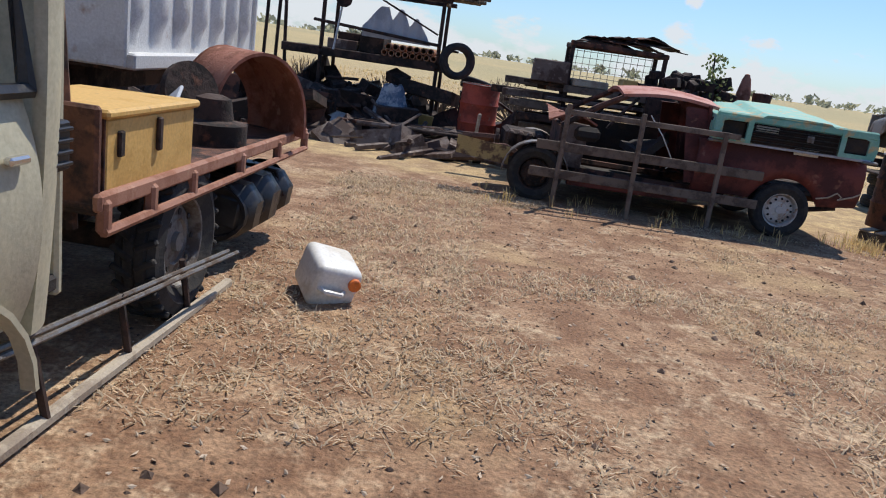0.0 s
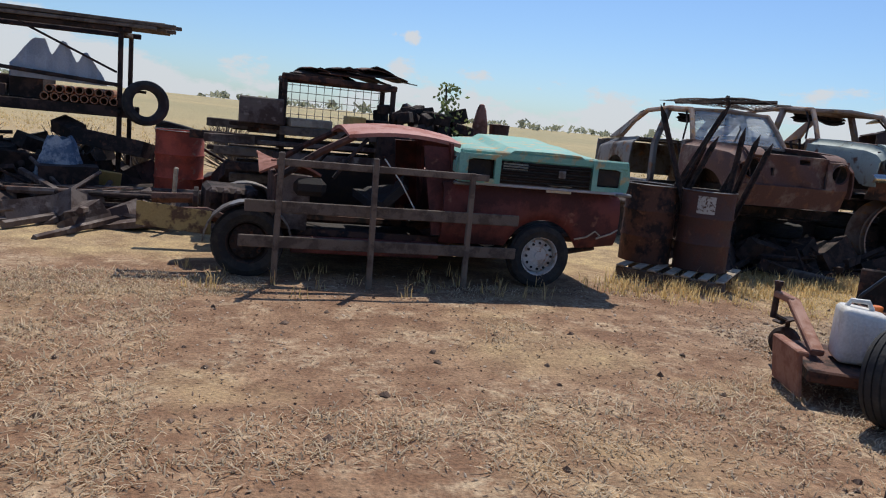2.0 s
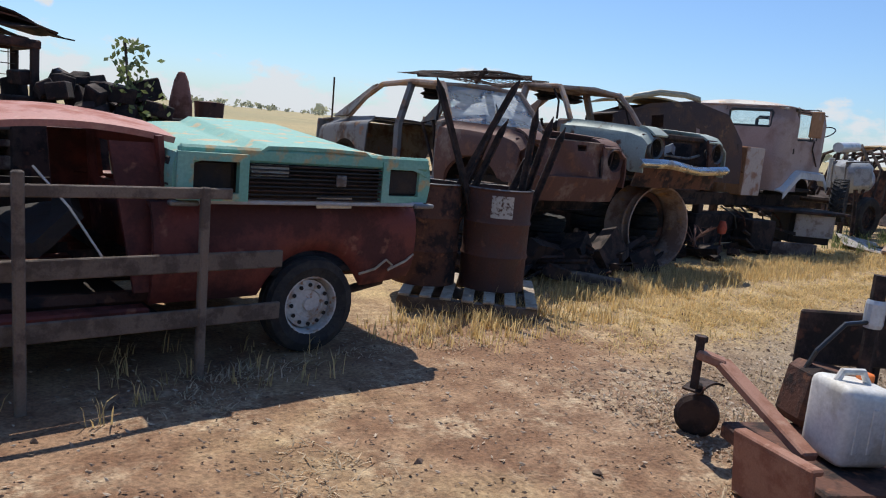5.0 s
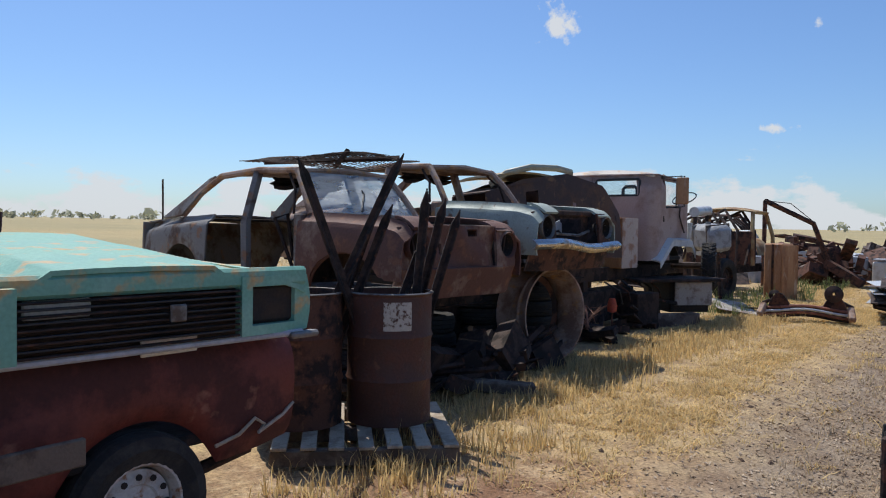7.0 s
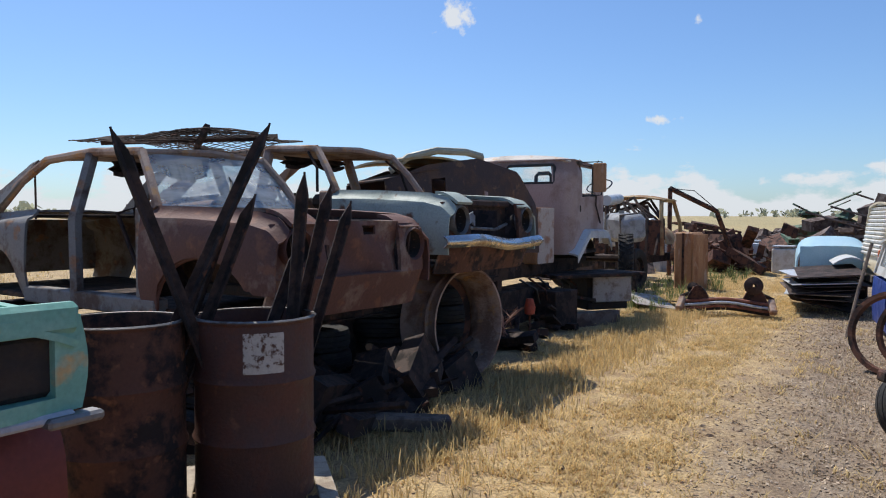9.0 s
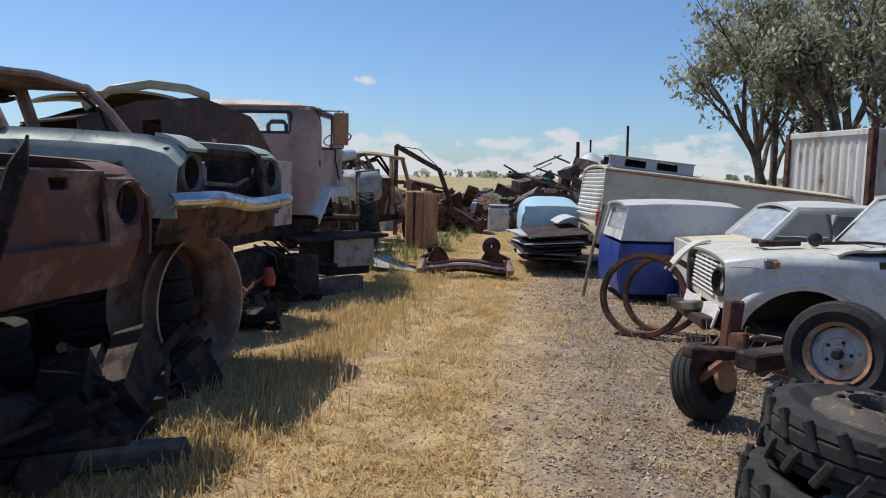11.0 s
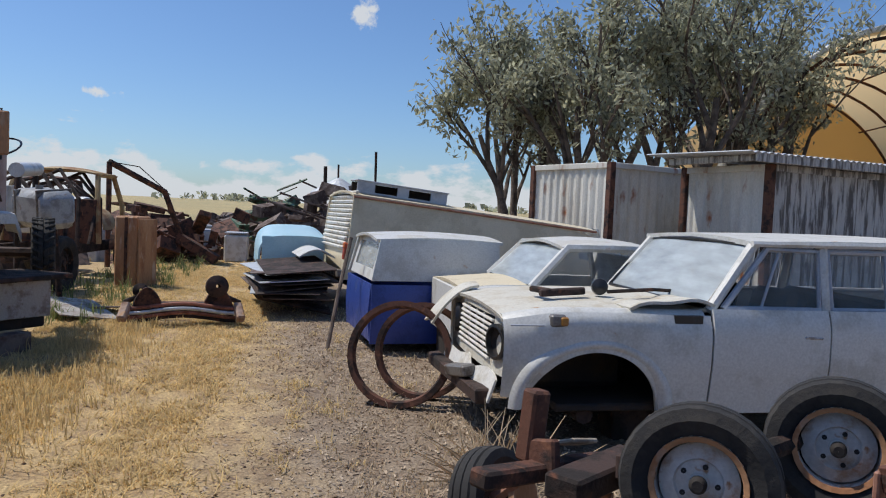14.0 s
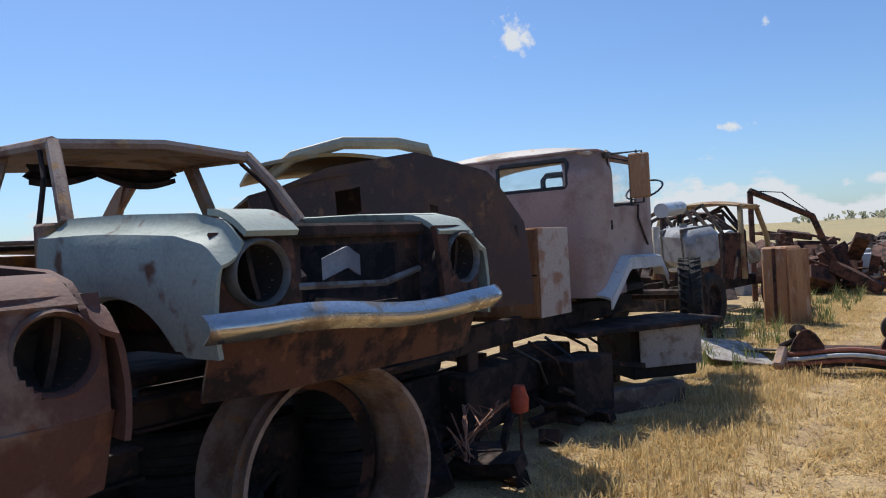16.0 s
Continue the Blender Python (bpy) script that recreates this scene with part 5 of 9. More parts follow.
# ---- old truck cab on its chassis ----
def truck_cab():
    ob = thing("truck", "faded pink-grey truck cab on a rusty chassis, steering wheel showing", "truck", pose(13.15, 0, 0))
    # rear wall faces west; x forward east
    y0, y1, zb, zt, cr_r = 9.95, 11.85, 1.0, 2.33, 0.14

    def ring(q):
        """Plan of rear wall and sides as one path with rounded rear corners, q from 0 to 1."""
        L1, L2 = 1.42 - cr_r, y1 - y0 - 2 * cr_r
        arc = cr_r * math.pi / 2
        d = q * (2 * L1 + L2 + 2 * arc)
        if d < L1:
            return 1.42 - d, y0
        d -= L1
        if d < arc:
            a = d / cr_r
            return cr_r - cr_r * math.sin(a), y0 + cr_r - cr_r * math.cos(a)
        d -= arc
        if d < L2:
            return 0.0, y0 + cr_r + d
        d -= L2
        if d < arc:
            a = d / cr_r
            return cr_r - cr_r * math.cos(a), y1 - cr_r + cr_r * math.sin(a)
        return cr_r + d - arc, y1

    def wall(u, v):
        x, y = ring(u)
        z = zb + (zt - zb) * v
        k = 0.05 * max(0.0, v - 0.86) / 0.14
        return (x + k * (1 if x < 0.5 else 0), y + (k if y < 11 else -k), z)

    def open_at(u, v):
        x, y = ring(u)
        z = zb + (zt - zb) * v
        if x < 0.05 and 10.21 < y < 10.92 and 2.03 < z < 2.27:
            return False
        if x > 0.40 and x < 1.02 and 1.84 < z < 2.27:
            return False
        if x > 0.62 and z < 1.30:
            return False
        return True

    part("cab_shell", S(wall, 150, 44, 0.03, keep=open_at), m_cab, ob, "blotched pink and grey sheet", True)
    part("rear_window", B((0.02, 10.565, 2.15), (0.006, 0.74, 0.27), bev=0), m_glass_clear, ob)
    rub = [(-0.012, 10.19, 2.05), (-0.012, 10.19, 2.25), (-0.012, 10.21, 2.28), (-0.012, 10.90, 2.28), (-0.012, 10.93, 2.25), (-0.012, 10.93, 2.05), (-0.012, 10.90, 2.02), (-0.012, 10.21, 2.02), (-0.012, 10.19, 2.05)]
    part("window_rubber", T(rub, 0.022, 6), m_black, ob, "", True)
    part("headrest", T([(0.30, 10.36, 1.98), (0.30, 10.36, 2.14), (0.30, 10.40, 2.18), (0.30, 10.56, 2.18), (0.30, 10.60, 2.14), (0.30, 10.60, 1.98)], 0.03, 6), m_black, ob, "", True)
    part("pressed_panel", S(lambda u, v: (-0.012, 10.20 + 0.75 * u, 1.52 + 0.22 * v), 2, 2, 0.012), m_cab, ob)
    for y, s in ((y0, -1), (y1, 1)):
        part("door_glass", B((0.71, y, 2.05), (0.60, 0.006, 0.42), bev=0), m_glass_clear, ob)
        part("door_gap", T([(0.36, y + s * 0.006, 1.18), (0.36, y + s * 0.006, 2.30), (1.06, y + s * 0.006, 2.30), (1.14, y + s * 0.006, 1.84), (1.16, y + s * 0.006, 1.36)], 0.009, 5), m_rust_dark, ob)
        part("quarter_light", T([(0.92, y + s * 0.01, 1.84), (0.94, y + s * 0.01, 2.28)], 0.014, 6), m_black, ob)
        part("hinge", B((0.33, y + s * 0.02, 1.66), (0.05, 0.03, 0.10)), m_rust_dark, ob)
        part("grab_rail", T([(1.25, y + s * 0.04, 1.45), (0.95, y + s * 0.06, 1.72), (1.0, y + s * 0.05, 1.86)], 0.012, 6), m_rust_dark, ob)
        part("wheel_arch", S(lambda u, v: (curve([(0, 0.02), (0.32, 0.52), (0.75, 1.42), (1, 1.62)])(u), y + s * (0.14 * v - 0.03), curve([(0, 1.0), (0.32, 1.34), (0.75, 1.32), (1, 1.12)])(u) - 0.03 * v * v), 24, 4, 0.03), m_dump, ob, "pale grey wheel arch", True)
        part("arch_skirt", S(lambda u, v: (curve([(0, 0.02), (0.32, 0.52), (0.75, 1.42), (1, 1.62)])(u), y + s * 0.11, curve([(0, 1.0), (0.32, 1.34), (0.75, 1.32), (1, 1.12)])(u) - 0.02 - 0.09 * v), 24, 3, 0.015), m_dump, ob, "", True)
    part("roof", S(lambda u, v: (0.02 + 1.44 * u, y0 + 0.03 + (y1 - y0 - 0.06) * v, zt - 0.01 + 0.13 * math.sin(math.pi * (0.02 + 0.96 * v)) ** 0.45 * min(1.0, (u + 0.02) / 0.12) ** 0.5 - 0.02 * u), 20, 22, 0.03), m_cab_roof, ob, "chalky roof with rust-orange edge", True)
    part("drip_rail", T([(1.45, y0 - 0.01, zt - 0.02), (0.12, y0 - 0.01, zt + 0.02), (-0.01, y0 + 0.12, zt + 0.02), (-0.01, y1 - 0.12, zt + 0.02)], 0.014, 5), m_cab, ob)
    part("front_wall", B((1.42, 10.9, 1.62), (0.05, 1.8, 0.60)), m_cab, ob)
    part("dash", B((1.26, 10.9, 1.80), (0.25, 1.7, 0.14), bev=0.04), m_shade_and_trim, ob)
    part("seat_back", B((0.25, 10.75, 1.66), (0.14, 0.5, 0.6), (0, -8, 0), 0.05), m_shade_and_trim, ob)
    part("floor", B((0.7, 10.9, 1.02), (1.3, 1.8, 0.06)), m_shade_and_trim, ob)
    part("steering_wheel", lathe(bmesh.new(), [(0.19, 0), (0.20, 0.012), (0.215, 0), (0.20, -0.012), (0.19, 0)], axis_pose((1.62, 10.05, 2.04), (-0.5, 0.1, 0.8)), 24), m_black, ob)
    part("steering_column", T([(1.40, 10.2, 1.75), (1.62, 10.05, 2.04)], 0.02), m_rust_dark, ob)
    part("mirror_arm", T([(0.38, 9.93, 2.33), (0.50, 9.66, 2.34), (0.50, 9.66, 1.86), (0.42, 9.93, 1.84)], 0.011, 6), m_black, ob)
    part("mirror_arm", T([(1.10, 9.93, 2.36), (0.46, 9.70, 2.345)], 0.009, 6), m_black, ob)
    part("mirror", B((0.47, 9.68, 2.11), (0.045, 0.19, 0.42), (0, 0, 18), 0.015), m_rust_tan, ob, "tan weathered mirror back")
    part("marker_lamp", lathe(bmesh.new(), [(0.001, -0.04), (0.04, -0.03), (0.045, 0.02), (0.001, 0.05)], pose(0.30, 9.93, 2.32), 12), m_steel, ob)
    for y in (10.35, 11.65):
        part("chassis_rail", B((-0.4, y, 0.82), (5.0, 0.09, 0.20)), m_rust_dark, ob)
        part("chassis_leg", B((-1.6, y, 0.37), (0.14, 0.12, 0.74)), m_rust_dark, ob)
        part("chassis_leg", B((1.2, y, 0.37), (0.14, 0.12, 0.74)), m_rust_dark, ob)
    for x in (-2.4, -1.2, 0.3, 1.9):
        part("cross_member", B((x, 11.0, 0.80), (0.10, 1.3, 0.14)), m_rust_dark, ob)
    part("front_axle", T([(1.80, 9.7, 0.88), (1.80, 12.0, 0.86)], 0.06), m_rust_dark, ob)
    wheel_parts(ob, (1.80, 9.66, 0.90), (0.30, -1, 0), 0.37, 0.24, m_rust_dark, 8, 26)
    wheel_parts(ob, (1.80, 12.0, 0.86), (0, 1, 0), 0.37, 0.24, m_rust_dark, 8)
    # arch lining coloured near-black for the shade under the cab
    part("inner_arch", S(lambda u, v: (1.02 - 0.42 * math.cos(math.pi * u), 10.05 + 0.4 * v, 0.92 + 0.34 * math.sin(math.pi * u)), 14, 3, 0.02), m_shade_and_trim, ob, "", True)
    part("deck_plate", B((0.55, 9.90, 0.70), (1.7, 0.75, 0.05), (0, 0, -30), 0.01), m_rust_dark, ob)
    part("step_plate", B((0.72, 9.55, 0.475), (0.66, 0.02, 0.37), (0, 0, -40), 0.006), m_plate, ob, "bare grey steel plate")
    # box added near-black to hold the shade behind the plate
    part("step_shade_box", B((0.98, 9.90, 0.42), (0.70, 0.74, 0.50), (0, 0, -40), 0.02), m_shade_and_trim, ob, "dark box filling the shaded gap behind the step plate")
    part("under_tray", B((-0.9, 10.42, 0.36), (1.9, 0.35, 0.46), (0, 0, 2)), m_rust_dark, ob)
    part("battery_box", B((-0.45, 9.98, 0.30), (0.55, 0.35, 0.48), (0, 0, -12)), m_rust_dark, ob)
    part("lower_rail", B((0.05, 9.70, 0.10), (1.1, 0.16, 0.20), (0, 0, -30), 0.01), m_hull, ob)
    for k in range(7):
        part("hose", T([(-1.2 + 0.3 * k, 10.2, 0.72), (-1.15 + 0.3 * k, 9.98, 0.60 - 0.03 * (k % 3)), (-1.0 + 0.3 * k, 10.0, 0.40), (-0.95 + 0.3 * k, 10.2, 0.30)], 0.014, 5), m_rust if k % 2 else m_black, ob, "", True)


truck_cab()

fr = thing("steel_cabinet", "orange rusted steel cabinet with white end, on truck chassis", "cabinet", pose(12.61, 10.46, 0.90, 0, 0, -4))
part("body", B((0, 0, 0.38), (0.50, 0.72, 0.76), bev=0.015), m_rust_tan, fr)
part("end_panel", B((0.0, -0.368, 0.38), (0.50, 0.012, 0.75), bev=0.004), mat("cabinet_white", (0.5, 0.42, 0.37), (0.36, 0.20, 0.13), 0.4, 5, 0.6), fr, "pale rust-streaked end panel")
part("seam", B((-0.255, 0, 0.36), (0.008, 0.70, 0.012), bev=0), m_rust_dark, fr)


def shell_d():
    ob = thing("wrecked_sedan", "brown rusted rear shell with torn quarter and lifted boot lid", "car", pose(11.35, 11.05, 0.97, 0, 0, -35) @ Matrix.Diagonal((0.78, 1, 1, 1)), "stripped cars in a row")
    W = 0.78
    for s in (1, -1):
        tp = curve([(-1.3, 0.95), (-0.6, 1.16), (0.2, 1.25), (0.9, 1.10), (1.25, 0.72)])
        part("quarter_panel", S(lambda u, v: (-1.3 + 2.55 * u, s * (W - 0.10 * v * v - 0.05 * math.sin(6 * u)), 0.12 + (tp(-1.3 + 2.55 * u) - 0.12) * v + (0.28 * math.sqrt(max(0, 1 - ((u - 0.55) / 0.17) ** 2)) * (1 - v) if abs(u - 0.55) < 0.17 else 0)), 34, 12, 0.02 * s, keep=lambda u, v: not ((0.30 < u < 0.38 and 0.66 < v < 0.82) or (0.62 < u < 0.66 and 0.42 < v < 0.62))), m_shell_d, ob, "holed brown panel", True)
    part("tail_panel", S(lambda u, v: (1.25 - 0.1 * v, W * (2 * u - 1), 0.15 + 0.55 * v), 8, 6, 0.02), m_shell_d, ob, "", True)
    part("deck", S(lambda u, v: (-1.3 + 2.3 * u, (W - 0.1) * (2 * v - 1), 0.98 + 0.18 * math.sin(math.pi * u) * 0.9), 10, 8, 0.02, keep=lambda u, v: not (0.5 < u < 0.8 and 0.2 < v < 0.8)), m_shell_d, ob, "", True)
    part("boot_lid", S(lambda u, v: (-1.2 + 1.35 * u, 0.05 + (W - 0.05) * (2 * v - 1), 1.16 + 0.10 * math.sin(math.pi * (0.1 + 0.8 * u)) + 0.03 * math.sin(math.pi * v)), 12, 10, 0.025), mat("lid_tan", (0.36, 0.32, 0.22), (0.42, 0.26, 0.10), 0.45, 3, 0.6), ob, "khaki and yellow lid lying loose", True)
    part("lid_hoop", T([(-1.15, -0.55, 1.08), (-0.9, -0.62, 1.24), (-0.45, -0.66, 1.33), (0.05, -0.64, 1.33), (0.35, -0.6, 1.29), (0.42, -0.5, 1.24)], 0.045, 8), m_khaki, ob, "", True)
    part("floor_pan", B((0, 0, 0.15), (2.5, 1.4, 0.05)), m_rust_dark, ob)


shell_d()


# ---- what the shells stand on ----
# made-up dark bed: hides sunlit ground behind and keeps the undersides dark
blocker_ = thing("under_car_blocker", "dark plates added under the wrecked cars to block the sunlit ground", "trailer", pose(0, 0, 0))
part("side_plate", B((8.9, 10.55, 0.32), (5.2, 0.05, 0.56), (0, 0, -2)), m_rust_dark, blocker_)
part("deck_sheet", B((8.9, 11.6, 0.60), (5.2, 1.8, 0.04), (0, 0, -2)), m_rust_dark, blocker_)
for x in (6.6, 8.0, 9.6, 11.2):
    part("leg", B((x, 11.4, 0.29), (0.12, 1.4, 0.50)), m_rust_dark, blocker_)

def cross_beam(x0, x1, y, z, s=0.12):
    ob = thing("steel_beam", "rusty steel beam carrying wrecked cars", "beam", pose((x0 + x1) / 2, y, z, 0, 0, -2))
    part("web", B((0, 0, 0), (x1 - x0, 0.05, s)), m_rust_dark, ob)
    part("flange", B((0, 0, s / 2), (x1 - x0, s, 0.015), bev=0.003), m_rust_dark, ob)
    part("flange", B((0, 0, -s / 2), (x1 - x0, s, 0.015), bev=0.003), m_rust_dark, ob)


for y in (10.1, 12.6):
    cross_beam(6.3, 8.6, y, 0.73)
    cross_beam(8.62, 10.9, y, 0.90)
for y in (10.3, 12.4):
    o = thing("timber_sleeper", "dark timber sleeper under the green sedan", "timber", pose(9.5, y, 0.82, 0, 0, -4))
    part("sleeper", B((0, 0, 0.075), (1.3, 0.20, 0.12)), m_wood, o)
cross_beam(10.6, 12.4, 10.9, 0.85)
cross_beam(10.6, 12.4, 12.1, 0.85)
for x, y, k in ((6.9, 10.3, 3), (8.1, 10.4, 3), (10.2, 10.4, 4), (9.1, 10.4, 4), (6.9, 12.6, 3), (8.3, 12.6, 3), (10.6, 12.6, 4), (11.4, 10.9, 4), (11.4, 12.1, 4)):
    for i in range(k):
        loose_wheel((x + random.uniform(-.04, .04), y + random.uniform(-.04, .04), 0.095 + 0.19 * i), (0, 0, 1), 0.31, 0.19, "worn black tyre stacked under wrecked cars", name="tyre", bare=True, group="tyres under the cars")
plk = thing("timber_plank", "grey weathered sleeper lying under the cars", "timber", pose(7.42, 9.25, 0.0, 0, 0, -58))
part("plank", B((0, 0, 0.07), (0.95, 0.16, 0.10), (0, 2, 0), 0.015, 0.006), m_wood, plk)
for x, y, r in ((7.7, 9.05, 30), (7.35, 9.5, 70), (7.9, 9.3, 10), (7.6, 9.35, -20)):
    o = thing("timber_offcut", "pale broken timber offcut on the ground", "timber", pose(x, y, 0.0, 0, 0, r), "offcuts")
    part("offcut", B((0, 0, 0.04), (0.2, 0.08, 0.07), (0, 5, 0), 0.01, 0.006), m_wood_pale, o)
for k in range(9):
    o = thing("steel_rod", "thin grey rod in the scrap under the cars", "scrap", pose(7.4 + 0.12 * k, 9.55 + 0.05 * (k % 3), 0.12 + 0.02 * (k % 4), 0, random.uniform(-4, 4), random.uniform(-30, 40)), "loose rods")
    part("rod", T([(-0.35, 0, 0), (0.0, 0, 0.01), (0.35, 0.02, 0)], 0.009, 5), m_steel if k % 3 else m_rust_dark, o)
pile = thing("scrap_pile", "dark rusty scrap iron heaped beneath the cars", "scrap", pose(0, 0, 0), kind="stuff")
bm = bmesh.new()
for k in range(150):
    x = random.uniform(6.3, 13.6)
    y = random.uniform(9.75, 11.6)
    h = random.uniform(0.03, 0.30 if x < 10 else 0.42)
    box(bm, (x, y, h), (random.uniform(.1, .7), random.uniform(.03, .2), random.uniform(.02, .12)), (random.uniform(-25, 25), random.uniform(-25, 25), random.uniform(0, 180)), 0.0, 0.01)
part("scrap", bm, m_rust_dark, pile)


def big_rim(x, y, r, w, d, label):
    ob = thing("bare_wheel", label, "wheel", Matrix.Translation((x, y, 0)), "bare rims")
    p = [(r, w / 2), (r * 0.985, w / 2 - 0.02), (r * 0.93, w * 0.36), (r * 0.915, w * 0.2), (r * 0.94, w * 0.15), (r * 0.90, w * 0.1), (r * 0.86, 0), (r * 0.86, -w * 0.2), (r * 0.92, -w * 0.36), (r, -w / 2), (r * 0.97, -w / 2), (r * 0.88, -w * 0.33), (r * 0.83, -w * 0.2), (r * 0.83, 0), (r * 0.87, w * 0.1), (r * 0.885, w * 0.2), (r * 0.90, w * 0.36), (r * 0.96, w / 2), (r, w / 2)]
    o = part("barrel", lathe(bmesh.new(), p, n=48), m_shell_pink, ob, "pale rusty steel barrel", True)
    o.matrix_local = axis_pose((0, 0, r), d)
    dsc = part("bead_seat", lathe(bmesh.new(), [(r * 0.84, -w * 0.3), (r * 0.74, -w * 0.34), (r * 0.72, -w * 0.36), (r * 0.83, -w * 0.34), (r * 0.84, -w * 0.3)], n=40), m_rust, ob, "", True)
    dsc.matrix_local = axis_pose((0, 0, r), d)


big_rim(9.33, 9.74, 0.52, 0.42, (-0.18, -0.98, 0.03), "large bare tractor wheel rim standing below the bumper")
ws = thing("wire_bundle", "tangled orange and yellow wire in the scrap", "wire", pose(11.0, 9.95, 0.30))
bm = bmesh.new()
for k in range(10):
    a = random.uniform(0, 6)
    tube(bm, [(0.28 * math.cos(a + j) * random.uniform(.6, 1.2), 0.12 * math.sin(a + 2 * j), 0.16 * math.sin(a + 1.3 * j)) for j in range(6)], 0.006, 4)
part("wire", bm, m_rust_orange, ws)
rd = thing("red_reflector", "red and orange lamp housing among scrap", "lamp", pose(11.35, 9.8, 0.0))
part("housing", lathe(bmesh.new(), [(0.001, -0.1), (0.06, -0.08), (0.07, 0.0), (0.04, 0.1), (0.001, 0.1)], pose(0, 0, 0.45), 14), m_drum_red, rd, "", True)
part("stalk", T([(0, 0, 0), (0, 0, 0.36)], 0.012), m_rust, rd)

# wire netting and dark spars on the first shell's roof
net = thing("wire_netting", "crumpled dark wire netting on a car roof", "netting", pose(7.52, 11.35, 2.06, 0, 0, -95))
bm = bmesh.new()
for k in range(34):
    u = -0.75 + 1.5 * k / 33
    tube(bm, [(u + 0.05 * random.random(), v, 0.02 + 0.10 * abs(noise.noise((u * 2, v * 2, 1))) + 0.12 * (1 - abs(v)) * abs(math.sin(3 * u))) for v in (-0.6, -0.35, -0.1, 0.15, 0.4, 0.62)], 0.004, 3)
for k in range(22):
    v = -0.6 + 1.2 * k / 21
    tube(bm, [(u, v + 0.04 * random.random(), 0.02 + 0.10 * abs(noise.noise((u * 2, v * 2, 1))) + 0.12 * (1 - abs(v)) * abs(math.sin(3 * u))) for u in (-0.75, -0.4, -0.1, 0.2, 0.5, 0.78)], 0.004, 3)
part("mesh", bm, m_rust_dark, net)
for a, b in (((-0.4, -0.5, 0.06), (0.6, 0.5, 0.13)), ((-0.1, 0.2, 0.05), (0.75, -0.35, 0.12))):
    part("spar", T([a, b], 0.03, 5), m_rust_dark, net)


# ---- tray truck at the start of the yard ----
def tray_truck():
    ob = thing("tray_truck", "khaki truck with rusty steel tray and black fuel tank", "truck", pose(0, 0, 0))
    x = -1.0
    # cab side, set back from the walk
    part("door", S(lambda u, v: (x + 0.10 - 0.07 * (2 * v - 1) ** 2, 1.1 + 1.0 * u, 0.45 + 0.70 * v), 14, 10, 0.04), m_khaki, ob, "faded khaki door", True)
    part("cab_corner", S(lambda u, v: (x + 0.10 - 0.05 * (2 * v - 1) ** 2 - 0.12 * u * u, 2.12 + 0.24 * u, 0.40 + 1.95 * v), 6, 18, 0.04), m_khaki, ob, "", True)
    part("window_frame", T([(x + 0.05, 1.05, 1.16), (x + 0.05, 2.10, 1.16), (x - 0.04, 2.05, 2.0), (x - 0.04, 1.2, 2.0)], 0.03, 6), m_black, ob)
    part("cab_back", B((x - 0.95, 2.36, 1.4), (1.9, 0.04, 1.9)), m_khaki, ob)
    part("roof", S(lambda u, v: (x - 1.9 * u, 0.9 + 1.48 * v, 2.33 + 0.05 * math.sin(math.pi * u)), 8, 8, 0.04), m_khaki, ob, "", True)
    part("far_side", B((x - 1.9, 1.6, 1.3), (0.04, 1.5, 1.9)), m_shade_and_trim, ob)
    part("floor", B((x - 0.9, 1.6, 0.5), (1.8, 1.5, 0.06)), m_shade_and_trim, ob)
    part("air_vent", B((x + 0.035, 2.25, 0.98), (0.04, 0.14, 0.16), bev=0.008), m_black, ob)
    for k in range(4):
        part("vent_slat", B((x + 0.058, 2.25, 0.925 + 0.037 * k), (0.02, 0.13, 0.012), bev=0.003), m_black, ob)
    part("door_handle", B((x + 0.10, 1.98, 0.98), (0.03, 0.09, 0.025)), m_chrome, ob)
    part("front_wheel_arch", S(lambda u, v: (x + 0.06 + 0.05 * v, 1.5 - 0.55 * math.cos(math.pi * u), 0.25 + 0.45 * math.sin(math.pi * u)), 14, 3, 0.02), m_khaki, ob, "", True)
    # tray
    part("deck", B((x - 0.95, 4.05, 0.715), (1.9, 2.95, 0.04)), m_rust, ob)
    part("side_rail", B((x + 0.0, 4.05, 0.73), (0.04, 2.95, 0.07)), m_rust_orange, ob, "orange rust rail")
    part("lower_rail", T([(x + 0.02, 2.6, 0.62), (x + 0.02, 5.5, 0.62)], 0.02, 6), m_rust_orange, ob)
    for y in (2.62, 3.0, 3.42, 4.1, 4.8, 5.48):
        part("stake_pocket", B((x + 0.01, y, 0.675), (0.05, 0.05, 0.13)), m_rust_orange, ob)
    part("headboard", B((x - 0.25, 2.60, 0.88), (0.5, 0.04, 0.40)), m_rust, ob)
    part("chassis_rail", B((x - 0.5, 3.2, 0.58), (0.1, 4.4, 0.2)), m_rust_dark, ob)
    part("chassis_rail", B((x - 1.4, 3.2, 0.58), (0.1, 4.4, 0.2)), m_rust_dark, ob)
    wheel_parts(ob, (x - 0.10, 3.45, 0.37), (1, 0, 0), 0.37, 0.22, m_steel, 8, 26)
    wheel_parts(ob, (x - 1.8, 3.45, 0.37), (-1, 0, 0), 0.37, 0.22, m_steel, 8, 26)
    wheel_parts(ob, (x - 0.12, 1.5, 0.37), (1, 0, 0), 0.37, 0.22, m_steel, 8, 26)
    part("axle", T([(x - 0.2, 3.45, 0.34), (x - 1.7, 3.45, 0.34)], 0.06), m_rust_dark, ob)
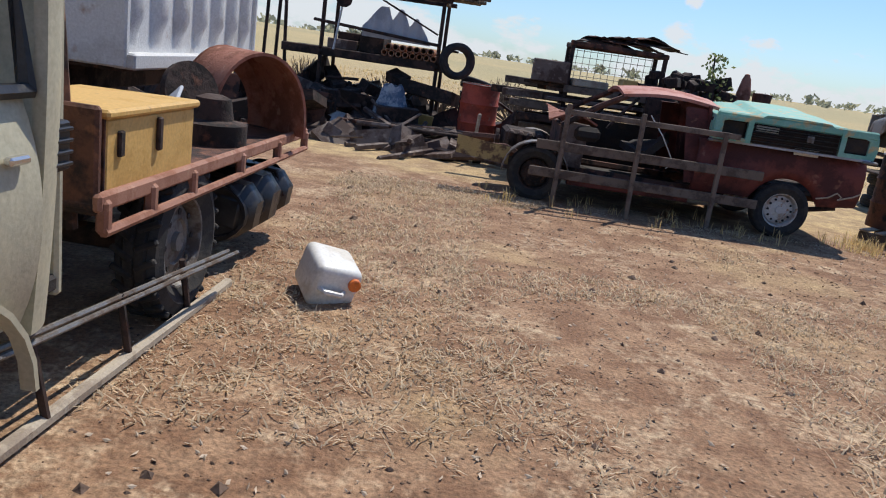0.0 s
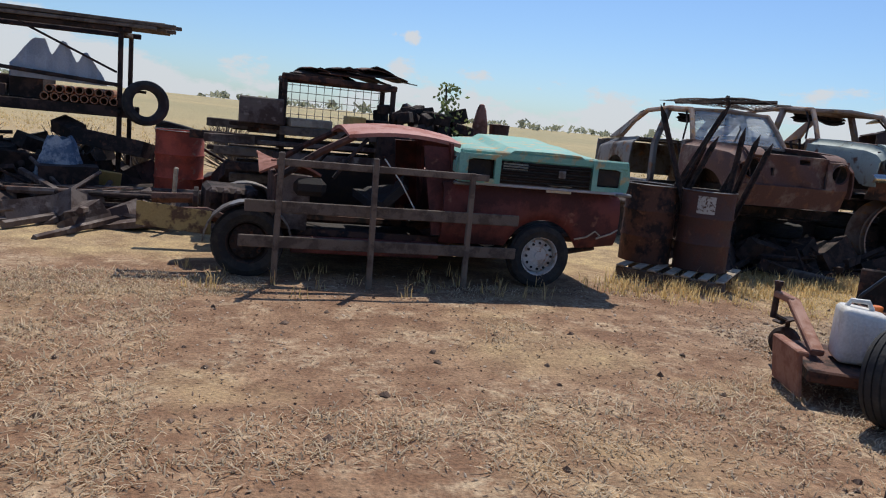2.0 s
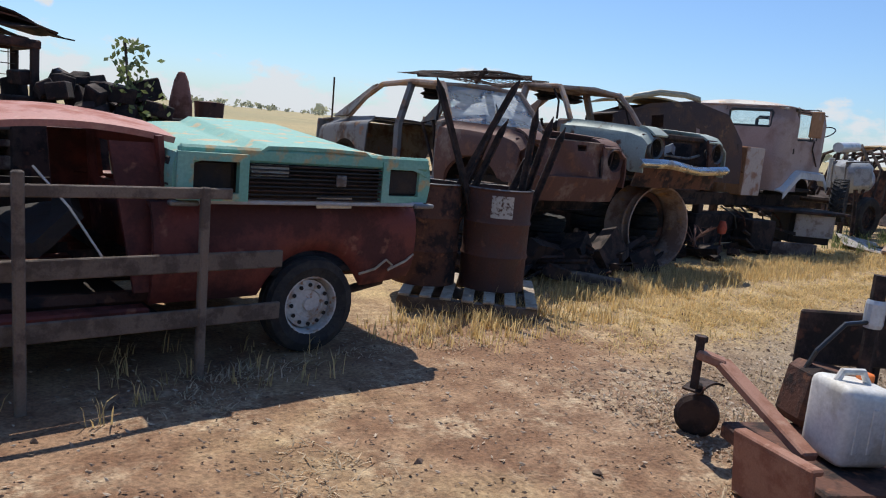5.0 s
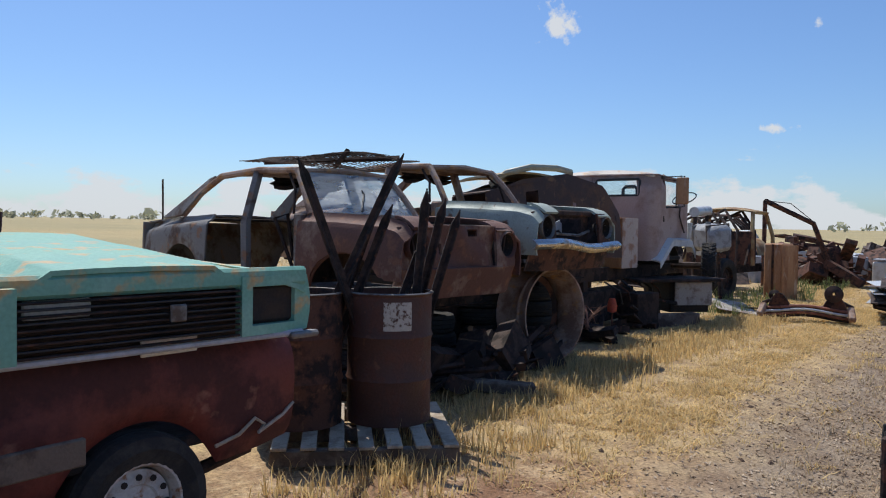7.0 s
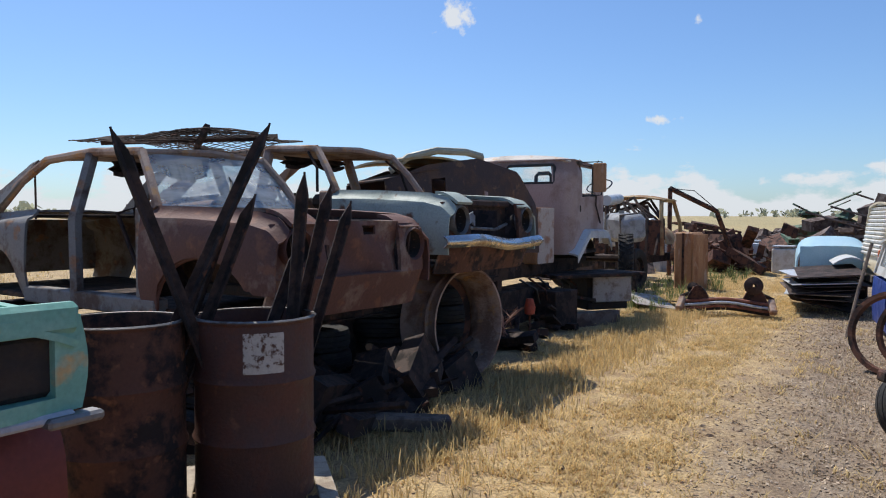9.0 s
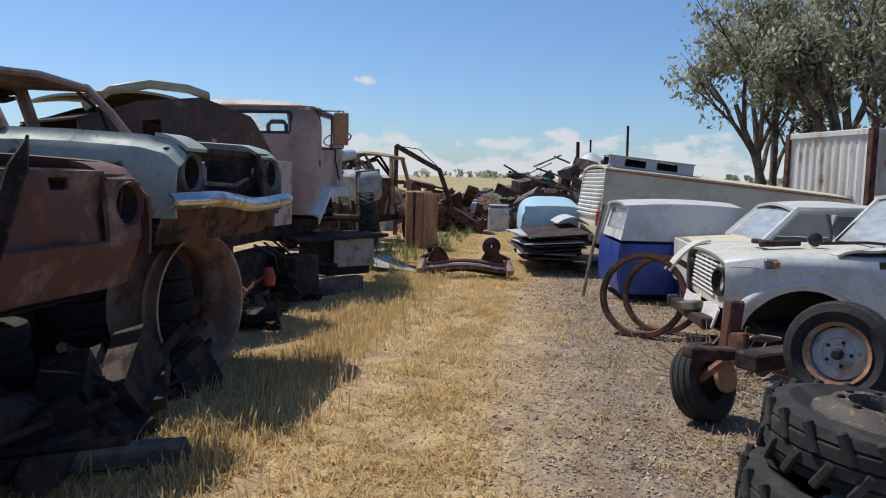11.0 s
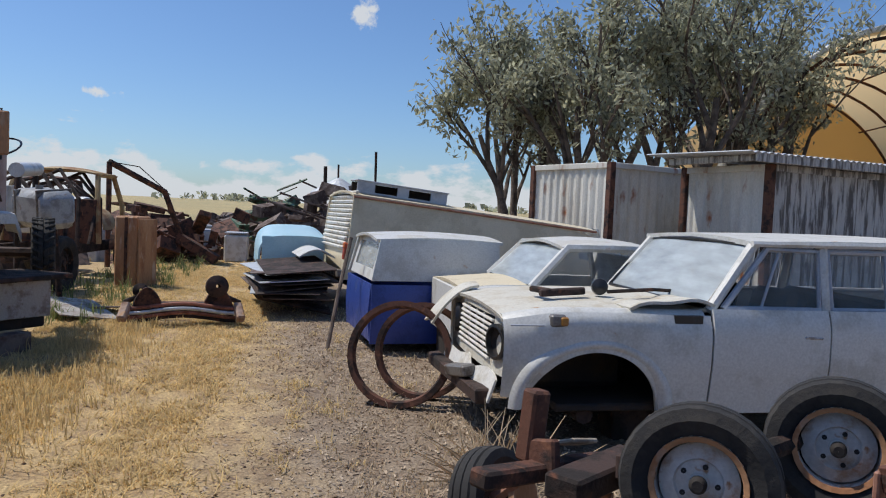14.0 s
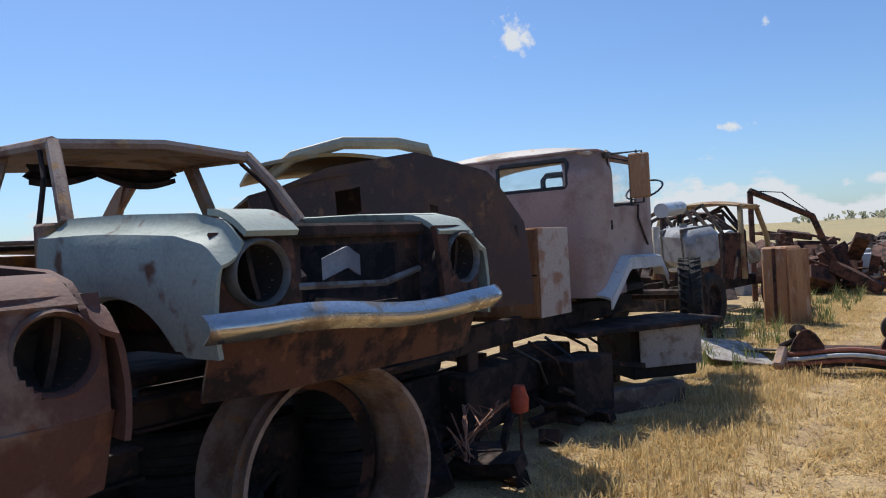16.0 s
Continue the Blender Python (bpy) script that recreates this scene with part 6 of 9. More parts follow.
    part("tank_core", S(lambda u, v: (x - 0.20 + 0.21 * math.cos(math.tau * v), 4.25 + 1.0 * u, 0.34 + (0.16 + 0.012 * (1 if int(u * 10) % 3 == 0 else 0)) * math.sin(math.tau * v)), 20, 18, 0.02), m_black, ob, "black plastic tank", True)
    part("tank_end", lathe(bmesh.new(), [(0.001, 0.0), (0.19, -0.02), (0.2, -0.04)], axis_pose((x - 0.20, 5.25, 0.34), (0, 1, 0)), 18), m_black, ob)
    part("tank_end", lathe(bmesh.new(), [(0.001, 0.0), (0.19, -0.02), (0.2, -0.04)], axis_pose((x - 0.20, 4.25, 0.34), (0, -1, 0)), 18), m_black, ob)
    for y, w_, h_ in ((4.40, 0.30, 0.34), (4.74, 0.34, 0.36), (5.08, 0.30, 0.31)):
        part("fuel_tank", B((x - 0.18, y, 0.36), (0.44, w_, h_), (0, 8, 0), 0.09), m_black, ob, "black plastic tank", True)
    for y in (4.5, 5.0):
        part("tank_strap", T([(x + 0.02, y, 0.34), (x - 0.05, y, 0.50), (x - 0.2, y, 0.52), (x - 0.35, y, 0.5)], 0.014, 5), m_rust_dark, ob)
    part("stand_pipe", T([(x - 0.14, 2.66, 0.6), (x - 0.17, 2.62, 1.3), (x - 0.22, 2.55, 2.3)], 0.028, 8), m_rust, ob)
    part("rear_leg", B((x - 0.4, 5.3, 0.35), (0.08, 0.08, 0.70)), m_rust_dark, ob)
    part("rear_leg", B((x - 1.5, 5.3, 0.35), (0.08, 0.08, 0.70)), m_rust_dark, ob)


tray_truck()
yb = thing("tool_box", "yellow steel tool box with hinged lid on the tray", "box", pose(-1.30, 3.08, 0.736))
part("body", B((0, 0, 0.145), (0.56, 0.80, 0.29), bev=0.01), m_yellow, yb)
part("lid", B((0.005, 0, 0.302), (0.59, 0.84, 0.035), (0, -1, 0), 0.012), m_yellow, yb)
part("hasp", B((0.29, 0.02, 0.20), (0.02, 0.035, 0.14)), m_rust_dark, yb)
part("end_plate", B((-0.0, -0.407, 0.145), (0.56, 0.012, 0.29), bev=0.004), m_rust, yb, "rusty brown end")
part("side_catch", B((0.285, -0.30, 0.19), (0.02, 0.04, 0.10)), m_rust_dark, yb)
gd = thing("mudguard", "brown rusty arched truck mudguard standing on the tray", "car part", pose(-1.35, 5.05, 0.736, 0, 0, -42))
part("arch", S(lambda u, v: (-0.22 + 0.52 * v, 0.32 * math.cos(math.pi * u) * (1 + 0.1 * v), 0.54 * math.sin(math.pi * u) ** 0.8 + 0.002), 22, 6, 0.02), m_rust_pink, gd, "", True)
part("skirt", S(lambda u, v: (-0.22 - 0.10 * v, 0.32 * math.cos(math.pi * u) * (1 - 0.2 * v), 0.54 * math.sin(math.pi * u) ** 0.8 * (1 - 0.25 * v)), 16, 3, 0.015), m_rust_pink, gd, "", True)
hb = thing("brake_hub", "rusty hub and brake drum lying on the tray", "car part", pose(-1.26, 4.35, 0.736))
part("drum", lathe(bmesh.new(), [(0.001, 0), (0.2, 0), (0.2, 0.12), (0.12, 0.14), (0.10, 0.26), (0.05, 0.28), (0.001, 0.28)], None, 24), m_rust_dark, hb, "", True)
part("disc", lathe(bmesh.new(), [(0.001, 0), (0.19, 0), (0.19, 0.05), (0.001, 0.05)], axis_pose((-0.2, 0.1, 0.25), (1, -0.6, 0.3)), 24), m_rust_dark, hb, "", True)
part("plate", B((-0.1, -0.35, 0.24), (0.02, 0.3, 0.12), (20, 40, 30)), m_greysheet, hb)


def dump_body():
    ob = thing("tipper_body", "white-grey ribbed steel tipper body standing behind the truck", "truck body", pose(-1.93, 4.55, 0, 0, 0, 3))
    part("side_wall", S(lambda u, v: (0.02 + 0.06 * max(0, math.sin(u * math.tau * 7.0)) ** 0.35 * (1 if 0.12 < v < 0.98 else 0) , 2.75 * u, 1.14 + 1.25 * v), 110, 10, 0.05), m_dump, ob, "ribbed grey-white steel wall", True)
    part("bottom_rail", B((0.03, 1.37, 1.12), (0.14, 2.8, 0.10)), m_dump, ob)
    part("top_rail", B((0.03, 1.37, 2.42), (0.14, 2.8, 0.10)), m_dump, ob)
    part("front_wall", B((-0.95, -0.02, 1.75), (2.0, 0.06, 1.35)), m_dump, ob)
    part("rear_wall", B((-0.95, 2.77, 1.75), (2.0, 0.06, 1.35)), m_dump, ob)
    part("far_wall", B((-1.95, 1.37, 1.75), (0.06, 2.75, 1.35)), m_dump, ob)
    part("floor", B((-0.95, 1.37, 1.08), (1.95, 2.75, 0.06)), m_rust_dark, ob)
    for y in (0.3, 2.4):
        for xx in (-0.4, -1.5):
            part("leg", B((xx, y, 0.53), (0.14, 0.14, 1.06)), m_rust_dark, ob)
    part("underframe", B((-0.9, 1.37, 0.95), (0.9, 2.6, 0.2)), m_rust_dark, ob)


dump_body()


# ---- containers, sheet shed, fabric dome ----
def corrugated(bm, p0, p1, z0, z1, pitch, depth, th=0.01):
    p0, p1 = Vector(p0), Vector(p1)
    d = (p1 - p0)
    L = d.length
    n = Vector((d.y, -d.x)).normalized()
    k = max(8, int(L / pitch * 4))

    def f(u, v):
        q = p0 + d * u
        ph = (u * L / pitch) % 1.0
        o = depth * min(1.0, max(0.0, abs(ph * 2 - 1) * 2 - 0.5))
        return (q.x + n.x * o, q.y + n.y * o, z0 + (z1 - z0) * v)
    return sheet(bm, f, k, 1, th)


def container(corner, ang, L, W, H, label, m_side, m_end, z=0.0):
    ob = thing("shipping_container", label, "container", pose(*corner, z, 0, 0, ang))
    # local: +x along the long side, +y along the end, corner at origin
    part("long_wall", corrugated(bmesh.new(), (L, 0), (0, 0), 0.15, H - 0.12, 0.27, 0.04), m_side, ob, "corrugated steel wall")
    part("end_wall", corrugated(bmesh.new(), (0, 0), (0, W), 0.15, H - 0.12, 0.22, 0.04), m_end, ob, "corrugated end")
    part("far_wall", B((L / 2, W, H / 2), (L, 0.05, H - 0.2)), m_side, ob)
    part("far_end", B((L, W / 2, H / 2), (0.05, W, H - 0.2)), m_end, ob)
    part("roof", B((L / 2, W / 2, H - 0.02), (L, W, 0.04)), m_side, ob)
    part("floor", B((L / 2, W / 2, 0.1), (L, W, 0.16)), m_rust_dark, ob)
    for x, y in ((0, 0), (L, 0), (0, W), (L, W)):
        part("corner_post", B((x, y, H / 2), (0.14, 0.14, H)), m_rust, ob)
    for z2 in (0.1, H - 0.06):
        part("rail", B((L / 2, -0.0, z2), (L, 0.10, 0.12)), m_side, ob)
        part("rail", B((0.0, W / 2, z2), (0.10, W, 0.12)), m_end, ob)
    return ob


m_cont = mat("container_white", (0.62, 0.60, 0.54), (0.50, 0.47, 0.41), 0.4, 1.2, 0.6, third=(0.28, 0.10, 0.04), third_at=0.66, stretch=(1, 1, 0.4))
container((19.55, 0.75), -70, 6.0, 2.4, 2.68, "white corrugated container with rust-streaked edges", m_cont, m_cont)
container((17.25, -1.15), -76, 14.0, 2.0, 2.62, "long weathered grey container with dark streaks", m_weather, m_cont)
rf = thing("shed_roof", "overhanging corrugated iron roof on the container", "roof", pose(17.25, -1.15, 2.66, 0, 0, -76))
part("sheet", S(lambda u, v: (-0.9 + 15.4 * u, -0.35 + 2.5 * v, 0.10 + 0.06 * v + 0.018 * math.sin(u * 15.4 * 40)), 480, 2, 0.01), m_galv, rf, "grey corrugated iron")
part("fascia", B((6.8, -0.3, 0.02), (15.0, 0.06, 0.16)), m_weather, rf)
part("beam", B((-0.5, 0.8, 0.03), (0.1, 2.2, 0.12)), m_weather, rf)
part("beam", B((3.0, 0.8, 0.03), (0.1, 2.2, 0.12)), m_weather, rf)


def dome():
    ob = thing("fabric_dome", "tan fabric dome shelter with brown steel ribs, white outside", "shelter", pose(30.0, -15.9, 0, 0, 0, -17))
    R, H, L = 7.2, 9.1, 14.0
    # local: opening faces -x; tunnel runs to +x
    def sec(a, x, k=1.0):
        return (x, -R * math.cos(a) * k, H * math.sin(a) * k + 0.2)
    one = bmesh.new()
    for i in range(12):
        for j in range(40):
            one.faces.new([one.verts.new(sec(math.pi * (j + b) / 40, -0.3 + (L + 0.3) * (i + a) / 12)) for a, b in ((0, 0), (1, 0), (1, 1), (0, 1))])
    bmesh.ops.remove_doubles(one, verts=one.verts, dist=0.001)
    part("fabric_skin", one, m_dome, ob, "tan daylit fabric", True)
    part("outer_skin", S(lambda u, v: sec(math.pi * (0.01 + 0.98 * v), -0.35 + 1.5 * u, 1.012), 4, 48, 0.01), m_dome_white, ob, "white outer skin", True)
    part("end_wall", S(lambda u, v: (L, -R * math.cos(math.pi * u) * v, H * math.sin(math.pi * u) * v + 0.2), 30, 6, 0.03), m_dome, ob, "", True)
    for k in range(6):
        part("rib", T([sec(math.pi * j / 28, L * k / 5.2, 0.965) for j in range(29)], 0.07, 6), m_rust, ob, "", True)
    for j in range(1, 7):
        part("purlin", T([sec(math.pi * j / 7, 0, 0.96), sec(math.pi * j / 7, L, 0.96)], 0.045, 5), m_rust, ob)
    part("laced_edge", T([(-0.3 + 0.10 * (j % 2), -R * math.cos(math.pi * j / 80) * 1.0, H * math.sin(math.pi * j / 80) + 0.22) for j in range(81)], 0.11, 6), m_canvas_white, ob, "white laced hem", True)


dome()


# ---- gum trees ----
def gum_tree(x, y, h, seed, label, spread=0.42, clumps=120, leaves=46):
    rnd = random.Random(seed)
    ob = thing("gum_tree", label, "tree", pose(x, y, 0), "gum trees")
    bm = bmesh.new()
    tips = []

    def limb(p, d, L, r, depth):
        pts, q, dd = [p], p.copy(), d.normalized()
        n = 5
        for i in range(n):
            dd = (dd + Vector((rnd.uniform(-.16, .16), rnd.uniform(-.16, .16), rnd.uniform(-.02, .14)))).normalized()
            q = q + dd * (L / n)
            pts.append(q.copy())
        tube(bm, pts, [r * (1 - 0.55 * i / n) for i in range(n + 1)], 7 if depth < 2 else 5, False)
        if depth >= 1:
            tips.extend(pts[2:] if depth > 1 else pts[3:])
        if depth < 3 or (depth == 3 and rnd.random() < 0.5):
            for k in range(rnd.choice((2, 3)) if depth else 3):
                s = rnd.uniform(0.45, 1.0)
                a = rnd.uniform(0, math.tau)
                nd_ = (dd + Vector((math.cos(a), math.sin(a), 0.25)) * rnd.uniform(spread, spread * 1.9)).normalized()
                limb(pts[max(1, int(s * n))], nd_, L * rnd.uniform(0.55, 0.8), r * 0.52, depth + 1)

    for k in range(3):
        a = rnd.uniform(0, math.tau)
        limb(Vector((0.3 * math.cos(a), 0.3 * math.sin(a), -0.1)), Vector((0.34 * math.cos(a), 0.34 * math.sin(a), 1)), h * 0.36, 0.125 * h / 9, 0)
    part("trunk", bm, m_bark, ob, "grey-brown trunk and limbs", True)
    verts, faces = [], []
    for k in range(clumps):
        c = rnd.choice(tips)
        rr = rnd.uniform(0.22, 0.52) * h / 10
        for i in range(leaves):
            o = Vector((rnd.gauss(0, 1), rnd.gauss(0, 1), rnd.gauss(-0.7, 1.15)))
            o = (o if o.length < 1.9 else o * (1.9 / o.length)) * rr * 0.62
            p = c + o
            d = Vector((rnd.uniform(-1, 1), rnd.uniform(-1, 1), rnd.uniform(-1.4, 0.2))).normalized()
            s = d.cross(Vector((rnd.uniform(-1, 1), rnd.uniform(-1, 1), rnd.uniform(-1, 1)))).normalized()
            L, w = rnd.uniform(0.18, 0.36), rnd.uniform(0.035, 0.065)
            b = len(verts)
            verts += [p - d * L / 2, p + s * w, p + d * L / 2, p - s * w]
            faces.append((b, b + 1, b + 2, b + 3))
    me = bpy.data.meshes.new("crown")
    me.from_pydata(verts, [], faces)
    me.materials.append(m_leaf)
    cr_ = new("crown", me)
    cr_.parent = ob


TREES = ((31.5, -1.2, 13.0, 3, 0.50), (30.0, -3.6, 15.5, 8, 0.45), (29.5, -6.9, 16.5, 17, 0.42), (32.5, -9.6, 16.5, 23, 0.42), (34.5, -4.2, 15.5, 37, 0.45), (30.5, -11.0, 15.5, 31, 0.40))
for x, y, h, sd, sp_ in TREES:
    gum_tree(x, y, h, sd, "tall grey-green gum tree with several bare trunks", spread=sp_, clumps=150, leaves=44)


# ---- far scrap rows, silo, poles ----
def junk(x, y, w, d, h, n, seed, m, label, name="scrap_pile", pipes=0):
    rnd = random.Random(seed)
    ob = thing(name, label, "scrap", pose(x, y, 0), kind="stuff")
    bm = bmesh.new()
    for k in range(n):
        t = rnd.random()
        z = h * (1 - t) * rnd.random()
        px_, py_ = rnd.gauss(0, w * 0.3 * (0.5 + t)), rnd.gauss(0, d * 0.3)
        if rnd.random() < 0.6:
            box(bm, (px_, py_, z), (rnd.uniform(.2, 1.2), rnd.uniform(.05, .6), rnd.uniform(.04, .4)), (rnd.uniform(-30, 30), rnd.uniform(-30, 30), rnd.uniform(0, 180)), 0.0)
        else:
            a, e = rnd.uniform(0, math.tau), rnd.uniform(-0.5, 0.5)
            L = rnd.uniform(0.4, 1.2)
            q = Vector((px_, py_, max(0.05, z)))
            tube(bm, [q, q + Vector((math.cos(a), math.sin(a), e)) * L], rnd.uniform(0.015, 0.05), 5)
    for k in range(pipes):
        q = Vector((rnd.uniform(-w * .3, w * .3), rnd.uniform(-d * .4, d * .4), 0.2 + h * 0.6 * k / pipes))
        tube(bm, [q + Vector((-0.3, 1.1, 0.35)), q + Vector((0.2, -1.3, -0.40))], 0.035, 6)
    part("scrap", bm, m, ob)
    return ob


junk(29.5, 6.2, 4.5, 3.0, 2.6, 150, 5, m_hull, "heap of grey and brown scrap steel and pipes", pipes=9)
junk(30.5, 7.6, 1.4, 1.2, 2.3, 60, 6, m_greensteel, "green farm machine frame in the scrap heap")
junk(27.0, 9.8, 4.0, 2.0, 1.3, 120, 7, m_rust, "low rusty scrap heap with panels beside the lane")
junk(36.0, 9.0, 8.0, 3.0, 1.3, 160, 8, m_hull, "far row of grey scrap")
junk(33.0, 13.5, 8.0, 3.0, 1.4, 160, 9, m_rust, "far row of rusty scrap")
junk(23.0, 13.5, 5.0, 2.5, 1.4, 110, 19, m_rust_dark, "dark machinery scrap behind the trucks")
junk(46.0, 2.0, 12.0, 6.0, 1.6, 160, 10, m_rust_dark, "far dark row of machinery scrap")
for i, (x, y, c) in enumerate(((26.5, 8.3, m_plastic), (28.0, 9.3, m_white), (31.5, 9.7, m_galv), (34.0, 10.6, m_white), (25.3, 11.7, m_galv), (29.2, 12.0, m_plastic), (37.5, 12.5, m_galv))):
    o = thing("white_goods", "pale old appliance cabinet standing in the far scrap", "appliance", pose(x, y, 0, 0, 0, 17 * i))
    part("body", B((0, 0, 0.35), (0.8, 0.6, 0.7 + 0.1 * (i % 3)), bev=0.03), c, o)
    part("lid", B((0, 0, 0.76), (0.78, 0.58, 0.04), bev=0.01), m_greysheet, o)
si = thing("silo", "round tin-roofed silo shed far off", "silo", pose(42.0, 4.65, 0))
part("roof", lathe(bmesh.new(), [(0.001, 3.02), (0.2, 2.95), (1.30, 2.30), (1.34, 2.24), (0.001, 2.45)], None, 16), m_galv, si)
for k in range(8):
    a = k * math.tau / 8
    part("post", T([(1.15 * math.cos(a), 1.15 * math.sin(a), 0), (1.15 * math.cos(a), 1.15 * math.sin(a), 2.3)], 0.04), m_rust_dark, si)
for x, y, h, r in ((40.0, 3.1, 4.2, 0.06), (41.5, 5.3, 3.5, 0.09), (43.0, 4.6, 3.7, 0.05), (55, 90, 7, 0.12)):
    o = thing("pole", "thin dark pole on the plain", "pole", pose(x, y, 0))
    part("shaft", T([(0, 0, 0), (0.02, 0, h * 0.5), (0, 0.03, h)], r, 7), m_rust_dark, o)


def wreck_truck(x, y, rz, m_top, label, lift=0.0):
    """An open-fronted old truck with bent hoops and a tank."""
    ob = thing("wrecked_truck", label, "truck", pose(x, y, 0, 0, 0, rz))
    for s in (-1, 1):
        part("chassis_rail", B((0, s * 0.4, 0.6), (4.6, 0.09, 0.2)), m_rust_dark, ob)
        wheel_parts(ob, (-1.4, s * 0.85, 0.45), (0, s, 0), 0.45, 0.24, m_rust_dark, 8)
        wheel_parts(ob, (1.5, s * 0.85, 0.45), (0, s, 0), 0.45, 0.24, m_rust_dark, 8)
        part("door_frame", T([(0.1, s * 0.85, 0.7), (0.15, s * 0.8, 1.45), (0.35, s * 0.72, 1.95), (1.1, s * 0.72, 1.95), (1.35, s * 0.8, 1.4), (1.3, s * 0.85, 0.7)], 0.05, 6), m_top, ob, "", True)
        part("fender", S(lambda u, v: (1.6 - 0.6 * math.cos(math.pi * u), s * (0.7 + 0.28 * v), 0.55 + 0.5 * math.sin(math.pi * u)), 12, 4, 0.02), m_rust, ob, "", True)
    part("roof", S(lambda u, v: (0.3 + 0.85 * u, 0.78 * (2 * v - 1), 1.93 + 0.16 * math.sin(math.pi * (0.1 + 0.8 * v)) * math.sin(math.pi * (0.15 + 0.7 * u)) ** 0.5), 10, 12, 0.03), m_top, ob, "yellow-brown faded roof", True)
    part("bonnet", S(lambda u, v: (1.35 + 0.85 * u, 0.45 * math.cos(math.pi * v) * (1 - 0.15 * u), 0.9 + 0.42 * math.sin(math.pi * v)), 8, 12, 0.02), m_top, ob, "", True)
    part("cab_back", B((0.1, 0, 1.1), (0.05, 1.6, 0.8)), m_rust, ob)
    part("tank", lathe(bmesh.new(), [(0.001, -0.6), (0.28, -0.58), (0.3, -0.5), (0.3, 0.5), (0.28, 0.58), (0.001, 0.6)], axis_pose((-1.6, -0.55, 1.25), (1, 0.2, 0)), 22), m_galv, ob, "dented grey tank", True)
    for k in range(6):
        a = random.uniform(-0.4, 0.4)
        part("bent_pipe", T([(-2.2 + 0.5 * k, -0.8, 0.7), (-2.1 + 0.5 * k + a, -0.75, 1.5), (-1.8 + 0.5 * k + a, -0.3, 1.9 + 0.1 * (k % 2)), (-1.4 + 0.45 * k, 0.3, 1.75), (-1.2 + 0.45 * k, 0.7, 0.8)], 0.035, 6), m_rust_dark, ob, "", True)
    return ob


wreck_truck(20.2, 11.15, -8, mat("roof_ochre", (0.38, 0.26, 0.12), (0.25, 0.13, 0.06), 0.45, 3, 0.6), "old open truck wreck with ochre roof and bent pipes")
wreck_truck(27.5, 13.2, 20, m_rust, "rusted brown truck wreck far along the row")
rb = thing("steel_bin", "tall rusty orange sheet steel bin beside the lane", "bin", pose(19.7, 9.62, 0, 0, 0, -12))
part("body", B((0, 0, 0.62), (0.55, 0.42, 1.24), bev=0.03), m_rust_tan, rb)
part("flap", B((-0.10, -0.30, 0.60), (0.5, 0.03, 1.2), (0, 0, -14)), m_rust_tan, rb)
part("rib", B((-0.29, 0.0, 0.62), (0.02, 0.05, 1.2), bev=0.004), m_rust, rb)
tk = thing("fuel_tank", "dented grey steel tank on a rusty bracket frame", "tank", pose(16.6, 10.15, 0, 0, 0, -38))
part("shell", B((0, 0, 1.36), (0.50, 0.74, 0.50), (4, -6, 0), 0.09), m_tank, tk, "dented grey sheet", True)
for k in (-0.22, 0.22):
    part("strap", B((-0.004, k, 1.36), (0.52, 0.03, 0.52), (4, -6, 0), 0.08), m_steel, tk)
    part("leg", T([(0.1, k, 0.0), (0.05, k, 0.7), (0.0, k, 1.12)], 0.04, 6), m_rust_dark, tk)
part("filler", lathe(bmesh.new(), [(0.001, 0.06), (0.05, 0.06), (0.05, 0.0), (0.001, 0.0)], pose(0, 0.1, 1.61), 12), m_steel, tk)
rl = thing("pipe_roller", "pale steel roller tube beside the wrecked truck", "pipe", pose(17.4, 10.35, 0, 0, 0, 20))
part("tube", T([(-0.5, 0.4, 1.86), (0.6, 0.1, 1.92)], 0.10, 14), m_galv, rl, "", True)
part("stand", T([(-0.4, 0.38, 0.0), (-0.4, 0.38, 1.78)], 0.04, 6), m_rust_dark, rl)
part("stand", T([(0.5, 0.12, 0.0), (0.5, 0.12, 1.82)], 0.04, 6), m_rust_dark, rl)
part("white_panel", B((0.1, 0.4, 1.35), (0.9, 0.03, 0.6), (0, 0, -14)), m_dump, rl, "pale panel with square tiles")
pl = thing("steel_plate", "grey steel sheet lying by the truck wheel", "sheet", pose(16.0, 9.55, 0, 0, 0, 30))
part("plate", B((0, 0, 0.12), (1.1, 0.7, 0.015), (8, -6, 0), 0.003), m_plate, pl)
part("plate", B((0.4, -0.3, 0.06), (0.8, 0.6, 0.015), (4, 5, 20), 0.003), m_hull, pl)
cr2 = thing("crane_arm", "thin rusty crane arm on far machinery", "machine", pose(23.6, 10.4, 0))
part("arm", T([(0, 0.5, 2.35), (1.2, -0.5, 1.75), (1.6, -0.9, 0.5)], 0.07, 6), m_rust, cr2)
part("mast", T([(0, 0.5, 0), (0, 0.5, 2.35)], 0.06, 6), m_rust, cr2)
part("stay", T([(0, 0.5, 2.35), (0.7, 0, 2.30), (1.2, -0.5, 1.80)], 0.012, 5), m_rust_dark, cr2)

# flat scrap and the blue hood beside the van
fl = thing("sheet_stack", "stack of grey and rusty sheets beside the van", "scrap", pose(17.2, 6.95, 0, 0, 0, 8))
for k in range(9):
    part("sheet", B((random.uniform(-.15, .15), random.uniform(-.1, .1), 0.30 + 0.045 * k), (2.2, 0.95, 0.015), (random.uniform(-6, 2), random.uniform(-3, 3), random.uniform(-8, 8)), 0.003), (m_hull, m_galv, m_rust_dark)[k % 3], fl)
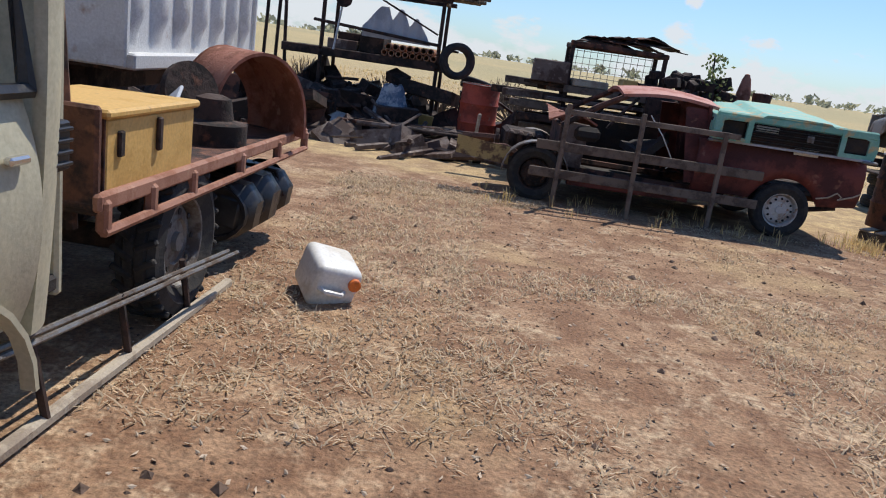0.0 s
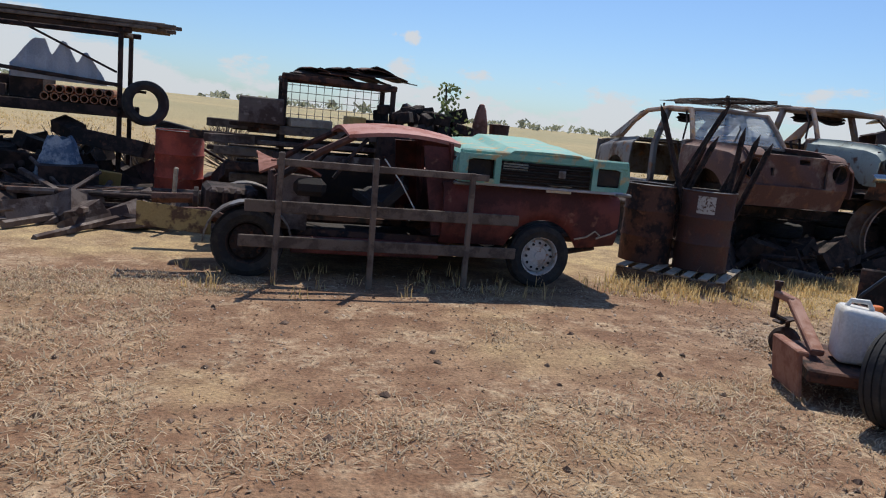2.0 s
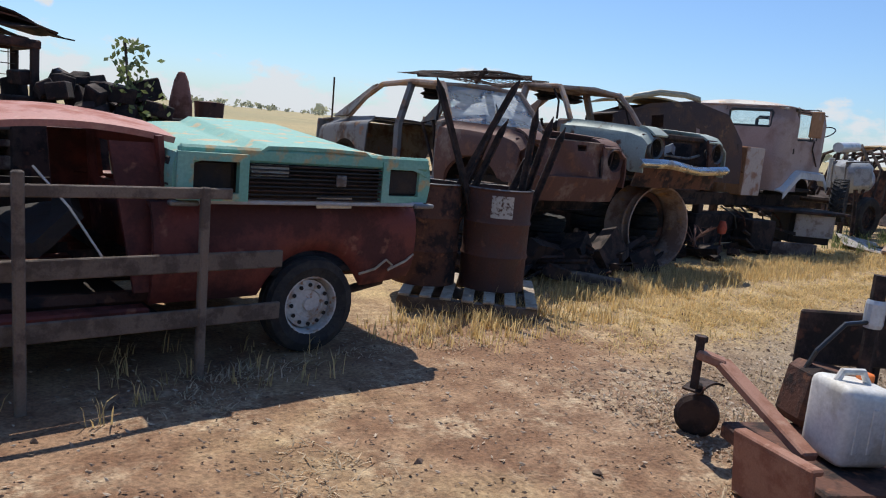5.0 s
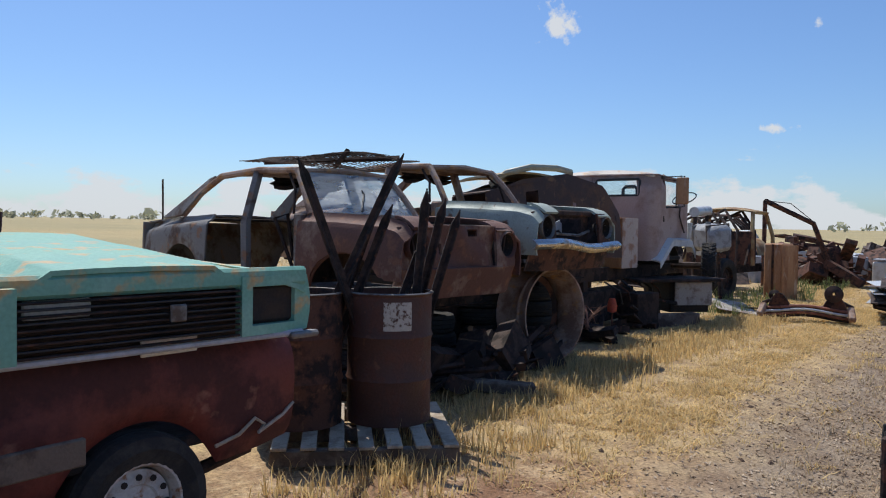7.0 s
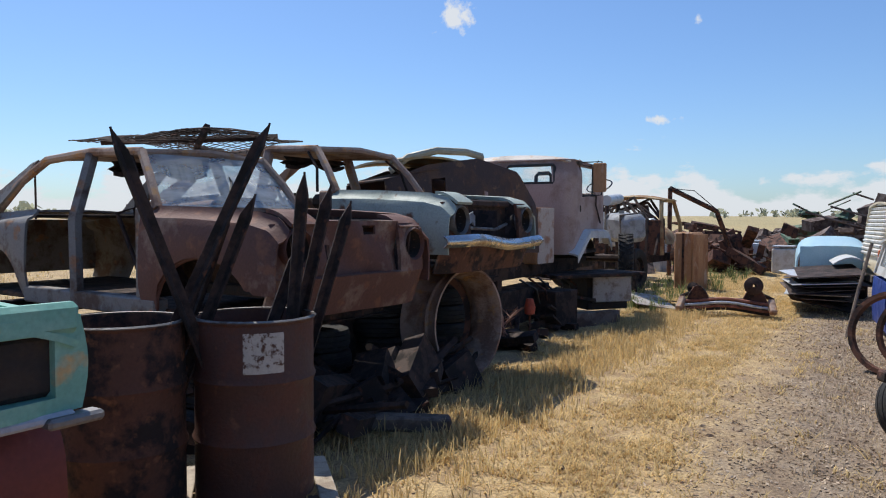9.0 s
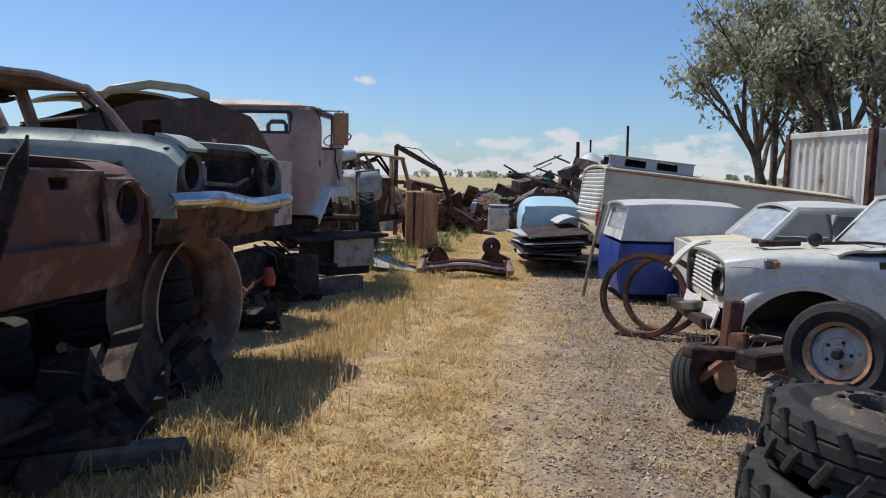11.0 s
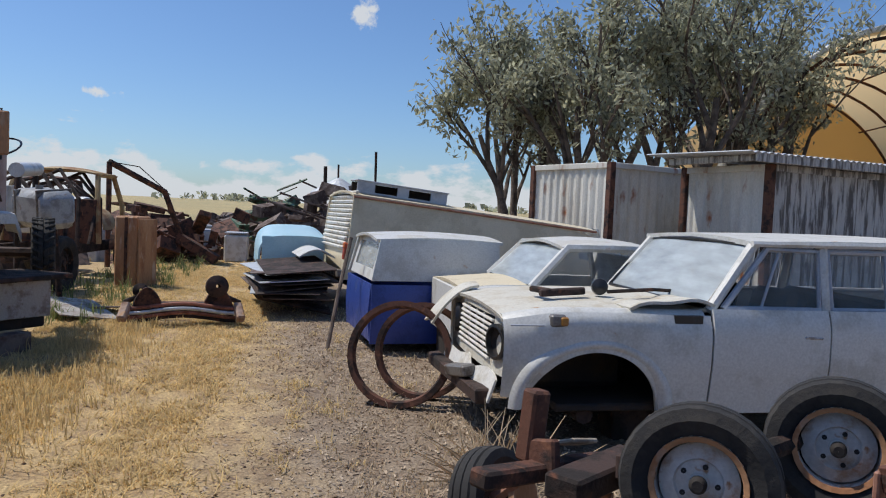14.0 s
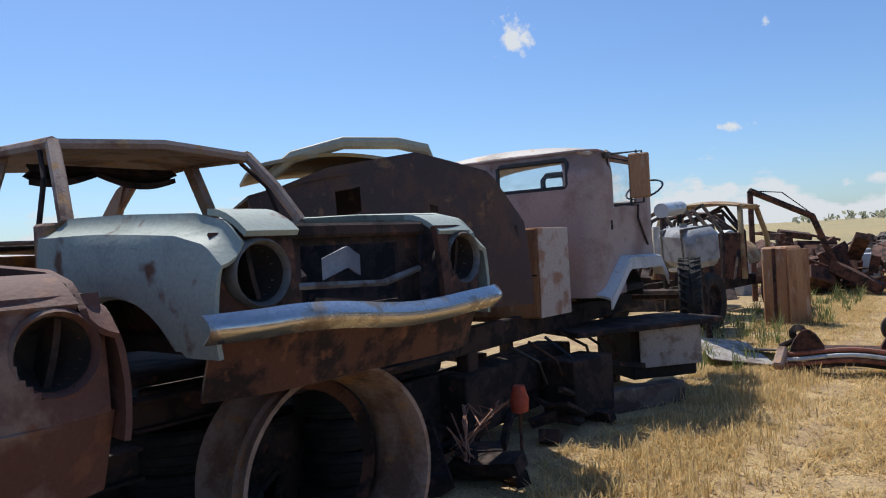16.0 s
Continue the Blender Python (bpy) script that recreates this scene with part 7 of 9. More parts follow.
for k in range(12):
    part("pipe", T([(-1.0 + 0.1 * k, -0.5, 0.05 + 0.02 * (k % 3)), (-0.8 + 0.12 * k, 0.5, 0.25)], 0.03, 6), m_rust_dark, fl)
bh = thing("fibreglass_canopy", "light blue rounded canopy lying on scrap", "car part", pose(19.4, 6.85, 0.50, 0, 0, 5))
part("shell", S(lambda u, v: (-0.75 + 1.5 * u, 0.62 * math.copysign(abs(math.cos(math.pi * v)) ** 0.5, math.cos(math.pi * v)), 0.04 + 0.62 * math.sin(math.pi * v) ** 0.5 * (0.75 + 0.25 * u)), 12, 20, 0.03), m_ltblue, bh, "", True)
part("end", B((-0.73, 0, 0.28), (0.03, 1.18, 0.48), bev=0.01), m_ltblue, bh)
part("underlay", B((0, 0, -0.21), (1.4, 1.1, 0.46), bev=0.05), m_rust_dark, bh)
wd = thing("moulded_lid", "white moulded panel leaning beside the van", "car part", pose(17.9, 6.55, 0.72, 0, 0, 5))
part("panel", S(lambda u, v: (-0.6 + 1.2 * u, -0.28 + 0.56 * v, 0.12 * math.sin(math.pi * v) + 0.05), 8, 8, 0.02), m_white, wd, "", True)
st = thing("timber_pole", "brown wooden pole leaning by the blue tub", "pole", pose(13.75, 6.5, 0))
part("pole", T([(0, 0, 0), (0.28, -0.12, 0.6), (0.55, -0.26, 1.2)], 0.022, 7), m_wood, st)


def far_trees():
    rnd = random.Random(77)
    verts, faces = [], []
    for k in range(900):
        a = rnd.uniform(0, math.tau)
        d = rnd.uniform(420, 900)
        x, y = 6 + d * math.cos(a), 7 + d * math.sin(a)
        if noise.noise((math.cos(a) * 6, math.sin(a) * 6, 2)) < -0.05:
            continue
        z = ground_z(x, y)
        s = rnd.uniform(2.0, 4.5)
        for j in range(16):
            c = Vector((x + rnd.gauss(0, s * 0.7), y + rnd.gauss(0, s * 0.7), z + s * rnd.uniform(0.3, 1.3)))
            p, q = Vector((rnd.uniform(-1, 1), rnd.uniform(-1, 1), rnd.uniform(-1, 1))) * s * 0.55, Vector((rnd.uniform(-1, 1), rnd.uniform(-1, 1), rnd.uniform(-1, 1))) * s * 0.55
            b = len(verts)
            verts.extend((c - p, c + q, c + p, c - q))
            faces.append((b, b + 1, b + 2, b + 3))
    me = bpy.data.meshes.new("far_trees")
    me.from_pydata(verts, [], faces)
    me.materials.append(m_leaf)
    tagged(new("far_trees", me), "distant line of dark trees along the plain", "trees", kind="stuff")


far_trees()


# ---- things on the yard floor at the start ----
def jerrycan(m, label, lying=False):
    ob = thing("jerrycan", label, "container", m, "white plastic cans")
    bm = bmesh.new()
    bmesh.ops.create_cube(bm, size=1.0)
    for v in bm.verts:
        v.co = Vector((v.co.x * 0.28, v.co.y * 0.26, v.co.z * 0.36 + 0.18))
        if v.co.z > 0.3 and v.co.x > 0:
            v.co.z -= 0.03
    bmesh.ops.bevel(bm, geom=bm.edges[:], offset=0.045, segments=4, affect="EDGES", profile=0.5)
    part("body", bm, m_plastic, ob, "", True)
    for k in (-1, 0, 1):
        part("rib", B((k * 0.07, -0.128, 0.17), (0.03, 0.012, 0.2), bev=0.005), m_plastic, ob)
        part("rib", B((0.138, k * 0.06, 0.17), (0.012, 0.03, 0.18), bev=0.005), m_plastic, ob)
    part("handle", T([(-0.1, 0, 0.35), (-0.08, 0, 0.39), (0.02, 0, 0.39), (0.05, 0, 0.34)], 0.016, 8), m_plastic, ob, "", True)
    part("cap", lathe(bmesh.new(), [(0.03, 0), (0.036, 0.005), (0.036, 0.035), (0.03, 0.04), (0.001, 0.04)], pose(0.09, 0.06, 0.325), 16), m_cap, ob, "orange screw cap", True)
    return ob


jerrycan(pose(-0.50, 4.20, 0.15, 100, 14, 30), "white plastic jerrycan with orange cap lying on grass")
jerrycan(pose(4.60, 5.47, 0.23, 0, 0, -30), "white plastic jerrycan with orange cap standing on machine")
lf = thing("ladder_frame", "long thin steel frame with struts lying on pale timber", "frame", pose(0, 0, 0))
part("ground_bar", B((-0.98, 2.85, 0.03), (0.05, 2.2, 0.05), (0, 0, -1)), m_wood_pale, lf, "pale timber batten")
for dx in (0.0, 0.05):
    part("rod", T([(-1.06 + dx, 1.75, 0.37), (-0.93 + dx, 3.82, 0.25)], 0.011, 6), m_steel, lf)
for y in (2.2, 2.78, 3.38):
    part("strut", T([(-0.98, y + 0.05, 0.04), (-1.0, y, 0.33 - 0.02 * (y - 2.2))], 0.016, 6), m_rust_dark, lf)
part("round_end", lathe(bmesh.new(), [(0.001, 0), (0.13, 0), (0.12, 0.04), (0.001, 0.05)], pose(-0.93, 1.68, 0.33, 10, 20, 0), 16), m_galv, lf)

pallet(4.12, 3.85, 28, "grey weathered pallet lying in dry grass", 0.9, 1.1, 0.02)


def grader():
    ob = thing("farm_implement", "rusty orange blade implement with post and dark plate", "machine", pose(0, 0, 0))
    part("deck", B((4.60, 5.52, 0.18), (0.62, 0.75, 0.08), (0, 0, -30)), m_rust, ob)
    arm_a, arm_b, arm_c = Vector((4.55, 6.18, 0.50)), Vector((4.61, 6.08, 0.47)), Vector((4.35, 5.52, 0.27))
    for a, b in ((arm_a, arm_b), (arm_b, arm_c)):
        o = part("arm", B((0, 0, (b - a).length / 2), (0.045, 0.085, (b - a).length + 0.02), bev=0.008), m_rust_orange, ob, "orange-brown steel arm")
        o.matrix_local = axis_pose(a, b - a) @ pose(0, 0, 0, 0, 0, 90)
    part("blade", B((4.20, 5.59, 0.16), (0.42, 0.03, 0.28), (8, 0, -109), 0.008), m_rust_orange, ob, "orange-brown blade")
    part("blade_rail", B((4.20, 5.59, 0.30), (0.42, 0.07, 0.03), (0, 0, -109), 0.008), m_rust_orange, ob)
    cas = Vector((4.75, 6.25, 0.22))
    part("pivot", T([arm_a + Vector((0, 0, -0.18)), arm_a + Vector((0, 0, 0.07))], 0.022, 8), m_rust_dark, ob)
    part("pivot_nut", lathe(bmesh.new(), [(0.001, 0.03), (0.032, 0.03), (0.032, 0.0), (0.001, 0.0)], Matrix.Translation(arm_a + Vector((0, 0, 0.06))), 6), m_rust_dark, ob)
    part("castor", lathe(bmesh.new(), [(0.001, -0.04), (0.09, -0.04), (0.115, -0.02), (0.115, 0.02), (0.09, 0.04), (0.001, 0.04)], axis_pose(Vector((cas.x, cas.y, 0.115)), (0.9, 0.4, 0)), 22), m_rust_dark, ob, "", True)
    part("castor_cover", S(lambda u, v: (cas.x - 0.10 + 0.26 * u, cas.y - 0.05 + 0.10 * v, 0.27 + 0.03 * math.sin(math.pi * u)), 8, 3, 0.012), m_rust_dark, ob, "", True)
    part("fork", T([arm_a + Vector((0, 0, -0.16)), Vector((cas.x, cas.y, 0.27)), Vector((cas.x, cas.y, 0.14))], 0.02, 6), m_rust_dark, ob)
    part("back_plate", B((5.22, 5.72, 0.62), (0.62, 0.03, 0.28), (0, 0, -35)), m_rust_dark, ob, "dark brown plate")
    part("post", T([(5.12, 5.62, 0), (5.12, 5.62, 0.98)], 0.035, 10), m_rust_dark, ob)
    part("post_collar", lathe(bmesh.new(), [(0.04, 0.72), (0.046, 0.74), (0.046, 0.84), (0.04, 0.86)], pose(5.12, 5.62, 0), 14), m_galv, ob)
    part("gear_case", B((4.95, 5.72, 0.36), (0.35, 0.25, 0.3), (0, 10, -30), 0.04), m_rust, ob)
    part("leg", T([(4.9, 5.75, 0), (4.92, 5.72, 0.5)], 0.03, 6), m_rust_dark, ob)
    part("leg", T([(5.35, 5.65, 0), (5.38, 5.66, 0.5)], 0.03, 6), m_rust_dark, ob)
    part("hose", T([(5.12, 5.62, 0.75), (4.95, 5.68, 0.74), (4.85, 5.75, 0.6), (4.83, 5.8, 0.45)], 0.012, 6), m_black, ob)


grader()
loose_wheel((4.42, 4.98, 0.29), (0.3, -1, 0.1), 0.29, 0.18, "worn dark tyre on rusty hub beside implement", m_rust_dark, 6)


# ---- storage rack with pipes and sheets ----
def rack_one():
    ob = thing("storage_rack", "dark steel pipe rack with two levels", "rack", pose(0, 0, 0))
    for x in (-2.6, -0.68):
        for y in (12.4, 13.4):
            part("leg", B((x, y, 1.13), (0.06, 0.06, 2.26)), m_rust_dark, ob)
        part("cross_arm", B((x, 12.9, 2.25), (0.06, 1.1, 0.06)), m_rust_dark, ob)
        part("cross_arm", B((x, 12.9, 1.22), (0.06, 1.1, 0.06)), m_rust_dark, ob)
    for y in (12.4, 13.4):
        part("long_beam", B((-1.9, y, 2.26), (2.7, 0.06, 0.07)), m_rust_dark, ob)
        part("long_beam", B((-1.9, y, 1.22), (2.7, 0.06, 0.14)), m_rust_dark, ob)
    part("shelf_plate", B((-1.9, 12.9, 1.27), (2.6, 1.0, 0.03)), m_rust_dark, ob)
    part("upper_bar", B((-1.7, 12.36, 1.63), (2.1, 0.04, 0.05), (0, 4, 0)), m_rust_dark, ob)


rack_one()
for k in range(14):
    o = thing("timber_plank", "grey weathered board stacked on the rack roof", "timber", pose(-1.35 + 0.05 * (k % 3), 12.35 + 0.085 * (k % 7), 2.315 + 0.055 * (k // 7), 0, 0, random.uniform(-2, 2)), "boards on the rack")
    part("board", B((0, 0, 0), (2.2 + 0.12 * (k % 4), 0.08, 0.045), (0, random.uniform(-.5, .5), 0), 0.006), m_wood, o)
for k in range(15):
    x, z = -1.55 + 0.115 * (k % 8), 1.34 + 0.10 * (k // 8)
    o = thing("clay_pipe", "short orange-brown pipe lying in a stack", "pipe", pose(x + 0.055 * (k // 8), 12.8, z), "stacked pipes")
    part("pipe", lathe(bmesh.new(), [(0.052, -0.45), (0.052, 0.45), (0.038, 0.45), (0.038, -0.45), (0.052, -0.45)], axis_pose((0, 0, 0), (0, 1, 0)), 14), m_terracotta, o, "", True)
gs = thing("folded_sheet", "grey folded sheet metal with three peaks", "sheet", pose(0, 0, 0))
part("sheet", S(lambda u, v: (-1.96 + 1.12 * u, 12.45 + 0.02 * math.sin(30 * u), 1.53 + 0.02 * (1 - u) + v * (curve([(0, 0.16), (0.24, 0.50), (0.36, 0.50), (0.42, 0.30), (0.52, 0.50), (0.58, 0.48), (0.68, 0.24), (0.76, 0.40), (0.80, 0.38), (1.0, 0.02)])(u))), 40, 4, 0.02), m_greysheet, gs)
hubd = thing("sign_disc", "dark round disc on a grey stick", "sign", pose(-2.30, 12.34, 1.27))
part("disc", lathe(bmesh.new(), [(0.001, 0), (0.13, 0), (0.13, 0.02), (0.001, 0.02)], axis_pose((0.02, 0, 0.80), (0.2, -1, 0)), 20), m_rust_dark, hubd)
part("stick", T([(-0.08, 0, 0.0), (0, 0, 0.70)], 0.018, 6), m_galv, hubd)
fan = thing("leaning_rod", "thin dark rod resting across the rack", "rod", pose(0, 0, 0))
part("rod", T([(-1.85, 12.38, 2.22), (-0.72, 12.38, 1.72)], 0.015, 5), m_rust_dark, fan)
bxl = thing("metal_boxes", "dark and pale boxes on the rack shelf", "box", pose(-2.2, 12.8, 1.29))
part("box", B((-0.1, 0, 0.08), (0.5, 0.4, 0.16)), m_hull, bxl)
part("box", B((0.0, 0.05, 0.22), (0.45, 0.3, 0.12), (0, 0, 10)), m_rust_dark, bxl)
part("box", B((0.42, 0.0, 0.16), (0.4, 0.5, 0.32), (0, 0, -6)), m_rust_dark, bxl)
th_ = thing("hanging_tyre", "worn black tyre hanging on the rack end", "tyre", pose(-0.36, 12.36, 0))
t_ = part("tyre", tyre_bm(0.29, 0.2), m_rubber, th_, "", True)
t_.matrix_local = axis_pose((0, 0, 1.36), (0.35, -1, 0.05))
part("hook", T([(-0.33, 0.04, 1.40), (-0.1, 0.03, 1.5), (0, 0, 1.5)], 0.02, 6), m_rust_dark, th_)
loose_wheel((0.02, 12.95, 1.0), (0.2, 0.1, 1), 0.31, 0.2, "black tyre lying on stacked drums", name="tyre", bare=True)
dd = drum(0.02, 12.95, 0.0, "dark rusty steel drum under a tyre", m_rust_dark, open_top=False)
drum(0.10, 12.05, 0.16, "bright red steel drum standing by the pipe stack", m_drum_red, 0, 0.30, 0.90, False)
bsu = thing("timber_block", "dark timber block under the red drum", "timber", pose(0.10, 12.05, 0))
part("block", B((0, 0, 0.08), (0.6, 0.6, 0.16)), m_wood, bsu)
for k in range(26):
    L = random.uniform(1.3, 2.4)
    o = thing("steel_pipe", "dark steel bar in a ground stack before the rack", "pipe", pose(-0.55 + random.uniform(-.25, .35), 11.0 + 0.085 * (k % 9), 0.05 + 0.13 * (k // 9), 0, random.uniform(-1, 1), random.uniform(-3, 3)), "bars in a stack")
    part("bar", T([(-L / 2, 0, 0), (L / 2, 0, 0)], 0.04, 6) if k % 2 else B((0, 0, 0), (L, 0.07, 0.05)), (m_rust_dark, m_hull, m_rust)[k % 3], o)
tp = thing("tarpaulin", "crumpled blue and white tarpaulin bundle on scrap", "tarpaulin", pose(-1.28, 11.9, 0.0))
part("bundle", S(lambda u, v: ((0.30 + 0.05 * math.sin(7 * u * math.tau) + 0.04 * noise.noise((u * 6, v * 6, 0))) * math.cos(u * math.tau) * (1 - 0.6 * v * v), 0.24 * math.sin(u * math.tau) * (1 - 0.6 * v * v), 0.01 + 0.86 * v + 0.05 * noise.noise((u * 9, v * 5, 4))), 48, 14, 0.01), m_tarp, tp, "", True)
for i, (x, y, z, sx, sz, r, mm, nm) in enumerate(((-2.15, 11.6, 0.22, 0.55, 0.34, 14, m_galv, "pale"), (-1.75, 11.9, 0.42, 0.9, 0.5, 30, m_rust_dark, "dark rusty"), (-2.6, 11.5, 0.35, 0.8, 0.6, -10, m_rust, "brown rusty"), (-3.3, 11.4, 0.35, 0.9, 0.6, 8, m_rust_dark, "dark rusty"), (-2.9, 12.0, 0.55, 1.1, 0.5, -20, m_hull, "grey"), (-0.95, 12.1, 0.4, 0.7, 0.2, 5, m_yellow, "yellow-edged dark"), (-3.9, 11.0, 0.4, 0.9, 0.7, 12, m_rust, "brown"), (-2.3, 10.9, 0.12, 1.6, 0.08, 3, m_rust_dark, "low dark"))):
    o = thing("leaning_sheet", nm + " steel panel leaning in the scrap row", "panel", pose(x, y, 0, 0, 0, r))
    part("panel", B((0, 0, z), (sx, 0.03, sz), (18 if i % 2 else -14, 12 - 5 * i % 20, 0)), mm, o)
    part("support", B((0, 0.12, z * 0.45), (sx * 0.8, 0.16, z * 0.9)), m_rust_dark, o)
junk(-2.6, 12.0, 3.4, 1.3, 0.75, 90, 41, m_rust_dark, "dark scrap iron heap below the rack")
junk(-4.6, 11.3, 2.6, 1.6, 1.1, 80, 42, m_rust_dark, "dark machinery scrap behind the tipper")
for k in range(8):
    x = -3.2 - 0.28 * k
    o = thing("steel_upright", "dark steel upright among the scrap", "post", pose(x, 12.6 + 0.2 * (k % 3), 0), "uprights")
    part("shaft", T([(0, 0, 0), (random.uniform(-.15, .15), 0, random.uniform(1.8, 2.6))], 0.03, 6), m_rust_dark, o)
brk = thing("timber_post", "short grey post standing by the chassis", "post", pose(0.15, 10.5, 0))
part("post", B((0, 0, 0.36), (0.05, 0.04, 0.72), (3, 3, 0)), m_wood_pale, brk)


junk(-1.7, 12.9, 3.6, 1.2, 1.0, 130, 43, m_rust_dark, "dark scrap iron heap filling the rack base")
junk(1.45, 12.2, 1.5, 0.9, 0.7, 60, 44, m_rust_dark, "dark scrap and offcuts beside the red drum")
# this heap is added dark to stand for the cars' shadow on the grass
junk(7.75, 9.75, 1.7, 0.8, 0.35, 80, 46, m_rust_dark, "dark pieces added on the grass in place of the cars' shadow")
junk(-0.9, 10.9, 2.0, 0.5, 0.2, 40, 45, m_hull, "loose grey bars and offcuts before the stack")


def bush(x, y, s, seed, label):
    rnd = random.Random(seed)
    ob = thing("dry_shrub", label, "shrub", pose(x, y, ground_z(x, y)), "shrubs on the plain")
    bm = bmesh.new()
    for k in range(170):
        a, e = rnd.uniform(0, math.tau), rnd.uniform(0.2, 1.4)
        d = Vector((math.cos(a) * math.cos(e), math.sin(a) * math.cos(e), math.sin(e)))
        o = Vector((rnd.uniform(-.2, .2) * s, rnd.uniform(-.2, .2) * s, 0))
        tube(bm, [o, o + d * s * 0.5, o + d * s * rnd.uniform(0.7, 1.0)], [0.012, 0.01, 0.005], 3)
    tagged(part("twig", bm, m_bark, ob), kind="stuff")


for x, y, s, sd in ((-2.2, 17.5, 0.9, 1), (-0.9, 16.5, 0.7, 2), (0.9, 18.5, 0.9, 3), (0.6, 24.0, 1.1, 4), (-4.5, 19.0, 1.0, 5)):
    bush(x, y, s, sd, "bare brown shrub on the dry plain")


# ---- second rack, timber and steel behind the ute ----
def rack_two():
    ob = thing("storage_rack", "rusty steel frame rack with wire mesh back", "rack", pose(0, 0, 0))
    for x in (1.30, 2.58):
        part("leg", B((x, 10.8, 0.92), (0.06, 0.06, 1.84)), m_rust_dark, ob)
        part("leg", B((x, 11.5, 0.92), (0.06, 0.06, 1.84)), m_rust_dark, ob)
        part("side_arm", B((x, 11.15, 1.82), (0.06, 0.7, 0.06)), m_rust_dark, ob)
    part("top_beam", B((1.94, 10.8, 1.83), (1.36, 0.07, 0.07), (0, 1, 0)), m_rust, ob)
    part("top_beam", B((1.94, 11.5, 1.83), (1.36, 0.07, 0.07)), m_rust, ob)
    bm = bmesh.new()
    for k in range(13):
        tube(bm, [(1.33 + 0.1 * k, 11.47, 1.3), (1.33 + 0.1 * k, 11.47, 1.8)], 0.004, 4)
    for k in range(6):
        tube(bm, [(1.3, 11.47, 1.32 + 0.09 * k), (2.58, 11.47, 1.32 + 0.09 * k)], 0.004, 4)
    part("wire_mesh", bm, m_steel, ob)


rack_two()
for k in range(9):
    o = thing("rusty_sheet", "curled rusty sheet lying on the rack top", "sheet", pose(1.65 + 0.11 * k, 11.1 + 0.04 * (k % 3), 1.87 + 0.012 * k, 0, 0, 10 * (k % 3)), "sheets on the rack")
    part("sheet", S(lambda u, v: (-0.3 + 0.6 * u, -0.3 + 0.6 * v, 0.08 * math.sin(math.pi * u + k) * math.sin(2 * v + k) + 0.02), 6, 4, 0.012), m_rust if k % 2 else m_rust_dark, o, "", True)
for k in range(40):
    L = random.uniform(1.6, 3.0)
    row = k // 8
    o = thing("steel_length", "long dark bar or board in the stack behind the ute", "bar", pose(2.1 + random.uniform(-.5, .5), 10.75 + 0.1 * (k % 8), 0.62 + 0.15 * row, 0, random.uniform(-1.5, 1.5), random.uniform(-3, 3)), "lengths in the stack")
    part("bar", B((0, 0, 0), (L, 0.09, 0.10 if k % 3 else 0.05), bev=0.008), (m_rust_dark, m_hull, m_wood, m_rust_dark, m_hull)[k % 5], o)
for k in range(3):
    o = thing("stack_trestle", "dark steel trestle under the stack", "trestle", pose(1.2 + 0.95 * k, 11.1, 0))
    part("beam", B((0, 0, 0.50), (0.08, 0.95, 0.10)), m_rust_dark, o)
    part("leg", B((0, -0.4, 0.24), (0.07, 0.07, 0.48)), m_rust_dark, o)
    part("leg", B((0, 0.4, 0.24), (0.07, 0.07, 0.48)), m_rust_dark, o)
for k, (x, w, h, mm, lb) in enumerate(((1.05, 0.5, 0.30, m_hull, "grey weathered crate"), (2.15, 0.2, 0.18, m_yellow, "pale yellow block"), (1.6, 0.5, 0.10, m_wood_pale, "pale timber block"), (2.5, 0.4, 0.16, m_rust_dark, "dark iron box"))):
    o = thing("crate", lb + " on the steel stack", "box", pose(x, 10.9, 1.27, 0, 0, 5 * k))
    part("body", B((0, 0, h / 2), (w, 0.35, h)), mm, o)
eg = thing("engine_parts", "rusty engine castings piled behind the ute roof", "engine", pose(3.0, 10.9, 0))
part("stand", B((0, 0, 0.65), (1.2, 0.7, 1.3), (0, 0, 0), 0.05), m_rust_dark, eg)
for k in range(30):
    part("casting", B((random.uniform(-.5, .5), random.uniform(-.4, .2), 1.30 + random.uniform(0, .28)), (random.uniform(.08, .25), .15, random.uniform(.06, .2)), (random.uniform(-30, 30), random.uniform(-30, 30), random.uniform(0, 90)), 0.01), m_rust_dark, eg)
co_ = thing("marker_cone", "pale orange upright cone and drum on the scrap", "cone", pose(3.73, 10.85, 0))
part("cone", lathe(bmesh.new(), [(0.001, 1.35), (0.10, 1.36), (0.095, 1.5), (0.06, 1.68), (0.03, 1.75), (0.001, 1.76)], None, 16), m_rust_pink, co_, "", True)
part("pot", lathe(bmesh.new(), [(0.001, 1.36), (0.12, 1.36), (0.13, 1.52), (0.001, 1.53)], pose(0.26, 0, 0), 16), m_rust, co_)
part("plinth", B((0.1, 0, 0.68), (0.75, 0.5, 1.36)), m_rust_dark, co_)
sp_ = thing("sapling", "thin green leafy sapling growing through scrap", "plant", pose(3.25, 10.6, 0))
bm = bmesh.new()
tube(bm, [(0, 0, 0), (0.03, 0, 0.9), (-0.03, 0, 1.5), (-0.08, 0, 1.95)], 0.012, 5)
part("stem", bm, m_bark, sp_)
rn = random.Random(9)
verts, faces = [], []
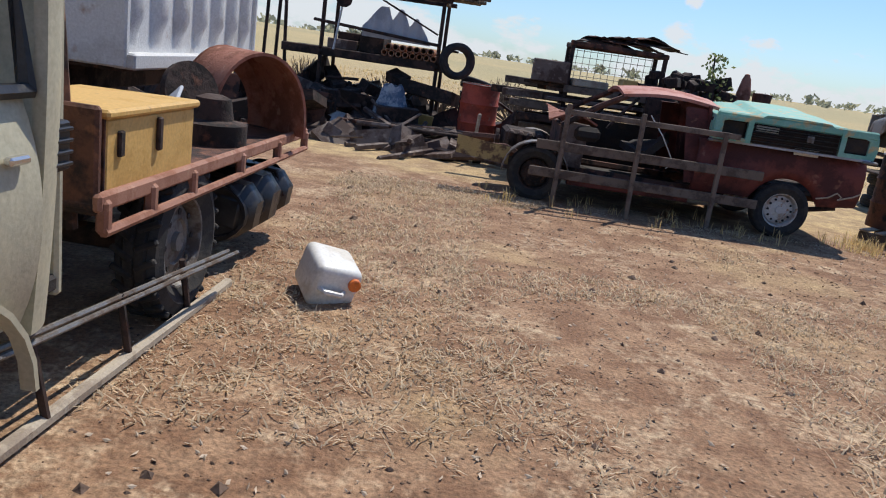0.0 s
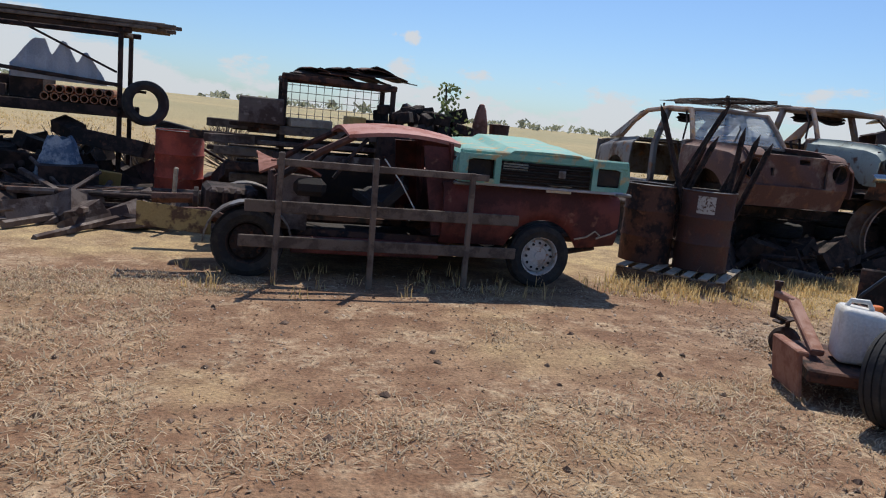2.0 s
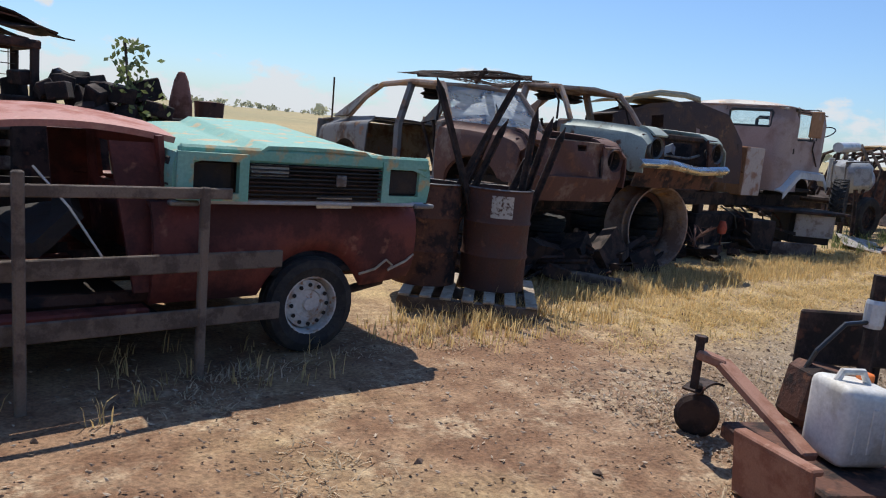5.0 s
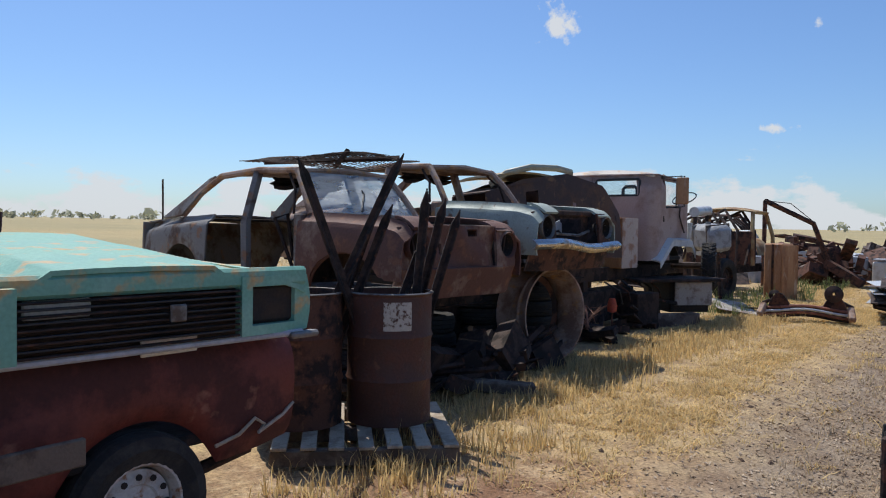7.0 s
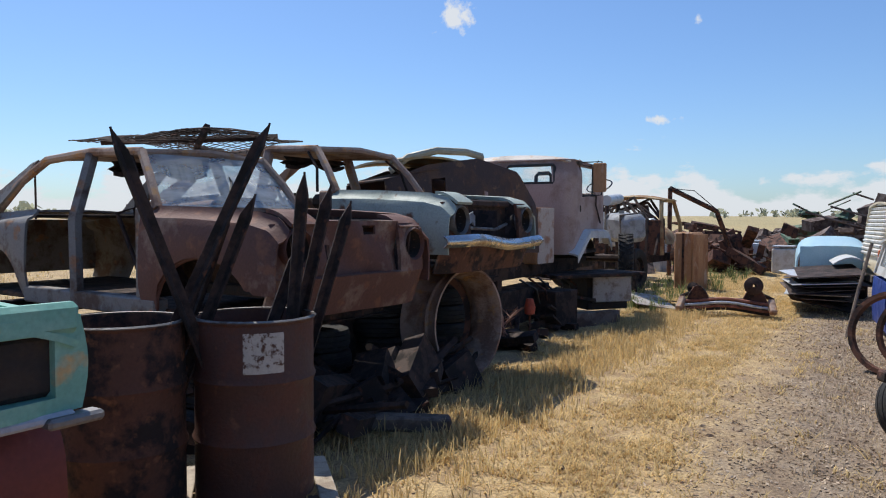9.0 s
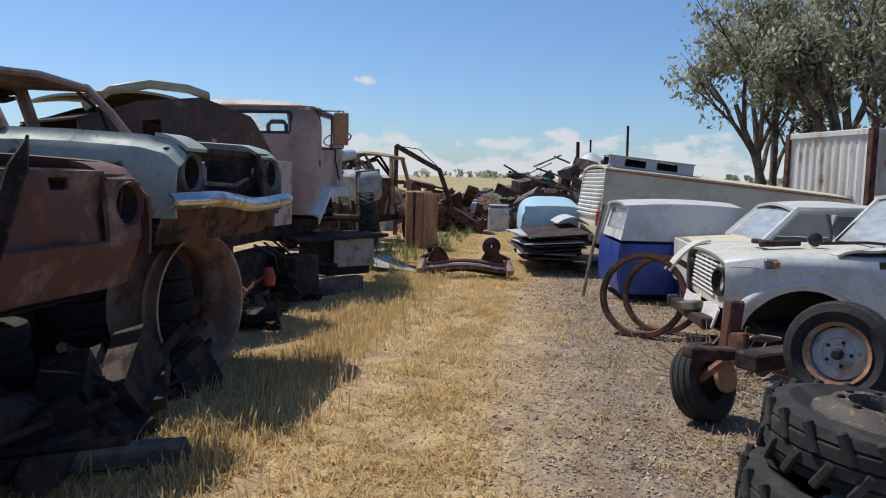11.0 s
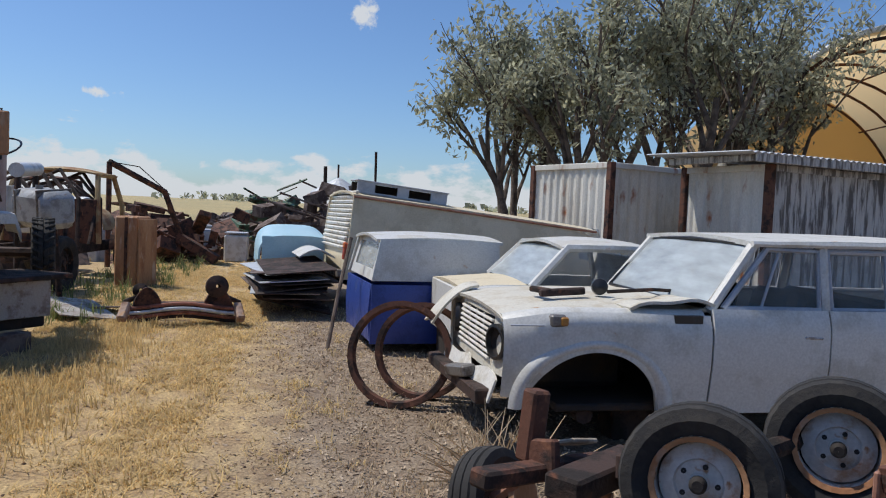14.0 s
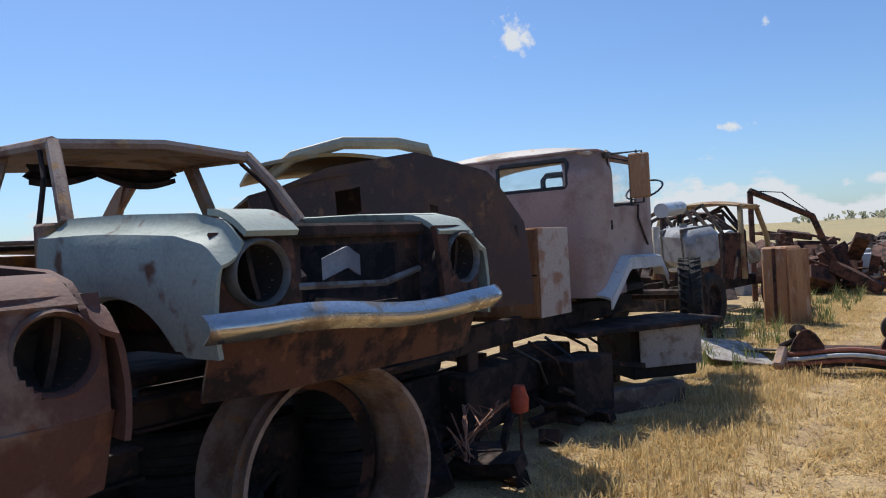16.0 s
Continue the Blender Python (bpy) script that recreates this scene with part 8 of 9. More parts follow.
for k in range(230):
    z = rn.uniform(1.15, 1.95)
    c = Vector((rn.gauss(-0.02, 0.13 if z < 1.6 else 0.07) + (0.1 if z < 1.5 else 0), rn.gauss(0, 0.1), z))
    d = Vector((rn.uniform(-1, 1), rn.uniform(-1, 1), rn.uniform(-1, 1))).normalized() * 0.035
    s = d.cross(Vector((rn.uniform(-1, 1), 1, rn.uniform(-1, 1)))).normalized() * 0.018
    b = len(verts)
    verts += [c - d, c + s, c + d, c - s]
    faces.append((b, b + 1, b + 2, b + 3))
me = bpy.data.meshes.new("leaves")
me.from_pydata(verts, [], faces)
me.materials.append(m_weed)
lv = new("leaves", me)
lv.parent = sp_


# ---- axle frame lying in the lane ----
def lane_axle():
    ob = thing("old_subframe", "rusty vehicle subframe with curved bars and two hubs, lying in grass", "car part", pose(15.5, 8.2, 0, 0, 0, -84) @ Matrix.Scale(0.9, 4))
    for k, (zc, yc, m) in enumerate(((0.27, -0.16, m_rust_pink), (0.21, -0.19, m_galv), (0.15, -0.18, m_rust_pink), (0.10, -0.15, m_rust_dark))):
        part("curved_bar", T([(-0.70 + 0.14 * i, yc, zc + 0.035 * math.cos((i - 5) * 0.62)) for i in range(11)], 0.026, 8), m, ob, "", True)
    part("cross_member", B((0, 0.02, 0.22), (1.30, 0.16, 0.16)), m_rust_dark, ob)
    part("rear_bar", B((0, 0.5, 0.20), (1.30, 0.09, 0.10)), m_rust, ob)
    for s in (-1, 1):
        part("spring_tower", S(lambda u, v: (s * (0.26 + 0.40 * u), -0.12 + 0.03 * math.sin(3 * u), 0.18 + (0.06 + 0.28 * math.sin(math.pi * u) ** 0.7) * v), 14, 5, 0.05), m_rust, ob, "", True)
        part("spring_tower", S(lambda u, v: (s * (0.30 + 0.36 * u), 0.12, 0.18 + (0.05 + 0.24 * math.sin(math.pi * u) ** 0.7) * v), 12, 4, 0.05), m_rust_dark, ob, "", True)
        part("control_arm", T([(s * 0.30, 0.0, 0.30), (s * 0.55, -0.04, 0.40), (s * 0.76, -0.02, 0.30)], 0.035, 8), m_rust_dark, ob, "", True)
        part("side_rail", B((s * 0.58, 0.2, 0.16), (0.10, 0.8, 0.12), (0, 0, s * 6)), m_rust, ob)
        part("splayed_leg", B((s * 0.74, -0.24, 0.20), (0.11, 0.30, 0.12), (38, 0, s * 12), 0.02), m_shell_pink, ob, "pale pink leg")
    for c, r in (((0.44, -0.10, 0.54), 0.155), ((-0.56, 0.02, 0.46), 0.10)):
        part("hub", lathe(bmesh.new(), [(0.03, -0.06), (r * 0.6, -0.06), (r, -0.03), (r, 0.03), (r * 0.5, 0.07), (0.03, 0.08)], axis_pose(c, (0.2, -1, 0.1)), 24), m_rust_dark, ob, "", True)


lane_axle()


# ---- south clutter: rings, trailer axle, wheels, driveline ----
def hoop(c, r, w, d, label):
    ob = thing("steel_ring", label, "ring", Matrix.Translation((c[0], c[1], 0)), "rusty rings")
    o = part("ring", lathe(bmesh.new(), [(r, w / 2), (r * 0.985, 0), (r, -w / 2), (r * 0.90, -w / 2), (r * 0.86, 0), (r * 0.90, w / 2), (r, w / 2)], None, 48), m_rust, ob, "", True)
    o.matrix_local = axis_pose((0, 0, c[2]), d)


hoop((11.55, 6.05, 0.40), 0.42, 0.085, (-0.85, 0.35, 0.22), "rusty steel wheel ring leaning beside the wagon")
hoop((11.80, 5.82, 0.38), 0.40, 0.085, (-0.85, 0.35, 0.22), "rusty steel wheel ring behind another ring")


def front_axle():
    ob = thing("trailer_axle", "rusty stub axle frame with one tyre, standing beside lane", "axle", pose(0, 0, 0))
    wheel_parts(ob, (8.90, 6.02, 0.25), (0.65, 0.62, -0.25), 0.25, 0.17, m_rust_dark, 6)
    part("beam", B((8.62, 5.88, 0.50), (0.80, 0.10, 0.07), (0, 6, -60)), m_rust, ob)
    part("channel", B((8.50, 5.70, 0.52), (0.16, 0.55, 0.10), (0, 0, 35)), m_rust_dark, ob)
    part("upright", B((8.70, 5.92, 0.66), (0.09, 0.09, 0.30), (6, 0, 20)), m_rust, ob)
    part("spring_hanger", T([(8.85, 6.05, 0.28), (8.7, 5.9, 0.48), (8.5, 5.6, 0.48), (8.3, 5.4, 0.35)], 0.03, 6), m_rust_orange, ob)
    part("brace", T([(8.5, 5.45, 0.05), (8.45, 5.55, 0.5)], 0.03, 6), m_rust_dark, ob)
    part("spring_leaf", T([(8.95, 5.95, 0.36), (8.75, 5.80, 0.44), (8.55, 5.62, 0.40)], 0.02, 6), m_rust_orange, ob, "", True)
    part("hub_flange", lathe(bmesh.new(), [(0.001, 0), (0.10, 0), (0.10, 0.03), (0.05, 0.06), (0.001, 0.06)], axis_pose((8.80, 5.90, 0.32), (0.65, 0.62, -0.25)), 18), m_rust_tan, ob, "", True)
    part("bracket", B((8.60, 5.90, 0.55), (0.14, 0.05, 0.16), (8, 12, 30), 0.01), m_rust, ob)
    part("bracket", B((8.42, 5.60, 0.57), (0.10, 0.16, 0.10), (14, 6, 50), 0.01), m_rust_dark, ob)
    part("strut", B((8.40, 5.45, 0.68), (0.05, 0.34, 0.03), (38, 0, 24), 0.006), m_wood_pale, ob)
    part("tie_plate", B((8.72, 5.72, 0.58), (0.12, 0.16, 0.02), (10, 20, 30)), m_wood_pale, ob)


front_axle()
loose_wheel((8.02, 5.56, 0.66), (-0.72, 0.52, 0.10), 0.265, 0.18, "worn tyre on white rusty five-stud wheel", m_wheel, 5)
loose_wheel((8.22, 4.86, 0.70), (-0.78, 0.62, 0.05), 0.265, 0.18, "grey dusty tyre on rusty rim near wagon door", m_wheel, 5)
sup = thing("axle_stand", "dark iron axle carrying two spare wheels", "axle", pose(8.25, 5.2, 0))
part("axle", T([(-0.18, 0.34, 0.66), (0.1, -0.3, 0.70)], 0.04), m_rust_dark, sup)
part("leg", B((-0.05, 0.12, 0.33), (0.12, 0.12, 0.66)), m_rust_dark, sup)
part("leg", B((0.1, -0.3, 0.33), (0.12, 0.12, 0.66)), m_rust_dark, sup)
for k, z in enumerate((0.14, 0.42)):
    ob = thing("tyre", "large black lugged tyre lying flat with rusty yellow hub" if k else "large black lugged tyre under another tyre", "tyre", pose(7.46 - 0.05 * (1 - k), 5.60 + 0.10 * (1 - k), z - 0.02, 3, -4, 30 * k), "stacked tractor tyres")
    ty_ = part("tyre", tyre_bm(0.46, 0.27, 44), m_rubber, ob, "", True)
    tagged(part("tread", lug_bm(0.46, 0.27, 20), m_rubber, ty_), kind="stuff")
    if k:
        # near-black disc paints the shade down the open hub
        part("hub_hole_shade", lathe(bmesh.new(), [(0.001, 0.02), (0.118, 0.02), (0.118, 0.03), (0.001, 0.03)], None, 24), m_shade_and_trim, ob)
        part("hub", lathe(bmesh.new(), [(0.29, 0.05), (0.275, 0.11), (0.235, 0.12), (0.20, 0.16), (0.14, 0.165), (0.125, 0.13), (0.12, 0.04), (0.20, 0.0), (0.29, 0.05)], None, 36), mat("hub_yellow", (0.07, 0.06, 0.05), (0.24, 0.19, 0.10), 0.25, 22, 0.7, third=(0.14, 0.07, 0.04)), ob, "flaking yellow and grey hub", True)
        for j in range(8):
            a = j * math.tau / 8
            part("stud", lathe(bmesh.new(), [(0.001, 0.155), (0.017, 0.155), (0.017, 0.175), (0.001, 0.18)], pose(0.17 * math.cos(a), 0.17 * math.sin(a), 0), 8), m_rust_dark, ob)


def driveline():
    ob = thing("farm_machine", "orange-brown rusted implement with driveshafts and discs", "machine", pose(0, 0, 0))

    def beam(a, b, w, h, m, label="", th=0.012):
        """A folded channel from a to b, open below."""
        a, b = Vector(a), Vector(b)
        d = (b - a).normalized()
        n = Vector((-d.y, d.x, 0)).normalized()
        prof = [(-w / 2, -h / 2), (-w / 2, h * 0.32), (-w * 0.36, h / 2), (w * 0.36, h / 2), (w / 2, h * 0.32), (w / 2, -h / 2)]
        pf = [(i / 5, p) for i, p in enumerate(prof)]
        fx, fz = curve([(i, p[0]) for i, p in pf]), curve([(i, p[1]) for i, p in pf])
        return part("beam", S(lambda u, v: a + (b - a) * u + n * fx(v) + Vector((0, 0, fz(v))), 8, 10, th), m, ob, label, False)

    # top arm with its torn head
    beam((7.20, 5.28, 1.37), (6.86, 4.98, 1.345), 0.09, 0.07, m_rust_orange, "orange-brown steel arm")
    beam((6.90, 5.02, 1.335), (6.35, 4.52, 1.31), 0.11, 0.085, m_rust_orange)
    part("arm_head", B((7.26, 5.31, 1.375), (0.06, 0.10, 0.11), (0, 4, 40), 0.008), m_rust_dark, ob)
    part("arm_fork", B((7.235, 5.30, 1.30), (0.05, 0.05, 0.10), (0, 8, 40), 0.006), m_rust_dark, ob)
    part("arm_slot", B((7.155, 5.285, 1.365), (0.045, 0.02, 0.035), (0, 0, 41), 0.003), m_shade_and_trim, ob)
    part("arm_socket", T([(7.07, 5.14, 1.40), (7.07, 5.14, 1.47)], 0.022, 10), m_rust_dark, ob)
    part("arm_socket", B((7.03, 5.11, 1.445), (0.05, 0.05, 0.07), (0, 0, 40), 0.006), m_rust_dark, ob)
    part("upright", T([(7.10, 5.10, 0.98), (7.10, 5.10, 1.36)], 0.030, 12), m_rust, ob, "", True)
    part("upright_collar", lathe(bmesh.new(), [(0.03, 1.10), (0.037, 1.11), (0.037, 1.15), (0.03, 1.16)], pose(7.10, 5.10, 0), 14), m_rust_dark, ob)
    # hooked tube in front of the discs
    part("cross_tube", T([(7.22, 5.30, 1.20), (7.05, 5.16, 1.175), (6.70, 4.88, 1.15), (6.4, 4.62, 1.13)], 0.017, 8), m_rust_orange, ob, "", True)
    part("hook", T([(7.22, 5.30, 1.20), (7.255, 5.33, 1.205), (7.265, 5.335, 1.235), (7.24, 5.31, 1.25), (7.20, 5.29, 1.28), (7.20, 5.29, 1.33)], 0.019, 8), m_rust, ob, "", True)
    for c, r, m in (((7.30, 5.02, 1.13), 0.165, m_rust), ((6.80, 4.90, 1.12), 0.175, m_rust_dark)):
        part("disc", lathe(bmesh.new(), [(0.001, 0.045), (r * 0.30, 0.04), (r * 0.34, 0.02), (r * 0.86, 0.0), (r * 0.90, 0.012), (r, 0.0), (r, -0.05), (r * 0.9, -0.055), (0.001, -0.05)], axis_pose(c, (-0.80, 0.60, 0.05)), 40), m, ob, "", True)
        for k in range(8):
            a = k * math.tau / 8
            o = part("bolt", lathe(bmesh.new(), [(0.001, 0.02), (0.011, 0.02), (0.011, 0), (0.001, 0)], None, 6), m_rust_orange, ob)
            o.matrix_local = axis_pose(c, (-0.80, 0.60, 0.05)) @ pose(r * 0.60 * math.cos(a), r * 0.60 * math.sin(a), 0.006)
    part("rope", T([(7.20, 5.24, 1.215), (7.14, 5.20, 1.20), (7.10, 5.17, 1.22), (7.05, 5.13, 1.215), (7.01, 5.10, 1.245), (6.97, 5.07, 1.24)], [0.018, 0.024, 0.02, 0.026, 0.022, 0.012], 8), m_wood_pale, ob, "pale rag wound on the shaft", True)
    part("link", T([(7.12, 5.18, 1.14), (6.95, 5.10, 1.06), (6.80, 5.02, 1.01)], 0.016, 6), m_rust_dark, ob)
    part("link_plate", B((6.98, 5.08, 1.06), (0.20, 0.02, 0.06), (0, -22, 36), 0.006), m_rust_dark, ob)
    part("clamp", lathe(bmesh.new(), [(0.03, -0.03), (0.05, -0.03), (0.05, 0.03), (0.03, 0.03), (0.03, -0.03)], axis_pose((7.03, 5.08, 1.02), (0.6, 0.7, 0.2)), 16), m_steel, ob, "", True)
    part("clamp_bolt", T([(7.0, 5.06, 0.98), (6.98, 5.05, 1.08)], 0.012, 6), m_rust_dark, ob)
    # wide folded beam below the discs
    beam((7.22, 5.22, 0.965), (6.30, 4.62, 0.90), 0.20, 0.15, m_rust_orange, "orange-brown folded beam", 0.016)
    part("beam_end", B((7.235, 5.235, 0.95), (0.02, 0.22, 0.16), (0, 4, 34), 0.008), m_rust_orange, ob)
    part("canvas_wrap", T([(7.26, 5.18, 1.02), (7.30, 5.20, 1.0), (7.31, 5.21, 0.95)], 0.03, 8), m_canvas_white, ob, "frayed pale canvas strap", True)
    part("web_plate", S(lambda u, v: (7.20 - 0.75 * u, 5.36 - 0.48 * u, 0.52 + 0.34 * v - 0.06 * u + 0.03 * math.sin(7 * u) * (1 - v)), 14, 6, 0.02), m_rust_dark, ob, "dark steel side plate", True)
    part("plate_flange", B((6.83, 5.14, 0.855), (0.90, 0.10, 0.015), (0, 2.5, 32.6), 0.004), m_rust_dark, ob)
    part("plate_tab", B((7.12, 5.34, 0.90), (0.07, 0.02, 0.10), (0, 10, 32), 0.005), m_rust_orange, ob)
    # drive shaft with a yoke at each end
    part("drive_shaft", T([(7.23, 5.44, 0.925), (7.19, 5.42, 0.922), (7.17, 5.41, 0.918), (6.66, 5.20, 0.838)], [0.024, 0.026, 0.039, 0.041], 20), m_rust_orange, ob, "orange-brown tube", True)
    part("shaft_weld", lathe(bmesh.new(), [(0.041, -0.012), (0.046, 0.0), (0.041, 0.012)], axis_pose((7.165, 5.408, 0.917), (-0.51, -0.21, -0.08)), 20), m_rust, ob, "", True)
    part("yoke", B((7.27, 5.455, 0.935), (0.07, 0.05, 0.05), (10, 5, 24), 0.015), m_rust, ob)
    part("yoke_ear", B((7.30, 5.43, 0.95), (0.05, 0.02, 0.07), (0, 15, 24), 0.008), m_rust, ob)
    part("yoke_ear", B((7.29, 5.50, 0.93), (0.05, 0.02, 0.07), (0, 15, 24), 0.008), m_rust, ob)
    part("cross_joint", T([(7.29, 5.41, 0.945), (7.29, 5.52, 0.93)], 0.014, 8), m_rust_dark, ob)
    part("flange_plate", B((7.33, 5.48, 0.91), (0.015, 0.11, 0.07), (0, 0, 24), 0.004), m_rust_orange, ob)
    part("end_yoke", B((6.63, 5.185, 0.835), (0.05, 0.13, 0.10), (6, 8, 24), 0.016), m_rust_orange, ob)
    part("end_ear", B((6.58, 5.11, 0.85), (0.09, 0.025, 0.12), (6, 12, 24), 0.012), m_rust_orange, ob)
    part("end_ear", B((6.55, 5.23, 0.83), (0.09, 0.025, 0.12), (6, 12, 24), 0.012), m_rust_orange, ob)
    part("end_bracket", B((6.60, 5.03, 0.86), (0.16, 0.02, 0.16), (0, 30, 24), 0.008), m_rust_orange, ob)
    # what carries it
    for x, y, h in ((7.12, 5.24, 0.86), (6.86, 5.03, 0.86), (6.52, 4.96, 0.84), (6.45, 4.70, 0.86), (7.22, 5.05, 0.90)):
        part("leg", B((x, y, h / 2), (0.08, 0.08, h), (0, 0, 33), 0.01), m_rust_dark, ob)
    part("base_frame", B((6.78, 4.98, 0.22), (0.95, 0.40, 0.10), (0, 0, 33)), m_rust_dark, ob)
    part("corner_box", B((6.60, 5.14, 0.55), (0.24, 0.26, 0.34), (0, 4, 28), 0.015), m_rust, ob)
    part("lower_box", B((6.80, 5.32, 0.30), (0.30, 0.20, 0.36), (0, 0, 28), 0.012), m_rust_dark, ob)
    part("handle_rod", T([(7.16, 5.42, 0.66), (7.13, 5.41, 0.60), (6.95, 5.36, 0.57), (6.90, 5.35, 0.61)], 0.008, 6), m_steel, ob, "", True)
    part("vertical_pipe", T([(6.80, 4.80, 1.30), (6.76, 4.76, 1.42), (6.70, 4.70, 1.54)], 0.06, 14), m_rust_orange, ob, "", True)
    part("pipe_band", T([(6.84, 4.86, 1.26), (6.86, 4.87, 1.40), (6.80, 4.82, 1.50)], 0.007, 5), m_steel, ob)
    part("ball_joint", lathe(bmesh.new(), [(0.001, -0.05), (0.035, -0.035), (0.05, 0.0), (0.035, 0.035), (0.001, 0.05)], axis_pose((6.72, 5.00, 1.15), (-0.8, 0.6, 0)), 16), m_rust, ob, "", True)
    for k in range(6):
        part("bolt", lathe(bmesh.new(), [(0.001, 0.014), (0.011, 0.014), (0.011, 0), (0.001, 0)], pose(7.12 - 0.13 * k, 5.16 - 0.085 * k, 1.036 - 0.009 * k), 6), m_rust_dark, ob)


driveline()
for k, (x, y, rz) in enumerate(((7.75, 4.75, 8), (8.05, 4.55, -18), (7.55, 4.45, 30), (7.05, 5.55, 50))):
    o = thing("roof_sheet", "pale corrugated iron sheet on the ground", "sheet", pose(x, y, 0.02 + 0.03 * k, 0, 0, rz), "iron sheets")
    part("sheet", S(lambda u, v: (-0.45 + 0.9 * u, -0.32 + 0.64 * v, 0.03 + 0.016 * math.sin(v * 50)), 2, 56, 0.004), m_galv if k % 2 else m_white, o)
cb = thing("cream_cushion", "cream padded sheet lying in front of the tyres", "cushion", pose(6.82, 5.60, 0, 0, 0, 10))
part("pad", S(lambda u, v: (-0.28 + 0.56 * u, -0.22 + 0.44 * v, 0.36 * (math.sin(math.pi * u) * math.sin(math.pi * v)) ** 0.35 + 0.01), 16, 14, 0.02), m_canvas_white, cb, "", True)

bs = thing("dry_shrub", "dry grey bare shrub before the wagon bumper", "shrub", pose(9.75, 5.75, 0))
bm = bmesh.new()
for k in range(110):
    a, e = random.uniform(0, math.tau), random.uniform(0.3, 1.3)
    L = random.uniform(0.25, 0.55)
    d = Vector((math.cos(a) * math.cos(e), math.sin(a) * math.cos(e), math.sin(e)))
    o = Vector((random.uniform(-.25, .25), random.uniform(-.2, .2), 0))
    tube(bm, [o, o + d * L * 0.5, o + d * L + Vector((0, 0, -0.04))], [0.005, 0.004, 0.002], 3)
tagged(part("twig", bm, m_straw_grey, bs), kind="stuff")


# ---- dry grass, litter and stones ----
BLOCKS = ((0.3, 4.5, 8.25, 10.1), (6.3, 11.2, 9.6, 14.0), (10.0, 11.9, 0.8, 5.5), (13.6, 15.1, 4.7, 6.2), (11.0, 16.2, 9.7, 12.2), (17.4, 19.3, 1.0, 6.4), (4.9, 6.4, 8.3, 9.8), (12.7, 14.4, 2.2, 4.6), (-3.1, -1.0, 0.5, 7.4), (6.9, 8.0, 5.1, 6.2))


def inside(x, y):
    return any(a < x < b and c < y < d for a, b, c, d in BLOCKS)


def blades(name, count, pick, m, hmin, hmax, nb, label, lean=0.55, width=0.004):
    rnd = random.Random(name)
    verts, faces = [], []
    made = tries = 0
    while made < count and tries < count * 12:
        tries += 1
        x, y, dens = pick(rnd)
        if rnd.random() > dens:
            continue
        made += 1
        z = ground_z(x, y) - 0.01
        s = rnd.uniform(0.7, 1.3)
        for k in range(nb):
            a = rnd.uniform(0, math.tau)
            h = rnd.uniform(hmin, hmax) * s
            l = rnd.uniform(0.15, lean) * h
            ox, oy = rnd.gauss(0, 0.035), rnd.gauss(0, 0.035)
            dx, dy = math.cos(a), math.sin(a)
            w = width * rnd.uniform(0.7, 1.4)
            b = len(verts)
            p = Vector((x + ox, y + oy, z))
            q = p + Vector((dx * l * 0.4, dy * l * 0.4, h * 0.6))
            t = p + Vector((dx * l, dy * l, h * rnd.uniform(0.75, 1.0)))
            sx, sy = -dy * w, dx * w
            verts += [p + Vector((sx, sy, 0)), p - Vector((sx, sy, 0)), q - Vector((sx, sy, 0)) * 0.8, q + Vector((sx, sy, 0)) * 0.8, t]
            faces += [(b, b + 1, b + 2, b + 3), (b + 3, b + 2, b + 4)]
    me = bpy.data.meshes.new(name)
    me.from_pydata(verts, [], faces)
    me.materials.append(m)
    tagged(new(name, me), label, "grass", kind="stuff")


def clump(x, y, f, off):
    return noise.noise((x * f, y * f, off)) * 0.5 + 0.5


def pick_lane(r):
    x, y = r.uniform(5.5, 26), r.uniform(5.6, 10.0)
    if inside(x, y):
        return x, y, 0.0
    d = 0.9 * clump(x, y, 1.6, 1.0) + 0.6 * clump(x, y, 0.35, 5.0) - 0.45
    edge = min(1.0, max(0.03, (y - 6.6 - 0.2 * math.sin(x)) / 1.0))
    track = 0.25 if abs(y - 7.05 - 0.12 * math.sin(0.7 * x)) < 0.28 or abs(y - 8.35) < 0.22 else 1.0
    return x, y, max(0.0, d) * edge * track * (1.0 if x > 7 else 0.4 * (x - 4.5) / 2.5)


def pick_row(r):
    x, y = r.uniform(0.2, 15.5), r.uniform(7.6, 10.2)
    front = 8.05 if x < 4.6 else (8.2 if x < 6.5 else 8.7)
    return x, y, max(0.0, 0.9 - abs(y - front - 0.1) * 1.4) * clump(x, y, 1.2, 2.0) * (0.10 if x < 4.4 else 0.9)


def pick_yard(r):
    x, y = r.uniform(-1.2, 5.5), r.uniform(1.0, 8.4)
    d = max(0.0, clump(x, y, 0.9, 9.0) - 0.60) * 1.6
    if x < 0.4 and 2.4 < y < 8:
        d += 0.45 * clump(x, y, 1.5, 3)
    if y < 5.0 + 0.2 * x and x > 2.0:
        d += 0.40 * clump(x, y, 1.5, 3)
    if y > 7.6 and x < 1.0:
        d += 0.5
    return (x, y, 0.0 if inside(x, y) else d)


def pick_far(r):
    x, y = r.uniform(-14, 60), r.uniform(-12, 45)
    return x, y, 0.0 if (y < 14 and x < 24) else 1.0


def pick_weed(r):
    x, y = r.uniform(15.2, 26), r.uniform(8.9, 10.6)
    return x, y, clump(x, y, 0.8, 6.0)


def pick_south(r):
    x, y = r.uniform(5.0, 17), r.uniform(4.2, 6.7)
    return x, y, 0.0 if inside(x, y) else 0.35 * clump(x, y, 1.3, 8.0)


